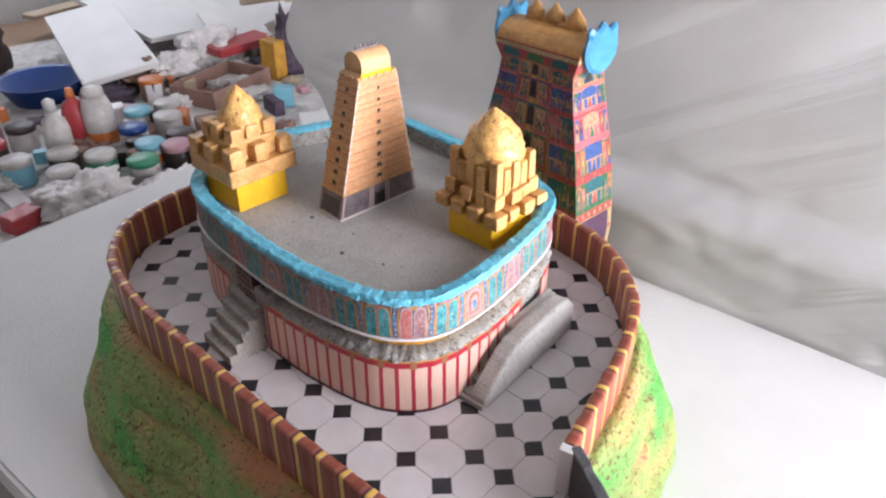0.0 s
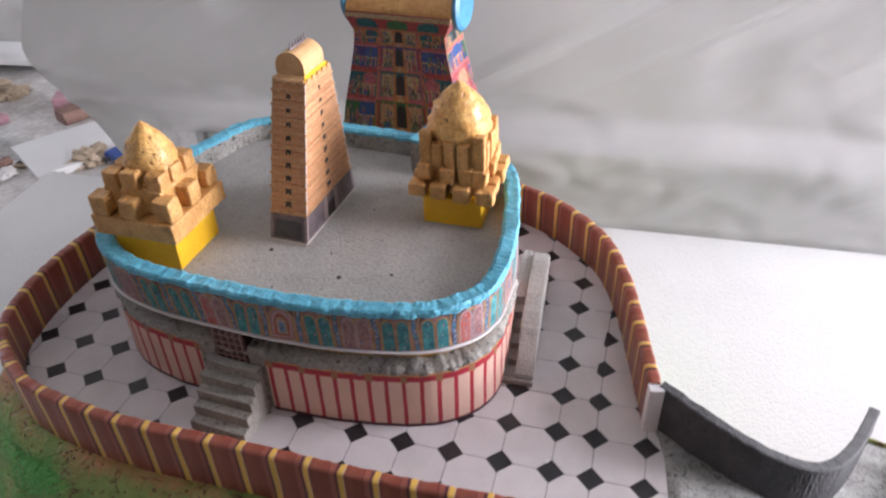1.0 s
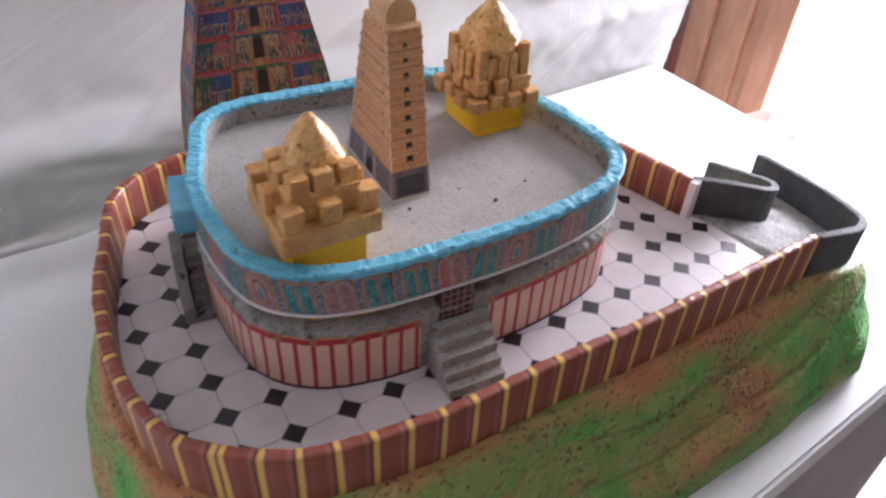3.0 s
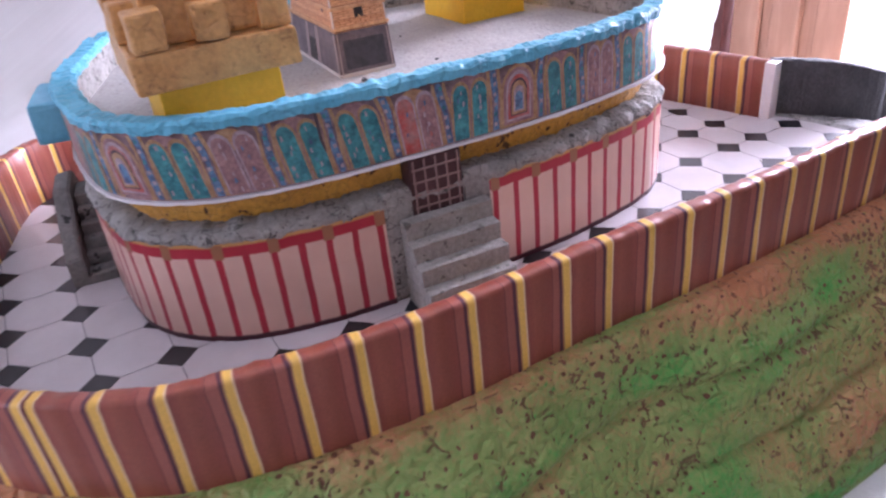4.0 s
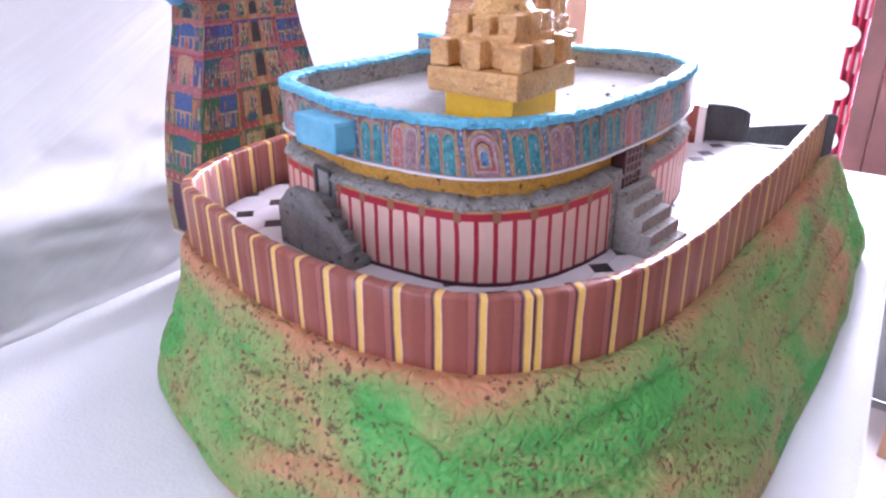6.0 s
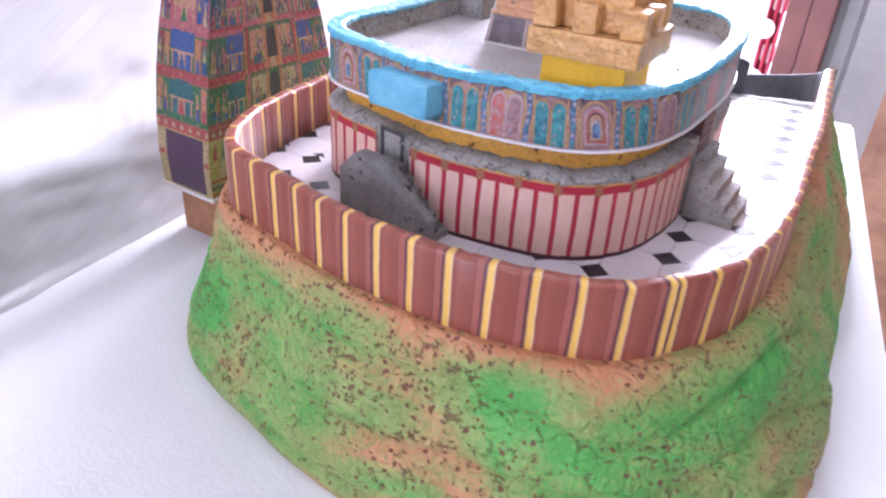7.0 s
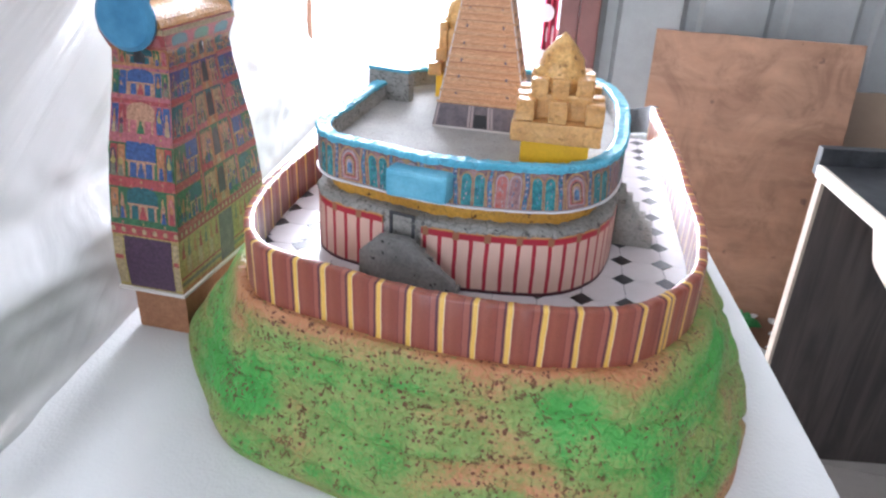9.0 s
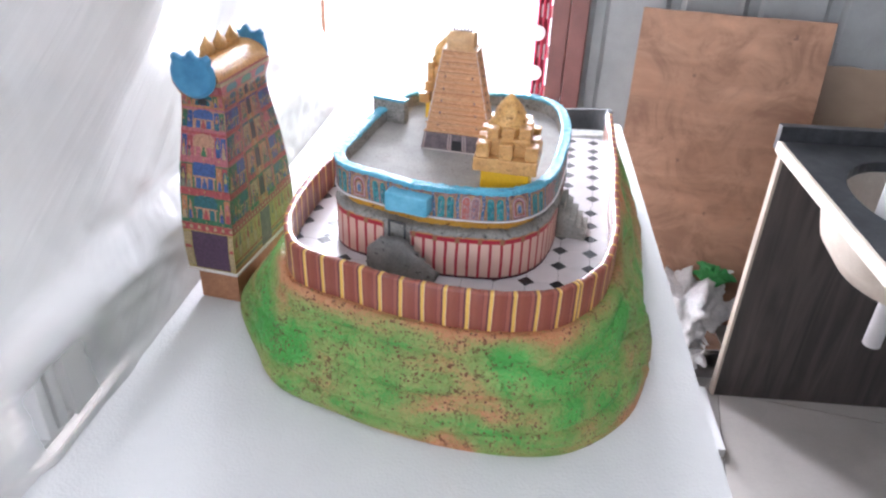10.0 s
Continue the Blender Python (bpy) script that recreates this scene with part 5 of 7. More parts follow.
def shrine_tall():
    root = thing("shrine", "tall gold shrine with clustered block columns on a yellow base", "model shrine", "shrines on the roof", m=Matrix.Translation((0.0565, -0.1178, Z_ROOF)) @ Matrix.Rotation(radians(4), 4, "Z"))
    box_part("base", (-0.0265, -0.0235, -0.0005), (0.0265, 0.0235, 0.0235), YELLOW, root, 0.001, "bright yellow painted base")
    rnd = random.Random(7)
    box_part("core", (-0.020, -0.020, 0.0237), (0.020, 0.020, 0.068), GOLD, root, 0.003, "", None, 1, 0.0008)
    # overhanging blocks, a second row, then slender columns under the dome
    for side in range(4):
        turn = Matrix.Rotation(side * math.pi / 2, 4, "Z")
        for t, out, w in ((-0.0265, -0.0265, 0.0135), (-0.0095, -0.0265, 0.0125), (0.0085, -0.0275, 0.0130)):
            p = turn @ Vector((t, out, 0))
            block(root, "gold_block", p.x, p.y, w, w, 0.0238 + rnd.uniform(-0.002, 0.003), 0.0370 + rnd.uniform(-0.002, 0.002), GOLD)
        for t, out, w in ((-0.0215, -0.0215, 0.0120), (-0.0030, -0.0235, 0.0125), (0.0110, -0.0225, 0.0110)):
            p = turn @ Vector((t, out, 0))
            block(root, "gold_block", p.x, p.y, w, w * 0.9, 0.0375 + rnd.uniform(-0.001, 0.001), 0.0490 + rnd.uniform(-0.002, 0.002), GOLD)
        for t, out, h in ((-0.0205, -0.0205, 0.075), (-0.0115, -0.0210, 0.069), (-0.0015, -0.0220, 0.070), (0.0085, -0.0215, 0.069)):
            p = turn @ Vector((t, out, 0))
            block(root, "gold_column", p.x, p.y, 0.0082, 0.0088, 0.0480 + rnd.uniform(-0.003, 0.003), h + rnd.uniform(-0.002, 0.002), GOLD, 0.0016)
    bm = bmesh.new()
    dome(bm, Matrix.Identity(4), 0.0225, 0.0425, 0.0665, 2.2)
    part("dome", bm, GOLD_BRIGHT, root, "gold leafed pointed dome", True)


shrine_wide()
shrine_tall()


# ---- printed card tower on the roof ----
def tower():
    cx, cy, z0, z1 = 0.0134, -0.0068, Z_ROOF, 0.3390
    lx, ly = 0.0026, -0.0055  # the card leans a little
    root = thing("tower", "tapered card tower printed with tan masonry and small windows", "model tower", m=Matrix.Translation((cx, cy, 0)) @ Matrix.Rotation(radians(1), 4, "Z"))
    bx, by, tx, ty = 0.0440, 0.0155, 0.0195, 0.0130

    def face_pt(side, u, v, out=0.0):
        """Place on a face: u from -1 to 1 across, v from 0 to 1 up. Sides 0 south, 1 east, 2 north, 3 west."""
        hx, hy = bx + (tx - bx) * v, by + (ty - by) * v
        z = z0 + (z1 - z0) * v
        if side == 0:
            p = (u * hx, -hy - out)
        elif side == 1:
            p = (hx + out, u * hy)
        elif side == 2:
            p = (-u * hx, hy + out)
        else:
            p = (-hx - out, -u * hy)
        return (p[0] + lx * v, p[1] + ly * v, z)

    def quad(side, u0, u1, v0, v1, mat, name, out=0.0003, parent=root):
        pts = [face_pt(side, u0, v0, out), face_pt(side, u1, v0, out), face_pt(side, u1, v1, out), face_pt(side, u0, v1, out)]
        inn = [face_pt(side, u0, v0, -0.0005), face_pt(side, u1, v0, -0.0005), face_pt(side, u1, v1, -0.0005), face_pt(side, u0, v1, -0.0005)]
        fs = [(0, 1, 2, 3)] + [(4 + i, 4 + (i + 1) % 4, (i + 1) % 4, i) for i in range(4)]
        return link(name, pts + inn, fs, mat, parent)

    n = 12
    for side in range(4):
        vs, uv = [], []
        for j in range(n + 1):
            for u in (-1, 1):
                vs.append(face_pt(side, u, j / n))
                uv.append(((u * 0.5 * (bx if side in (0, 2) else by) + 0.1) * 18, j / n * 1.0 + 0.013))
        fs = [(2 * j, 2 * j + 1, 2 * j + 3, 2 * j + 2) for j in range(n)]
        link("card_face", vs, fs, TOWER_CARD, root, "tan masonry print", False, uv)
        # dark colonnade print along the foot
        foot = quad(side, -1, 1, 0.0, 0.185, CARD_DARK, "colonnade_print", 0.0002)
        quad(side, -1, 1, 0.0, 0.015, CARD_EDGE, "card_edge", 0.0004, foot)
        for u in ((-0.93, 0.93) if side in (1, 3) else (-0.96, -0.25, -0.18, 0.18, 0.25, 0.96)):
            quad(side, u - 0.025, u + 0.025, 0.01, 0.18, CARD_PILLAR, "pillar_print", 0.0004, foot)
        if side in (0, 2):
            quad(side, -0.14, 0.14, 0.02, 0.12, CARD_BLACK, "doorway_print", 0.0004, foot)
        else:
            quad(side, -0.75, 0.75, 0.03, 0.15, CARD_SLATE, "doorway_print", 0.0004, foot)
        for e in (-1, 1):
            quad(side, e - 0.03 if e > 0 else -1.0, 1.0 if e > 0 else e + 0.03, 0.19, 0.99, CARD_EDGE, "corner_edge", 0.00025)
        # windows
        if side in (0, 1, 3):
            for k in range(9):
                v = 0.235 + 0.083 * k
                w = (0.145 if side in (1, 3) else 0.062) * (1.1 - 0.035 * k)
                win = quad(side, -w, w, v, v + 0.040 - 0.0017 * k, CARD_BLACK, "window_print", 0.0004)
                quad(side, -w * 0.28, w * 0.28, v - 0.001, v + 0.010, CARD_TAN, "window_step", 0.0005, win)
        else:
            for k in range(6):
                v = 0.26 + 0.12 * k
                for u in (-0.62, 0.62):
                    quad(side, u - 0.03, u + 0.03, v, v + 0.022, CARD_DARK, "window_print", 0.0004)
        for k in range(10):
            v = 0.192 + 0.083 * k
            quad(side, -1.03, 1.03, v, v + 0.014, TOWER_CORNICE, "cornice_print", 0.0007)
    # head: yellow rim, barrel roof and a row of finials
    rx, ry, rz = 0.0150, 0.0108, z1 + 0.0030
    low = [(x + lx, y + ly, z1) for x, y in ((-tx, -ty), (tx, -ty), (tx, ty), (-tx, ty))]
    up = [(x + lx, y + ly, rz) for x, y in ((-rx, -ry), (rx, -ry), (rx, ry), (-rx, ry))]
    link("shoulder", low + up, [(i, (i + 1) % 4, 4 + (i + 1) % 4, 4 + i) for i in range(4)] + [(4, 5, 6, 7)], [CARD_TAN, YELLOW], root, "tan card shoulder with a yellow edge", False, None, [1, 0, 0, 0, 0])
    for side in range(4):
        wide = side in (0, 2)
        for i in range(5 if wide else 4):
            u = -0.8 + 1.6 * i / (4 if wide else 3)
            quad(side, u - (0.09 if wide else 0.13), u + (0.09 if wide else 0.13), 0.992, 1.012, CARD_TAN, "crenel", 0.0009)
    k = 16
    vs = []
    for x in (-rx, rx):
        for i in range(k + 1):
            a = math.pi * i / k
            vs.append((x + lx, ly + ry * math.cos(a) * (1.0 + 0.12 * math.sin(2 * min(a, math.pi - a))), rz + 0.0002 + 0.0160 * math.sin(a) ** 0.8))
    w = k + 1
    fs = [(i, i + 1, w + i + 1, w + i) for i in range(k)] + [tuple(range(w))[::-1], tuple(range(w, 2 * w))]
    link("barrel_roof", vs, fs, CARD_TAN, root, "tan rounded card roof", False)
    comb = box_part("finial_rail", (lx - 0.0115, ly - 0.0006, z1 + 0.0188), (lx + 0.0115, ly + 0.0006, z1 + 0.0204), CARD_DARK, root, 0.0002, "dark row of finials")
    for i in range(6):
        x = -0.0103 + i * 0.0041
        v, f = lathe([(0.0007, 0), (0.0010, 0.0012), (0.0004, 0.0022), (0.0006, 0.003), (0.0002, 0.0042)], 8, Matrix.Translation((lx + x, ly, z1 + 0.0203)))
        link("finial", v, f, CARD_DARK, comb)


tower()


# ---- tall printed gate tower beside the hill ----
def gate_tower():
    cx, cy = 0.3040, 0.0250
    root = thing("gate_tower", "tall gate tower covered in a colourful printed collage", "model tower", m=Matrix.Translation((cx, cy, 0)))
    prof = [(0.055, 0.0335, 0.0840), (0.085, 0.0345, 0.0850), (0.120, 0.0350, 0.0815), (0.155, 0.0345, 0.0765), (0.190, 0.0330, 0.0700), (0.225, 0.0305, 0.0615), (0.255, 0.0285, 0.0545), (0.276, 0.0275, 0.0515), (0.292, 0.0310, 0.0590), (0.2975, 0.0312, 0.0595)]
    zs = [p[0] for p in prof]

    def face_pt(side, u, z, out=0.0):
        hx = np.interp(z, zs, [p[1] for p in prof])
        hy = np.interp(z, zs, [p[2] for p in prof])
        if side == 0:
            return (u * hx, -hy - out, z)
        if side == 1:
            return (hx + out, u * hy, z)
        if side == 2:
            return (-u * hx, hy + out, z)
        return (-hx - out, -u * hy, z)

    for side in range(4):
        vs = []
        for z in zs:
            vs += [face_pt(side, -1, z), face_pt(side, 1, z)]
        link("card_face", vs, [(2 * j, 2 * j + 1, 2 * j + 3, 2 * j + 2) for j in range(len(zs) - 1)], P_PEACH, root, "printed card face")
    top = [face_pt(0, -1, zs[-1]), face_pt(0, 1, zs[-1]), face_pt(2, -1, zs[-1]), face_pt(2, 1, zs[-1])]
    link("card_top", top, [(0, 1, 2, 3)], P_RED, root)

    def quad(parent, name, side, u0, u1, z0, z1, mat, out=0.0003, shape="box"):
        if shape == "arch":
            um, uh = (u0 + u1) / 2, (u1 - u0) / 2
            zr = z0 + (z1 - z0) * 0.6
            pts = [(u0, z0), (u1, z0)] + [(um + uh * math.cos(math.pi * i / 6), zr + (z1 - zr) * math.sin(math.pi * i / 6)) for i in range(7)]
        elif shape == "doll":
            um, uh, h = (u0 + u1) / 2, (u1 - u0) / 2, z1 - z0
            pts = [(um - uh, z0), (um + uh, z0), (um + uh * 0.7, z0 + h * 0.5), (um + uh * 0.35, z0 + h * 0.66), (um + uh * 0.4, z0 + h * 0.86), (um, z1), (um - uh * 0.4, z0 + h * 0.86), (um - uh * 0.35, z0 + h * 0.66), (um - uh * 0.7, z0 + h * 0.5)]
        else:
            levels = [z0] + [z for z in zs if z0 + 0.001 < z < z1 - 0.001] + [z1]
            vs = [face_pt(side, u, z, out) for z in levels for u in (u0, u1)]
            return link(name, vs, [(2 * j, 2 * j + 1, 2 * j + 3, 2 * j + 2) for j in range(len(levels) - 1)], mat, parent)
        return link(name, [face_pt(side, u, z, out) for u, z in pts], [tuple(range(len(pts)))], mat, parent)

    tiers = [(0.1215, 0.161), (0.161, 0.201), (0.201, 0.235), (0.235, 0.263), (0.263, 0.281)]
    ground = [P_GREEN, P_GREEN, P_TEAL, P_INDIGO, P_ORANGE]
    houses = [P_TEAL, P_BLUE, P_ROSE, P_BLUE, P_TEAL]
    bars = [P_GREEN, P_RED, P_ROSE, P_ROSE, P_ORANGE]
    for side in range(4):
        wide = side in (1, 3)
        # foot: dark door between cream pillars
        quad(root, "foot_print", side, -1, 1, 0.0565, 0.116, P_STRAW, 0.0002)
        for z, hz, mt in ((0.0575, 0.0030, P_ORANGE), (0.0640, 0.0040, P_SAGE), (0.0710, 0.0020, P_RED)) if wide else ():
            quad(root, "foot_line", side, -1, 1, z, z + hz, mt, 0.0003)
        quad(root, "doorway_print", side, -0.16 if wide else -0.66, 0.16 if wide else 0.78, 0.058, 0.110, CARD_DARK if wide else P_VIOLET, 0.0004)
        if wide:
            for i in range(17):
                u = -0.94 + 1.88 * i / 16
                if abs(u) > 0.22:
                    quad(root, "pillar_print", side, u - 0.040, u + 0.040, 0.076, 0.096, (P_STRAW, P_CREAM)[i % 2], 0.0004, "arch")
                    quad(root, "capital_print", side, u - 0.016, u + 0.044, 0.092, 0.110, (P_RED, P_SAGE, P_ORANGE)[i % 3], 0.0005, "doll")
                    quad(root, "leg_print", side, u + 0.044, u + 0.056, 0.074, 0.094, P_ORANGE, 0.00045)
        else:
            for u0, u1 in ((-0.97, -0.72), (0.82, 0.97)):
                quad(root, "pillar_print", side, u0, u1, 0.060, 0.108, P_CREAM, 0.0004)
                quad(root, "pillar_band", side, u0, u1, 0.086, 0.090, P_RED, 0.0005)
        quad(root, "cornice_print", side, -1, 1, 0.1115, 0.1210, P_RED, 0.0005)
        for i in range(22 if wide else 7):
            u = -0.94 + 1.88 * i / (21 if wide else 6)
            quad(root, "cornice_dot", side, u - (0.022 if wide else 0.06), u + (0.022 if wide else 0.06), 0.1140, 0.1190, P_CREAM, 0.0006, "arch")
        for ti, (za, zb) in enumerate(tiers):
            h = zb - za

            def put(name, u0, u1, a, b, mat, out, shape="box", both=True):
                """A printed patch, given in shares of the storey's height, and its mirror image."""
                quad(tier, name, side, u0, u1, za + a * h, za + b * h, mat, out, shape)
                if both:
                    quad(tier, name, side, -u1, -u0, za + a * h, za + b * h, mat, out, shape)
            tier = quad(root, "storey_print", side, -1, 1, za, zb, ground[ti] if wide else (P_GREEN, P_GREEN, P_ROSE, P_PEACH, P_ORANGE)[ti], 0.0002)
            if wide:
                # middle bay: arched window in an orange frame, pale figures on both sides, bars over and under
                put("bar_print", 0.0, 0.42, 0.0, 0.17, bars[ti], 0.0004)
                put("frame_print", -0.15, 0.15, 0.0, 0.24, P_ORANGE, 0.0005, "box", False)
                put("figure_print", -0.05, 0.05, 0.03, 0.27, P_CREAM, 0.0006, "doll", False)
                put("frame_print", 0.085, 0.125, 0.2, 0.96, P_ORANGE, 0.0005)
                put("window_print", -0.085, 0.085, 0.25, 0.92, P_BLACK, 0.0006, "arch", False)
                put("niche_print", 0.13, 0.36, 0.2, 0.9, (P_CREAM, P_PEACH)[ti % 2], 0.0004)
                put("figure_print", 0.16, 0.32, 0.22, 0.86, P_GREEN, 0.0005, "doll")
                put("figure_print", 0.185, 0.285, 0.45, 0.95, P_CREAM, 0.0006, "doll")
                put("figure_print", 0.20, 0.26, 0.24, 0.46, (P_BLACK, P_RED)[ti % 2], 0.00065, "doll")
                put("pillar_print", 0.385, 0.425, 0.16, 1.0, (P_ROSE, P_RED)[ti % 2], 0.0005)
                put("pillar_print", 0.43, 0.46, 0.0, 0.9, P_ORANGE, 0.00045)
                # side bays: domed house, then standing figures
                put("bar_print", 0.46, 1.0, 0.0, 0.10, P_RED, 0.0004)
                put("cornice_print", 0.46, 1.0, 0.90, 1.0, (P_RED, P_ROSE)[ti % 2], 0.0004)
                put("house_print", 0.49, 0.72, 0.12, 0.50, (P_PEACH, P_ORANGE, P_CREAM)[ti % 3], 0.00045)
                put("house_print", 0.51, 0.57, 0.12, 0.46, houses[ti], 0.0005)
                put("house_print", 0.64, 0.70, 0.12, 0.46, houses[ti], 0.0005)
                put("figure_print", 0.575, 0.635, 0.12, 0.44, (P_ROSE, P_BLUE, P_GREEN)[ti % 3], 0.00055, "doll")
                put("roof_print", 0.47, 0.74, 0.48, 0.90, houses[ti], 0.0005, "arch" if ti != 1 else "box")
                put("roof_line", 0.47, 0.74, 0.46, 0.51, P_CREAM, 0.0006)
                for i, u in enumerate((0.79, 0.87, 0.95)):
                    put("figure_print", u - 0.036, u + 0.036, 0.12, 0.62 + 0.1 * ((i + ti) % 2), (P_CREAM, P_ROSE, P_ORANGE, P_BLUE, P_TEAL)[(i * 2 + ti) % 5], 0.0005, "doll")
                    put("figure_print", u - 0.02, u + 0.02, 0.14, 0.36, (P_BLUE, P_GREEN, P_RED)[(i + ti) % 3], 0.0006, "doll")
            else:
                put("bar_print", -1.0, 1.0, 0.0, 0.14, bars[ti], 0.0004, "box", False)
                put("cornice_print", -1.0, 1.0, 0.9, 1.0, (P_RED, P_ROSE)[ti % 2], 0.0004, "box", False)
                put("house_print", -0.40, 0.40, 0.16, 0.55, P_PEACH, 0.00045, "box", False)
                put("house_print", -0.34, -0.14, 0.16, 0.5, houses[ti], 0.0005)
                put("figure_print", -0.12, 0.12, 0.16, 0.50, (P_RED, P_BLUE, P_GREEN)[ti % 3], 0.00055, "doll", False)
                put("roof_print", -0.46, 0.46, 0.50, 0.95, houses[ti] if ti != 2 else P_PEACH, 0.0005, "arch" if ti != 1 else "box", False)
                put("roof_line", -0.46, 0.46, 0.49, 0.54, P_PEACH, 0.0006, "box", False)
                for i, u in enumerate((0.60, 0.84)):
                    put("niche_print", u - 0.11, u + 0.11, 0.15, 0.86, (P_GREEN, P_ORANGE, P_RED, P_BLUE)[(i + ti) % 4], 0.0004)
                    put("figure_print", u - 0.09, u + 0.09, 0.16, 0.74, (P_ORANGE, P_PEACH, P_ROSE, P_TEAL)[(i * 3 + ti) % 4], 0.0005, "doll")
                    put("figure_print", u - 0.045, u + 0.045, 0.17, 0.42, (P_BLUE, P_RED, P_BLACK)[(i + ti) % 3], 0.0006, "doll")
                if ti == 4:
                    put("window_print", -0.2, 0.2, 0.2, 0.9, P_BLACK, 0.0007, "arch", False)
        # small figures of the print: skirt, body, head and a niche behind, in rows
        vs, fs, mi = [], [], []
        rnd = random.Random(30 + side)
        inks = PRINT + [P_INDIGO, P_STRAW, P_SAGE]
        unit = 1.0 if wide else 2.4

        def spot(u, z, shape, mat, out):
            k = len(vs)
            vs.extend(face_pt(side, u + a, z + b, out) for a, b in shape)
            fs.append(tuple(range(k, k + len(shape))))
            mi.append(inks.index(mat))

        def small_figure(u, z, h, w, level):
            skirt, body = rnd.choice((P_SAGE, P_SAGE, P_BLUE, P_BLUE, P_TEAL, P_RED, P_CREAM)), rnd.choice((P_PEACH, P_ORANGE, P_PEACH, P_STRAW, P_VIOLET))
            out = 0.0008 + 0.00003 * level
            if rnd.random() < 0.6:
                spot(u, z, [(-w * 1.15, 0), (w * 1.15, 0), (w * 1.15, h * 0.75), (w * 0.6, h), (-w * 0.6, h), (-w * 1.15, h * 0.75)], rnd.choice((P_GREEN, P_TEAL, P_BLUE, P_ROSE, P_VIOLET, P_INDIGO)), out)
            spot(u, z, [(-w, 0), (w, 0), (w * 0.5, h * 0.46), (-w * 0.5, h * 0.46)], skirt, out + 0.00001)
            spot(u, z + h * 0.42, [(-w * 0.45, 0), (w * 0.45, 0), (w * 0.9, h * 0.12), (w * 0.4, h * 0.30), (-w * 0.4, h * 0.30), (-w * 0.9, h * 0.12)], body, out + 0.00002)
            spot(u, z + h * 0.70, [(-w * 0.3, 0), (w * 0.3, 0), (w * 0.3, h * 0.13), (0, h * 0.28), (-w * 0.3, h * 0.13)], rnd.choice((P_PEACH, P_ORANGE, P_STRAW)), out + 0.00003)
        for ti, (za, zb) in enumerate(tiers):
            h = zb - za
            at = [0.17, 0.235, 0.30, 0.345, 0.62, 0.665, 0.76, 0.81, 0.86, 0.91, 0.955] if wide else [0.62, 0.86]
            for k, u in enumerate(at):
                for sgn in (-1, 1):
                    w = rnd.uniform(0.014, 0.021) * unit * (1.25 if wide and u < 0.4 else 1.0 if wide else 1.9)
                    small_figure(sgn * (u + rnd.uniform(-0.008, 0.008)), za + h * rnd.uniform(0.13, 0.20), h * (rnd.uniform(0.30, 0.52) if wide else rnd.uniform(0.55, 0.68)), w, k)
                    if wide and rnd.random() < 0.55:
                        small_figure(sgn * (u + rnd.uniform(-0.02, 0.02)), za + h * rnd.uniform(0.56, 0.66), h * rnd.uniform(0.18, 0.30), w * 0.7, k + 12)
            # dentils and beads along the cornices
            n = 34 if wide else 7
            for k in range(n):
                u = -0.95 + 1.9 * k / (n - 1)
                if wide and abs(u) < 0.13:
                    continue
                b = 0.012 * unit
                if k % 2:
                    spot(u, za + h * 0.03, [(-b, 0), (b, 0), (b * 0.8, h * 0.05), (-b * 0.8, h * 0.06)], rnd.choice((P_ORANGE, P_PEACH, P_ROSE, P_STRAW)), 0.00077)
                spot(u, za + h * 0.92, [(-b * 0.9, 0), (b * 0.9, 0), (0, h * 0.06)], rnd.choice((P_PEACH, P_CREAM, P_ORANGE, P_BLUE)), 0.00078)
        link("fine_print", vs, fs, inks, root, "small printed figures", False, None, mi)
        quad(root, "shoulder_print", side, -1, 1, 0.2815, 0.2925, P_RED, 0.0003)
        for u in (-0.62, 0.0, 0.62):
            quad(root, "shoulder_dome", side, u - 0.21, u + 0.21, 0.2820, 0.2920, ((P_TEAL, P_GREEN, P_TEAL) if wide else (P_ROSE, P_BLUE, P_ROSE))[round(u / 0.62) + 1], 0.0004, "arch")
        quad(root, "shoulder_band", side, -1, 1, 0.2927, 0.2970, P_CREAM, 0.0004)
    # white card rim at the foot
    box_part("foot_rim", (-0.0355, -0.0860, 0.0525), (0.0355, 0.0860, 0.0562), CARD_EDGE, root, 0.0006, "white card rim at the foot")
    box_part("base_block", (-0.0240, -0.0790, 0.0), (0.0320, 0.0690, 0.0522), BROWN_BOX, root, 0.001, "brown painted foam base block")
    # gold barrel roof
    k = 18
    vs = []
    for y in (-0.0590, 0.0590):
        for i in range(k + 1):
            a = math.pi * i / k
            vs.append((0.0290 * math.cos(a), y, 0.2980 + 0.0200 * math.sin(a)))
    w = k + 1
    fs = [(i, i + 1, w + i + 1, w + i) for i in range(k)] + [tuple(range(w))[::-1], tuple(range(w, 2 * w))]
    link("barrel_roof", vs, fs, GOLD, root, "gold painted rounded roof", False)
    ridge = box_part("ridge", (-0.004, -0.040, 0.3165), (0.004, 0.040, 0.3225), GOLD, root, 0.001, "gold ridge board")
    for y in (-0.028, 0.0, 0.028):
        v, f = lathe([(0.0110, 0), (0.0135, 0.004), (0.0120, 0.010), (0.0060, 0.016), (0.0010, 0.022)], 14, Matrix.Translation((0, y, 0.3195)) @ Matrix.Diagonal((0.45, 1, 1, 1)))
        link("finial", v, f, GOLD, ridge, "", True)
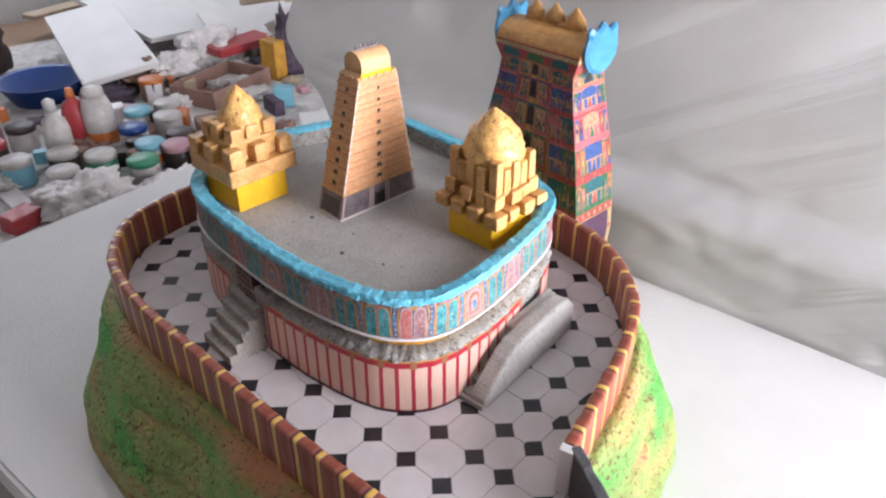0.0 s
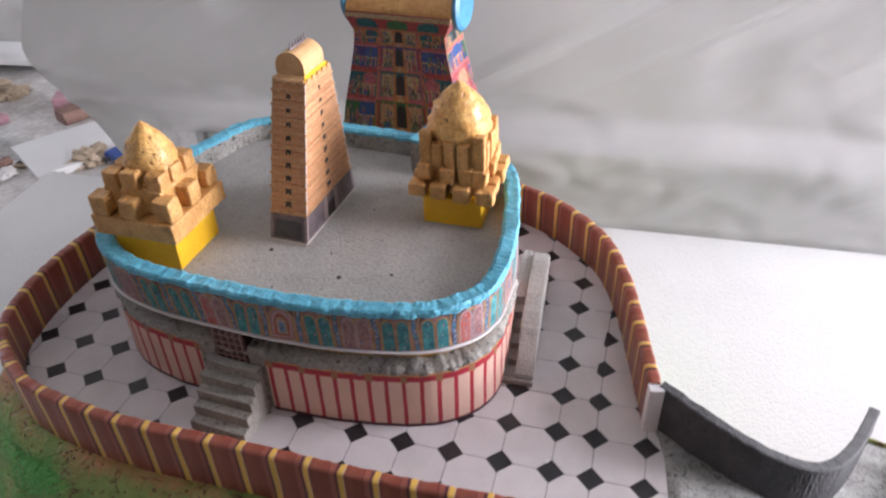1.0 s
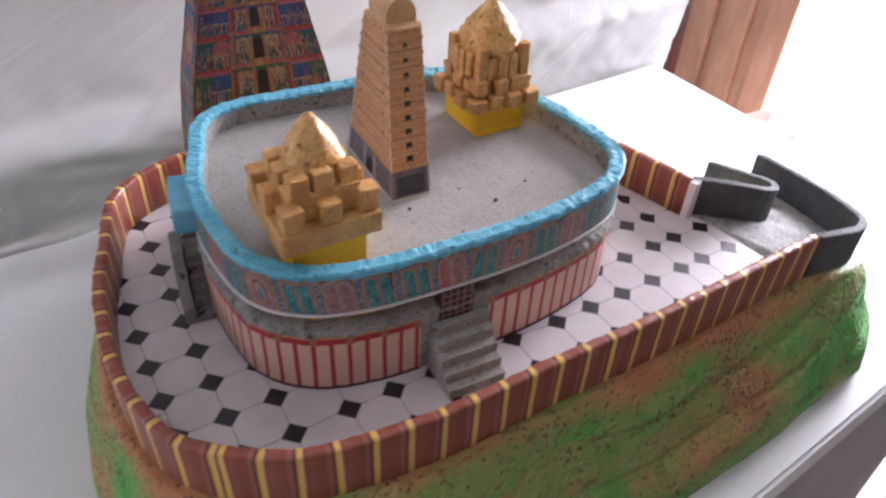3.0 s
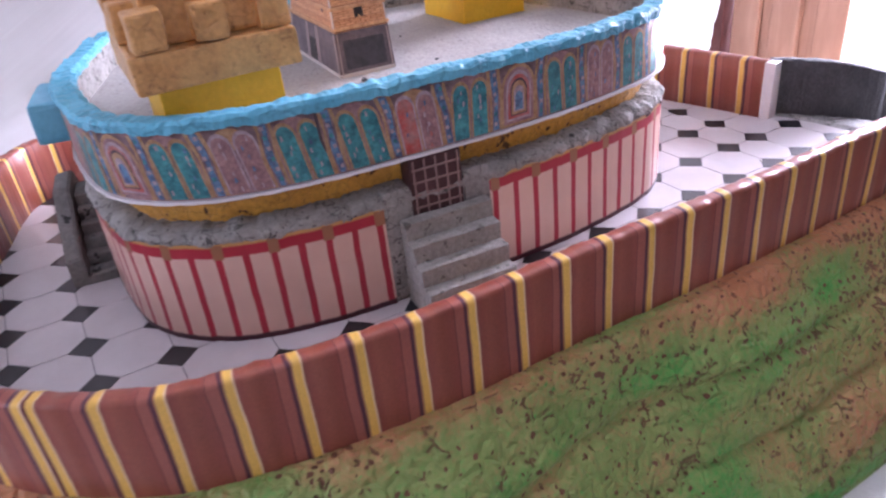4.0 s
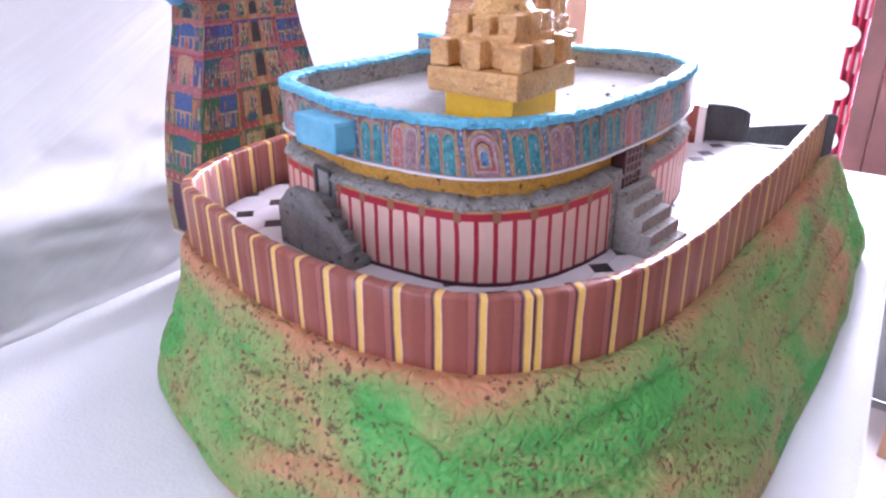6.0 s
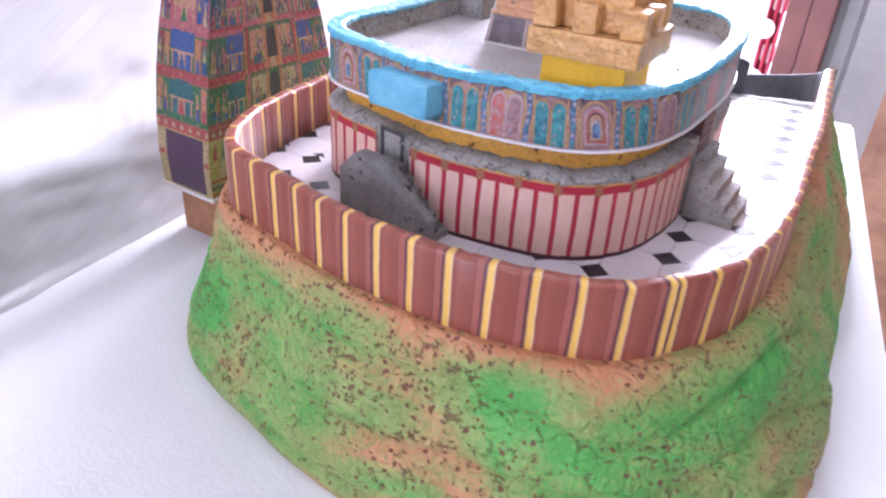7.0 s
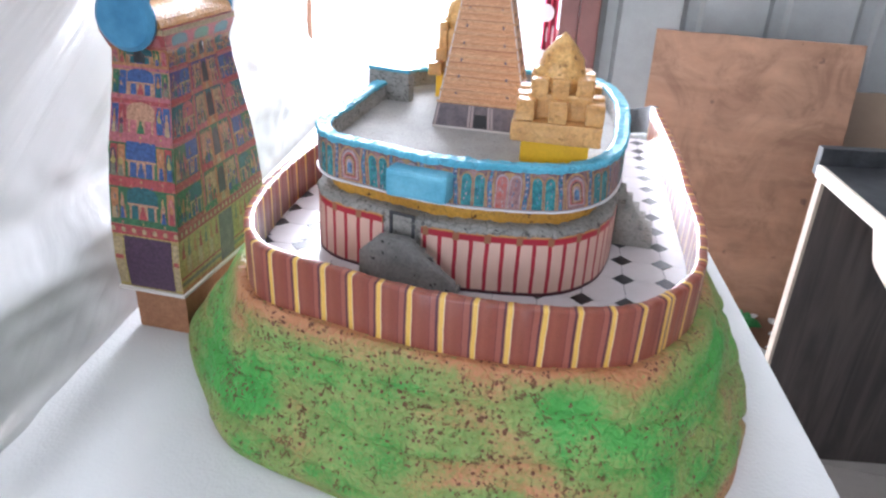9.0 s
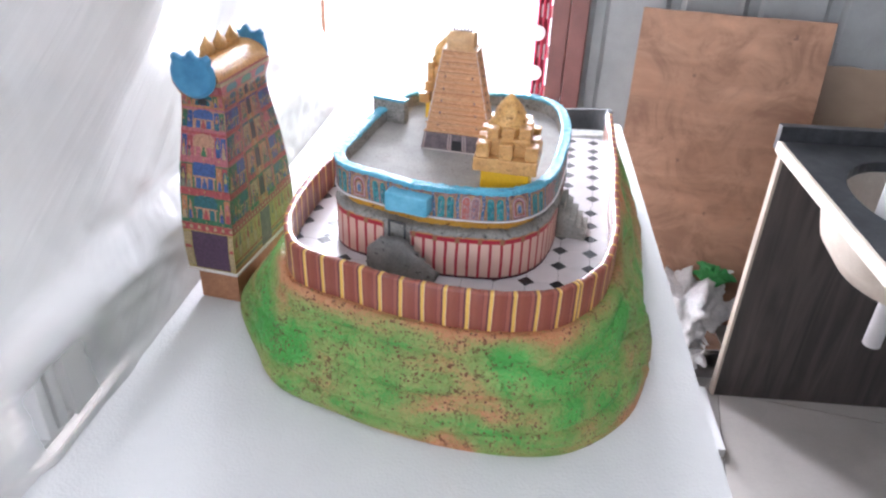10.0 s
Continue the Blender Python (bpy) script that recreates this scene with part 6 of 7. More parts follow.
    # blue notched end fans
    for sgn in (-1, 1):
        pts = [(0.0280 * math.cos(radians(30 - 240 * i / 22)), 0.0270 * math.sin(radians(30 - 240 * i / 22))) for i in range(23)]
        # three lotus points along the top
        pts += [(-0.0250, 0.0205), (-0.0205, 0.0248), (-0.0165, 0.0225), (-0.0110, 0.0205), (-0.0065, 0.0225), (-0.0015, 0.0290), (0.0025, 0.0268), (0.0070, 0.0215), (0.0110, 0.0205), (0.0160, 0.0228), (0.0205, 0.0246), (0.0250, 0.0205)]
        pts = pts[::-1]
        vs = []
        y = sgn * 0.0600
        for o, sc in ((0.0, 0.93), (0.0015, 1.0), (0.0045, 1.0), (0.0075, 0.86)):
            vs += [(x * sc, y + sgn * o, 0.3050 + z * sc) for x, z in pts]
        k = len(pts)
        fs = [(r * k + i, r * k + (i + 1) % k, (r + 1) * k + (i + 1) % k, (r + 1) * k + i) for r in range(3) for i in range(k)]
        fs += [tuple(range(k))[::-1], tuple(range(3 * k, 4 * k))]
        link("end_fan", vs, fs, FIN_BLUE, root, "notched round blue end fan")


gate_tower()


# ---- crumbs lying on the roof and in the court ----
def crumb(x, y, z, r, mat, label):
    bm = bmesh.new()
    bmesh.ops.create_icosphere(bm, subdivisions=2, radius=r)
    for v in bm.verts:
        v.co += Vector(noise.noise_vector(v.co * 900 + Vector((x * 90, y * 90, 0)))) * r * 0.5
        v.co.z = max(v.co.z, -r * 0.5) * 0.7
    ob = part("crumb", bm, mat)
    ob.matrix_basis = Matrix.Translation((x, y, z + r * 0.33))
    tagged(ob, label, "crumb", "crumbs on the model")


for x, y, r in ((-0.0435, -0.0003, 0.0016), (-0.0590, -0.0645, 0.0017), (-0.0340, -0.0463, 0.0009), (-0.0447, -0.0995, 0.0011), (0.031, -0.052, 0.0009), (-0.083, -0.0240, 0.0009)):
    crumb(x, y, Z_ROOF, r, DARK_FOAM, "small dark foam crumb lying on the grey roof")
for x, y, r in ((-0.0800, 0.2015, 0.0024), (-0.0850, 0.1985, 0.0014), (-0.100, -0.230, 0.0012)):
    crumb(x, y, Z_FLOOR + 0.0002, r, WHITE_FOAM, "small white foam crumb lying on the printed floor")


# ---- counter with a basin beside the table ----
def counter():
    m = Matrix.Translation((-0.5590, -1.041, -0.080)) @ Matrix.Rotation(radians(10.5), 4, "Z")
    root = thing("counter", "dark granite counter with cream edging on a dark wood panel", "counter", m=m)
    # local x runs west (negative), y runs north along the front edge
    bx, by, r = -0.225, 0.30, 0.165
    n = 40
    ring = [(bx + r * 0.95 * math.cos(2 * math.pi * i / n), by + r * 1.25 * math.sin(2 * math.pi * i / n)) for i in range(n)]
    x0, x1, y0, y1 = -0.62, -0.014, 0.0, 1.25

    def edge_pt(a):
        c, s = math.cos(a), math.sin(a)
        k = []
        for d, lo, hi, o in ((c, x0, x1, bx), (s, y0, y1, by)):
            if abs(d) > 1e-9:
                k.append(((hi if d > 0 else lo) - o) / d)
        k = min(k)
        return (bx + c * k, by + s * k)
    angles = sorted([2 * math.pi * i / n for i in range(n)] + [math.atan2(y - by, x - bx) % (2 * math.pi) for x in (x0, x1) for y in (y0, y1)])
    inner = [(bx + r * 0.95 * math.cos(a), by + r * 1.25 * math.sin(a)) for a in angles]
    outer = [edge_pt(a) for a in angles]
    k = len(angles)
    vs = [(x, y, z) for z in (-0.020, -0.045) for lst in (inner, outer) for x, y in lst]
    fs = []
    for i in range(k):
        j = (i + 1) % k
        fs += [(i, k + i, k + j, j), (2 * k + i, 2 * k + j, 3 * k + j, 3 * k + i), (i, j, 2 * k + j, 2 * k + i), (k + i, 3 * k + i, 3 * k + j, k + j)]
    link("worktop", vs, fs, GRANITE, root, "dark grey granite worktop with an oval opening")
    box_part("edging", (-0.0135, -0.004, -0.048), (0.0, y1, -0.019), CREAM, root, 0.004, "worn cream edging")
    box_part("upstand", (x0, -0.030, -0.046), (-0.004, -0.0045, 0.018), GRANITE, root, 0.002, "dark granite upstand")
    box_part("end_panel", (x0, -0.028, FLOOR_Z + 0.080), (-0.030, -0.006, -0.0475), LAMINATE, root, 0.001, "dark streaked wood panel")
    box_part("panel_strip", (-0.0295, -0.030, FLOOR_Z + 0.080), (-0.021, -0.004, -0.0485), CARDBOARD_EDGE, root, 0.001, "pale metal strip on the panel edge")
    # basin bowl under the opening
    prof = [(0.165, -0.0195), (0.172, -0.018), (0.172, -0.022), (0.166, -0.075), (0.150, -0.140), (0.110, -0.190), (0.030, -0.208), (0.029, -0.203), (0.105, -0.184), (0.143, -0.136), (0.158, -0.073), (0.158, -0.021)]
    v, f = lathe(prof + [prof[0]], 36, None, False, False)
    v = [Vector((bx + p.x * 1.10, by - 0.02 + p.y * 1.45, p.z * 1.15)) for p in v]
    link("basin", v, f, CREAM, root, "glossy pale basin bowl", True)
    v, f = lathe([(0.02, -0.40), (0.02, -0.207), (0.03, -0.205)], 14, Matrix.Translation((bx, by, 0)))
    link("waste_pipe", v, f, PAPER_WHITE, root, "white waste pipe", True)
    # carton standing in the basin
    c = thing("carton", "white carton with a teal lid standing in the basin", "carton", m=m @ Matrix.Translation((bx - 0.02, by + 0.02, -0.188)) @ Matrix.Rotation(radians(18), 4, "Z"))
    box_part("carton_body", (-0.07, -0.10, 0.0), (0.07, 0.07, 0.19), PAPER_WHITE, c, 0.003)
    box_part("carton_lid", (-0.072, -0.102, 0.191), (0.072, 0.072, 0.202), FIN_BLUE, c, 0.003, "teal lid")


counter()


# ---- boards leaning on the metal wall ----
def leaning_board(label, name, x0, x1, y_foot, y_head, height, mat, turn=0.0, thick=0.012):
    lean = math.atan2(y_foot - y_head, height)
    m = Matrix.Translation((x0, y_foot, FLOOR_Z + 0.001)) @ Matrix.Rotation(radians(turn), 4, "Z") @ Matrix.Rotation(lean, 4, "X")
    bm = bmesh.new()
    box(bm, (0, -thick, 0), (x1 - x0, 0, height / math.cos(lean)), 0.0015, None, 5, 0.0)
    for v in bm.verts:
        if v.co.z > height * 0.9:
            v.co.z += noise.noise(v.co * 25) * 0.006
    ob = part(name, bm, mat)
    ob.matrix_basis = m
    tagged(ob, label, "board")


leaning_board("reddish brown plywood board leaning on the metal wall", "plywood_board", -0.755, -0.190, -1.44, -1.62, 1.012, PLYWOOD, 0)
leaning_board("dull brown hardboard leaning behind the plywood", "hardboard_sheet", -0.985, -0.70, -1.55, -1.68, 0.875, make_wood("hardboard", (0.27, 0.19, 0.13), (0.34, 0.25, 0.17), 2, (1, 1, 3)), 0, 0.006)


def crumple(name, label, category, centre, size, mat, seed, flat=0.5, detail=2.2):
    """A crumpled bag or cloth: a sphere pressed on the ground and folded by noise."""
    bm = bmesh.new()
    bmesh.ops.create_icosphere(bm, subdivisions=5, radius=1)
    for v in bm.verts:
        q = v.co * detail + Vector((seed * 7.3, seed, 0))
        d = 0.75 + 0.45 * noise.noise(q) + 0.30 * abs(noise.noise(q * 2.3)) + 0.10 * noise.noise(q * 6)
        c = v.co * d
        v.co = Vector((c.x * size[0], c.y * size[1], max(c.z, -flat) * size[2]))
    low = min(v.co.z for v in bm.verts)
    for v in bm.verts:
        v.co.z -= low
    ob = part(name, bm, mat, None, "", True)
    ob.matrix_basis = Matrix.Translation(centre)
    return tagged(ob, label, category)


BAG_WHITE = paint("crumpled_white_plastic", (0.70, 0.68, 0.67), (0.84, 0.82, 0.81), 12, 0.4, 0.15, 80, 0.6, 0.01)
BAG_GREEN = paint("green_sack_cloth", (0.03, 0.22, 0.05), (0.05, 0.30, 0.07), 20, 0.6, 0.2, 200, 0.3, 0.004)
crumple("plastic_bag", "crumpled white plastic bags heaped on the floor", "bag", (-0.468, -1.316, FLOOR_Z), (0.16, 0.3, 0.15), BAG_WHITE, 1)
crumple("plastic_bag", "crumpled white plastic bag lying before the plywood", "bag", (-0.662, -1.579, FLOOR_Z), (0.195, 0.15, 0.16), BAG_WHITE, 4)
crumple("sack", "green plastic sack lying on the white bags", "sack", (-0.565, -1.505, FLOOR_Z + 0.175), (0.097, 0.109, 0.04), BAG_GREEN, 2, 0.4, 0.9)
crumple("cloth_sack", "soft beige cloth sack standing on the floor before the doorway", "sack", (0.593, -1.36, FLOOR_Z), (0.28, 0.18, 0.38), paint("beige_sack_cloth", (0.46, 0.35, 0.30), (0.58, 0.46, 0.41), 14, 0.8, 0.15, 150, 0.4, 0.004), 31, 0.6, 1.0)
tin = thing("metal_tin", "dented grey metal tin on the floor", "tin", m=Matrix.Translation((-0.519, -1.167, FLOOR_Z)) @ Matrix.Rotation(radians(12), 4, "Z"))
box_part("tin_body", (-0.07, -0.05, 0.0), (0.07, 0.05, 0.10), STEEL, tin, 0.006, "", None, 2, 0.002)
box_part("tin_lid", (-0.072, -0.052, 0.1005), (0.072, 0.052, 0.114), STEEL, tin, 0.004)
scrap = box_part("foam_scrap", (-0.02, -0.13, 0.0), (0.02, 0.13, 0.03), WHITE_FOAM, None, 0.003)
scrap.matrix_basis = Matrix.Translation((-0.559, -0.915, FLOOR_Z)) @ Matrix.Rotation(radians(10), 4, "Z")
tagged(scrap, "white foam strip lying on the floor tiles", "foam scrap")
# ---- foam bar along the far edge of the table ----
bar = thing("foam_bar", "long white foam packing bar with two slots on the table edge", "foam bar", m=Matrix.Translation((0.388, 0.0, 0.0)) @ Matrix.Rotation(radians(7.8), 4, "Z"))
box_part("bar_body", (0.0, -0.73, 0.0), (0.028, 0.336, 0.088), WHITE_FOAM, bar, 0.002)
for y in (0.349, 0.368):
    box_part("tooth", (0.0, y, 0.0065), (0.028, y + 0.0135, 0.089), WHITE_FOAM, bar, 0.002)
box_part("foot_strip", (0.004, 0.3365, 0.0), (0.028, 0.43, 0.006), WHITE_FOAM, bar, 0.001)


# ---- cluttered side table ----
CZ = -0.36
side_table = thing("side_table", "low side table covered with craft clutter", "table")
box_part("tabletop", (-0.9, 0.80, CZ - 0.03), (1.5, 3.3, CZ), TABLE_WOOD, side_table, 0.004)
for x in (-0.85, 1.45):
    for y in (0.92, 3.24):
        box_part("leg", (x - 0.03, y - 0.03, FLOOR_Z), (x + 0.03, y + 0.03, CZ - 0.0302), TABLE_WOOD, side_table, 0.003)
sheet = box_part("newspaper_sheet", (-0.8, 0.9, CZ), (1.4, 2.9, CZ + 0.003), paint("stained_newsprint", (0.55, 0.53, 0.51), (0.76, 0.74, 0.72), 14, 0.8, 0.35, 60))
tagged(sheet, "stained newsprint spread over the side table", "paper")


def turned(name, label, category, x, y, prof, mat, cap=None, band=None, tip=0.0, z=None):
    root = thing(name, label, category, m=Matrix.Translation((x, y, (CZ + 0.003) if z is None else z)) @ Matrix.Rotation(radians(tip), 4, "X"))
    v, f = lathe(prof, 20)
    link("body", v, f, mat, root, "", True)
    if band:
        z0, z1, r, bm_ = band
        v, f = lathe([(r, z0), (r, z1)], 20, None, False, False)
        link("label_band", v, f, bm_, root)
    if cap:
        v, f = lathe(cap[0], 18)
        link("cap", v, f, cap[1], root, "", True)
    return root


MILKY = paint("milky_plastic", (0.44, 0.42, 0.40), (0.66, 0.64, 0.62), 20, 0.4, 0.1, 100)
ORANGE = plain("orange_plastic", (0.62, 0.19, 0.05), 0.45)
JAR_GREEN = plain("green_paint_pot", (0.05, 0.28, 0.16), 0.4)
DEEP_BLUE = plain("deep_blue_plastic", (0.012, 0.06, 0.27), 0.35)
AQUA = plain("aqua_plastic", (0.20, 0.48, 0.60), 0.4)
PINKISH = plain("dusty_pink_plastic", (0.50, 0.28, 0.32), 0.5)
RED = plain("red_plastic", (0.45, 0.05, 0.06), 0.45)
DARK = plain("dark_brown_plastic", (0.05, 0.035, 0.03), 0.5)
CARTON = paint("brown_carton", (0.24, 0.14, 0.11), (0.33, 0.20, 0.16), 10, 0.8, 0.15, 100)
CARDBOARD = paint("tan_cardboard", (0.42, 0.33, 0.24), (0.52, 0.42, 0.31), 10, 0.8, 0.12, 100)
LEAD = paint("dark_purple_cloth", (0.07, 0.05, 0.08), (0.12, 0.09, 0.12), 30, 0.9, 0.2, 200)

bottle = [(0.032, 0), (0.036, 0.006), (0.036, 0.10), (0.030, 0.125), (0.014, 0.14), (0.013, 0.155)]
bcap = ([(0.016, 0.150), (0.016, 0.178), (0.006, 0.186)], MILKY)
turned("bottle", "white plastic glue bottle with an orange label", "bottle", 0.155, 1.62, bottle, MILKY, bcap, (0.02, 0.055, 0.0366, ORANGE))
turned("bottle", "white plastic bottle with a wide orange foot", "bottle", 0.285, 1.66, [(0.040, 0), (0.044, 0.006), (0.044, 0.115), (0.034, 0.145), (0.02, 0.155)], MILKY, ([(0.030, 0.150), (0.030, 0.172), (0.012, 0.180)], MILKY), (0.01, 0.05, 0.0446, ORANGE))
turned("bottle", "red squeeze bottle among the paint pots", "bottle", 0.235, 1.70, bottle, RED, ([(0.014, 0.150), (0.010, 0.175)], ORANGE))
jar = [(0.036, 0), (0.040, 0.004), (0.040, 0.055), (0.037, 0.060)]
lid = [(0.041, 0.058), (0.041, 0.072), (0.038, 0.075)]
for nm, x, y, a, b in (("green paint pot with a milky lid", 0.20, 1.44, JAR_GREEN, MILKY), ("white paint pot with an aqua lid", 0.405, 1.68, MILKY, AQUA), ("open white cup among the paint pots", 0.455, 1.58, MILKY, MILKY),
                       ("pink paint pot with a dark lid", 0.425, 1.43, PINKISH, DARK), ("green paint pot with a pink lid", 0.490, 1.36, JAR_GREEN, PINKISH), ("dark paint pot with a pink lid", 0.380, 1.36, DARK, PINKISH),
                       ("red paint pot with a dark lid", 0.430, 1.27, RED, DARK), ("milky paint pot with an orange band", 0.33, 1.42, MILKY, AQUA), ("clear jar with a white lid", 0.09, 1.40, MILKY, MILKY), ("orange pot with a white lid", 0.50, 1.68, ORANGE, MILKY),
                       ("aqua pot with a white lid", 0.02, 1.55, AQUA, MILKY), ("dark pot with a milky lid", 0.13, 1.52, DARK, MILKY), ("milky pot with a dark lid", 0.10, 1.78, MILKY, DARK), ("pink pot with a white lid", 0.03, 1.86, PINKISH, MILKY),
                       ("brown pot with an orange lid", 0.555, 1.92, CARTON, ORANGE), ("white pot with a blue lid", 0.34, 1.56, MILKY, DEEP_BLUE), ("white tub with a green lid", 0.27, 1.33, MILKY, JAR_GREEN), ("dark tub with a red lid", 0.0, 1.70, DARK, RED)):
    turned("paint_pot", nm, "paint pot", x, y, jar, a, (lid, b), (0.02, 0.045, 0.0405, ORANGE) if "orange band" in nm else None)
tray = thing("carton_tray", "brown open carton tray with odds and ends in it", "carton", m=Matrix.Translation((0.76, 1.82, CZ + 0.003)) @ Matrix.Rotation(radians(22), 4, "Z"))
box_part("tray_floor", (-0.15, -0.095, 0.0), (0.15, 0.095, 0.006), CARTON, tray)
for lo, hi in (((-0.15, -0.095, 0.0062), (0.15, -0.089, 0.06)), ((-0.15, 0.089, 0.0062), (0.15, 0.095, 0.06)), ((-0.15, -0.0888, 0.0062), (-0.144, 0.0888, 0.06)), ((0.144, -0.0888, 0.0062), (0.15, 0.0888, 0.06))):
    box_part("tray_wall", lo, hi, CARTON, tray, 0.001, "", None, 2, 0.002)
rnd = random.Random(8)
for k in range(12):
    mat, lab = rnd.choice(((MILKY, "pale plastic strip lying in the carton tray"), (DARK, "dark plastic strip lying in the carton tray"), (CARDBOARD, "tan card strip lying in the carton tray"), (LEAD, "dark purple scrap lying in the carton tray")))
    w = rnd.uniform(0.02, 0.06)
    o = box_part("strip", (-w, -0.012, 0), (w, 0.012, rnd.uniform(0.012, 0.03)), mat, None, 0.003, "", None, 1, 0.003)
    o.matrix_basis = tray.matrix_world @ Matrix.Translation((rnd.uniform(-0.08, 0.08), rnd.uniform(-0.06, 0.06), 0.0065 + 0.012 * (k // 4))) @ Matrix.Rotation(rnd.uniform(-0.6, 0.6), 4, "Z")
    tagged(o, lab, "scrap")
turned("basin", "deep blue plastic basin on the side table", "basin", 0.285, 2.17, [(0.10, 0), (0.14, 0.07), (0.15, 0.075), (0.135, 0.070), (0.098, 0.008)], DEEP_BLUE, z=CZ + 0.003)
for lab, x, y, z, sx, sy, sz, mat, rz, rx in (
        ("red packet lying on the side table", -0.05, 1.31, CZ + 0.003, 0.04, 0.03, 0.04, RED, 20, 0),
        ("tan cardboard strip on the heap", 0.64, 3.02, CZ + 0.08, 0.16, 0.04, 0.02, CARDBOARD, 20, 0), ("tan cardboard strip behind the heap", 1.45, 2.45, CZ + 0.10, 0.22, 0.035, 0.03, CARDBOARD, -25, 0),
        ("orange brown wooden offcut standing up", 0.98, 1.83, CZ + 0.003, 0.025, 0.04, 0.14, OCHRE_FOAM, 10, 0), ("red cloth packet on the carton", 0.98, 2.08, CZ + 0.06, 0.13, 0.06, 0.03, RED, 10, 0),
        ("pink packet beside the foam tray", 1.10, 1.50, CZ + 0.003, 0.035, 0.03, 0.05, PINKISH, 30, 0), ("brown packet beside the foam tray", 1.06, 1.43, CZ + 0.003, 0.05, 0.03, 0.035, CARTON, -20, 0), ("dull pink packet beside the foam tray", 1.15, 1.42, CZ + 0.003, 0.05, 0.03, 0.04, PINKISH, 15, 0),
        ("small carton among the pots", 0.56, 1.50, CZ + 0.003, 0.05, 0.035, 0.06, CARTON, -15, 0)):
    o = box_part("carton" if "cart" in lab or "card" in lab else "packet", (-sx, -sy, 0), (sx, sy, sz), mat, None, 0.004, "", None, 2, 0.004)
    o.matrix_basis = Matrix.Translation((x, y, z)) @ Matrix.Rotation(radians(rz), 4, "Z") @ Matrix.Rotation(radians(rx), 4, "X")
    tagged(o, lab, "carton" if "cart" in lab or "card" in lab else "packet")
for lab, x, y, z, sx, sy, rz, rx, ry in (("large white foam board lying on the heap", 0.56, 2.36, CZ + 0.10, 0.13, 0.36, -10, 5, -8), ("large white foam board lying behind the heap", 0.93, 2.66, CZ + 0.10, 0.25, 0.30, 10, 9, 4),
                                         ("white foam board propped on the heap", 1.15, 2.26, CZ + 0.08, 0.19, 0.13, -10, 14, 0), ("white foam board at the back of the heap", 1.38, 2.78, CZ + 0.06, 0.24, 0.26, -6, 8, 2),
                                         ("thin white foam board standing over the pots", 1.36, 1.98, CZ + 0.03, 0.11, 0.16, 25, 6, 5)):
    o = box_part("foam_board", (-sx, -sy, 0), (sx, sy, 0.022), WHITE_FOAM, None, 0.003)
    o.matrix_basis = Matrix.Translation((x, y, z)) @ Matrix.Rotation(radians(rz), 4, "Z") @ Matrix.Rotation(radians(rx), 4, "X") @ Matrix.Rotation(radians(ry), 4, "Y")
    tagged(o, lab, "foam board")
for lab, x, y, size, mat, sd in (("crumpled clear plastic bag by the pots", 0.10, 1.30, (0.12, 0.09, 0.06), BAG_WHITE, 3), ("crumpled grey plastic on the side table", 0.30, 1.20, (0.14, 0.09, 0.05), BAG_WHITE, 6), ("dark purple cloth hung over the heap", 1.06, 1.84, (0.07, 0.06, 0.16), LEAD, 7),
                                 ("crumpled dark cloth under the boards", 0.42, 1.98, (0.10, 0.08, 0.04), LEAD, 8), ("crumpled brown wrapping at the heap", 0.62, 2.05, (0.13, 0.10, 0.07), CARTON, 10),
                                 ("crumpled white wrapping beside the pots", -0.12, 1.62, (0.12, 0.15, 0.07), BAG_WHITE, 12), ("large crumpled white wrapping beside the red packet", 0.88, 2.14, (0.15, 0.10, 0.10), BAG_WHITE, 14),
                                 ("crumpled white wrapping between the boards", 1.20, 2.05, (0.12, 0.10, 0.12), BAG_WHITE, 15), ("crumpled white wrapping behind the carton tray", 0.68, 2.02, (0.11, 0.07, 0.08), BAG_WHITE, 16)):
    crumple("plastic_bag" if "plastic" in lab else "wrapping" if "wrap" in lab else "cloth", lab, "bag" if "plastic" in lab else "wrapping" if "wrap" in lab else "cloth", (x, y, CZ + 0.003), size, mat, sd)
crumple("cloth_bag", "dark brown cloth bag standing behind the basin", "bag", (0.10, 2.50, CZ + 0.003), (0.20, 0.12, 0.24), plain("dark_brown_cloth", (0.045, 0.03, 0.028), 0.9), 41, 0.6, 1.2)
packet = thing("foam_tray", "white foam board with a blue printed packet on it", "foam board", m=Matrix.Translation((0.918, 1.256, CZ + 0.004)) @ Matrix.Rotation(radians(-28), 4, "Z"))
box_part("board", (-0.17, -0.115, 0.0), (0.17, 0.115, 0.02), WHITE_FOAM, packet, 0.003)
tilt = thing("packet", "glossy blue printed packet lying against the foam tray", "packet", m=Matrix.Translation((0.875, 0.995, CZ + 0.013)) @ Matrix.Rotation(radians(-12), 4, "Z") @ Matrix.Rotation(radians(5), 4, "X"))
box_part("bag", (-0.055, -0.14, 0.0), (0.055, 0.14, 0.014), DEEP_BLUE, tilt, 0.006, "", None, 3, 0.003)
box_part("white_band", (-0.045, -0.03, 0.0155), (0.045, -0.005, 0.0175), PAPER_WHITE, tilt, 0.0005, "white printed band", None, 2, 0.001)
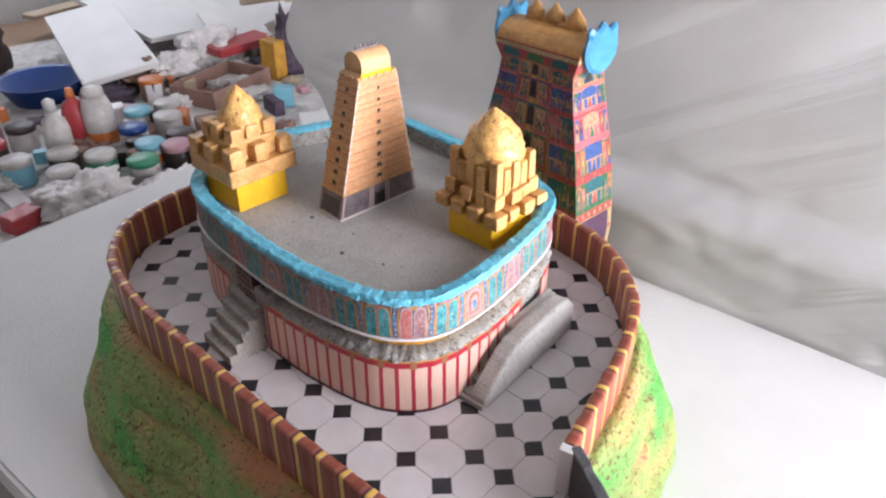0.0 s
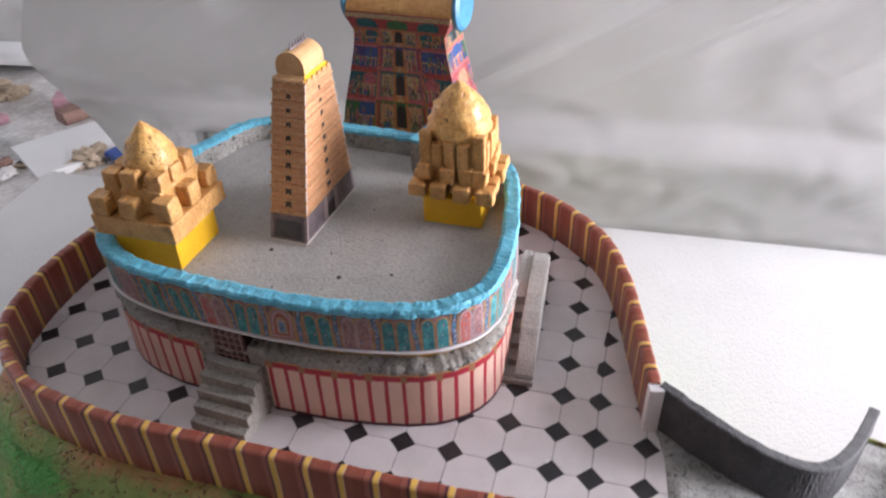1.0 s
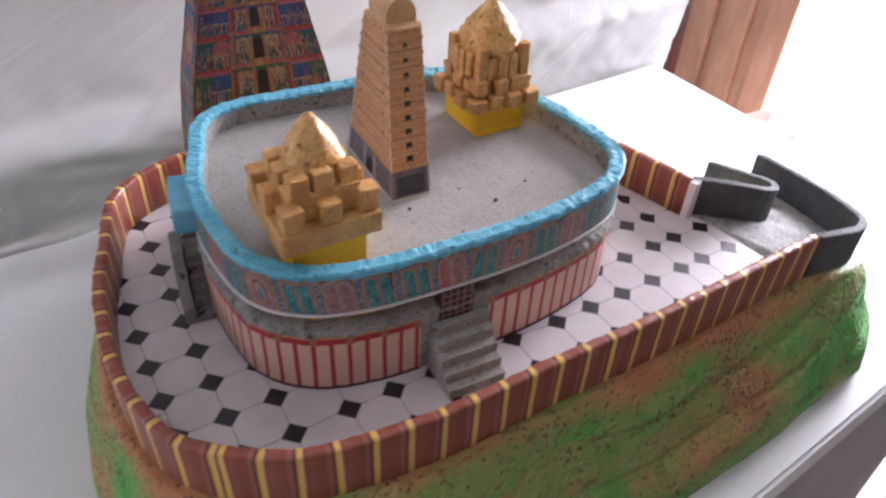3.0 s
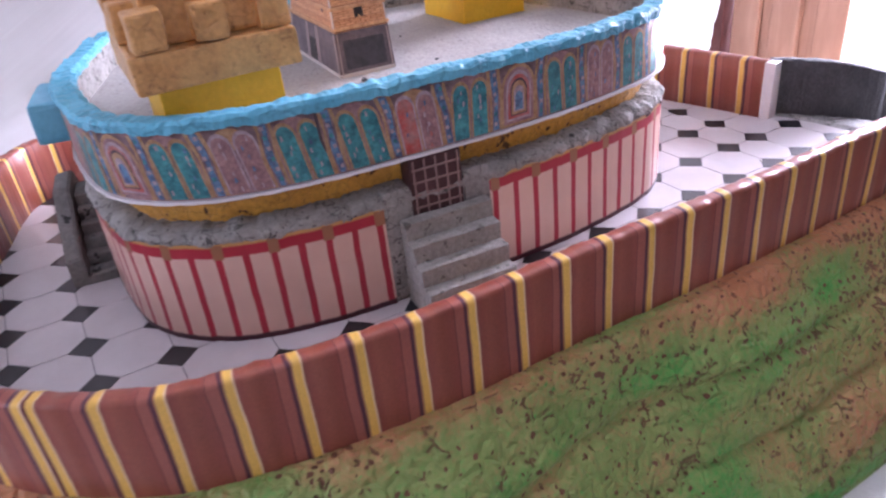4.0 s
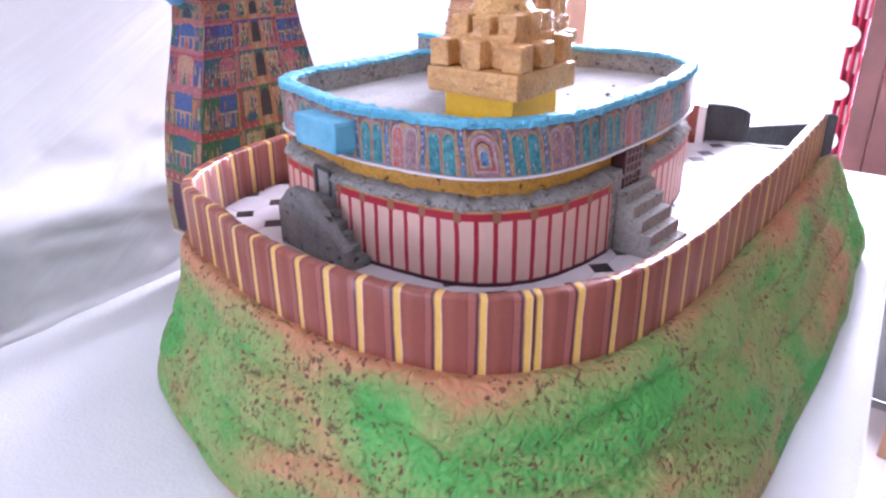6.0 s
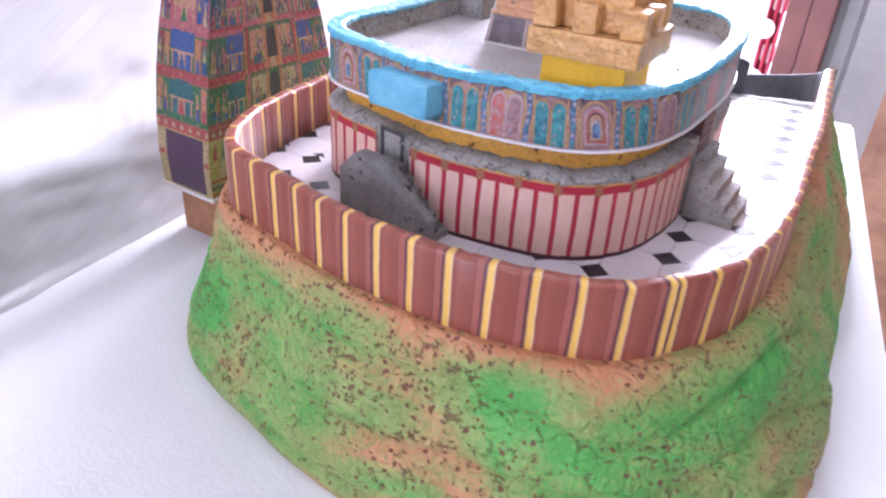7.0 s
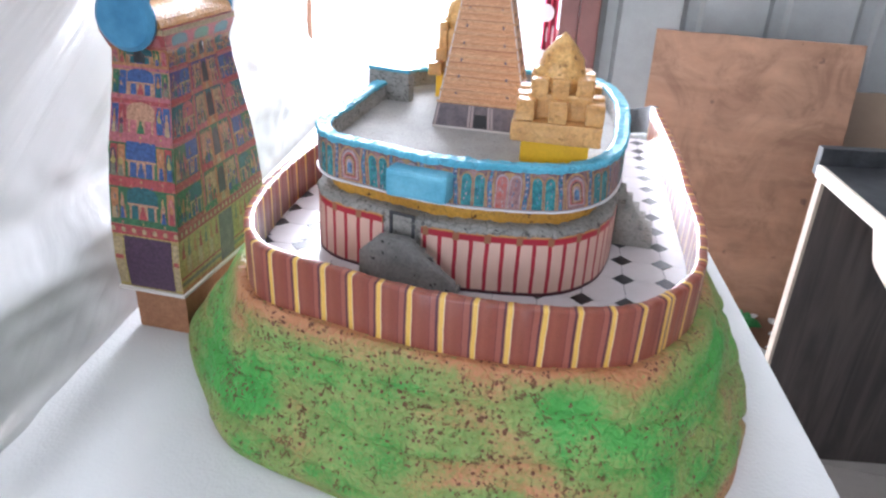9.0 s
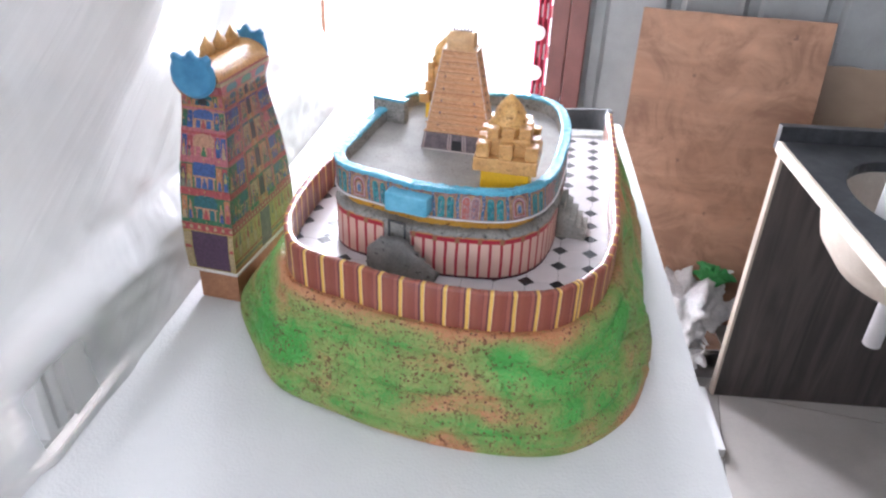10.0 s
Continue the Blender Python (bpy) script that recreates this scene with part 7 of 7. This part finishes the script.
rnd = random.Random(12)
for i in range(44):
    x, y = rnd.uniform(-0.25, 1.15), rnd.uniform(1.12, 2.6)
    s = rnd.uniform(0.025, 0.055)
    mat, lab = rnd.choice(((BAG_WHITE, "crumpled white wrapper among the clutter"), (BAG_WHITE, "creased white plastic scrap among the clutter"), (MILKY, "milky plastic scrap among the clutter"), (CARDBOARD, "torn tan cardboard scrap among the clutter"), (CARTON, "crumpled brown paper among the clutter")))
    crumple("wrapper", lab, "scrap", (x, y, CZ + 0.003), (s * rnd.uniform(0.8, 1.6), s, s * 0.55), mat, 20 + i)
for i in range(30):
    x, y = rnd.uniform(0.05, 1.05), rnd.uniform(1.30, 2.25)
    mat, lab = rnd.choice(((CARTON, "small brown carton among the clutter"), (DARK, "small dark box among the clutter"), (CARDBOARD, "small tan box among the clutter"), (PINKISH, "dusty pink packet among the clutter"),
                           (AQUA, "aqua packet among the clutter"), (ORANGE, "orange packet among the clutter"), (LEAD, "dark purple packet among the clutter"), (PAPER_WHITE, "white paper packet among the clutter")))
    w, d, h = rnd.uniform(0.015, 0.045), rnd.uniform(0.015, 0.035), rnd.uniform(0.02, 0.07)
    o = box_part("packet", (-w, -d, 0), (w, d, h), mat, None, 0.004, "", None, 1, 0.003)
    o.matrix_basis = Matrix.Translation((x, y, CZ + 0.003)) @ Matrix.Rotation(rnd.uniform(0, 3), 4, "Z")
    tagged(o, lab, "packet")
for i in range(14):
    x, y = rnd.uniform(-0.15, 1.0), rnd.uniform(1.2, 2.3)
    o = box_part("scrap_board", (-0.05, -0.035, 0), (0.05, 0.035, 0.012), rnd.choice((WHITE_FOAM, CARDBOARD, PAPER_WHITE, WHITE_FOAM)), None, 0.002)
    o.matrix_basis = Matrix.Translation((x, y, CZ + 0.004)) @ Matrix.Rotation(rnd.uniform(0, 3), 4, "Z") @ Matrix.Diagonal((rnd.uniform(0.6, 1.5), rnd.uniform(0.6, 1.4), 1, 1))
    tagged(o, "small pale board offcut lying among the clutter", "offcut")
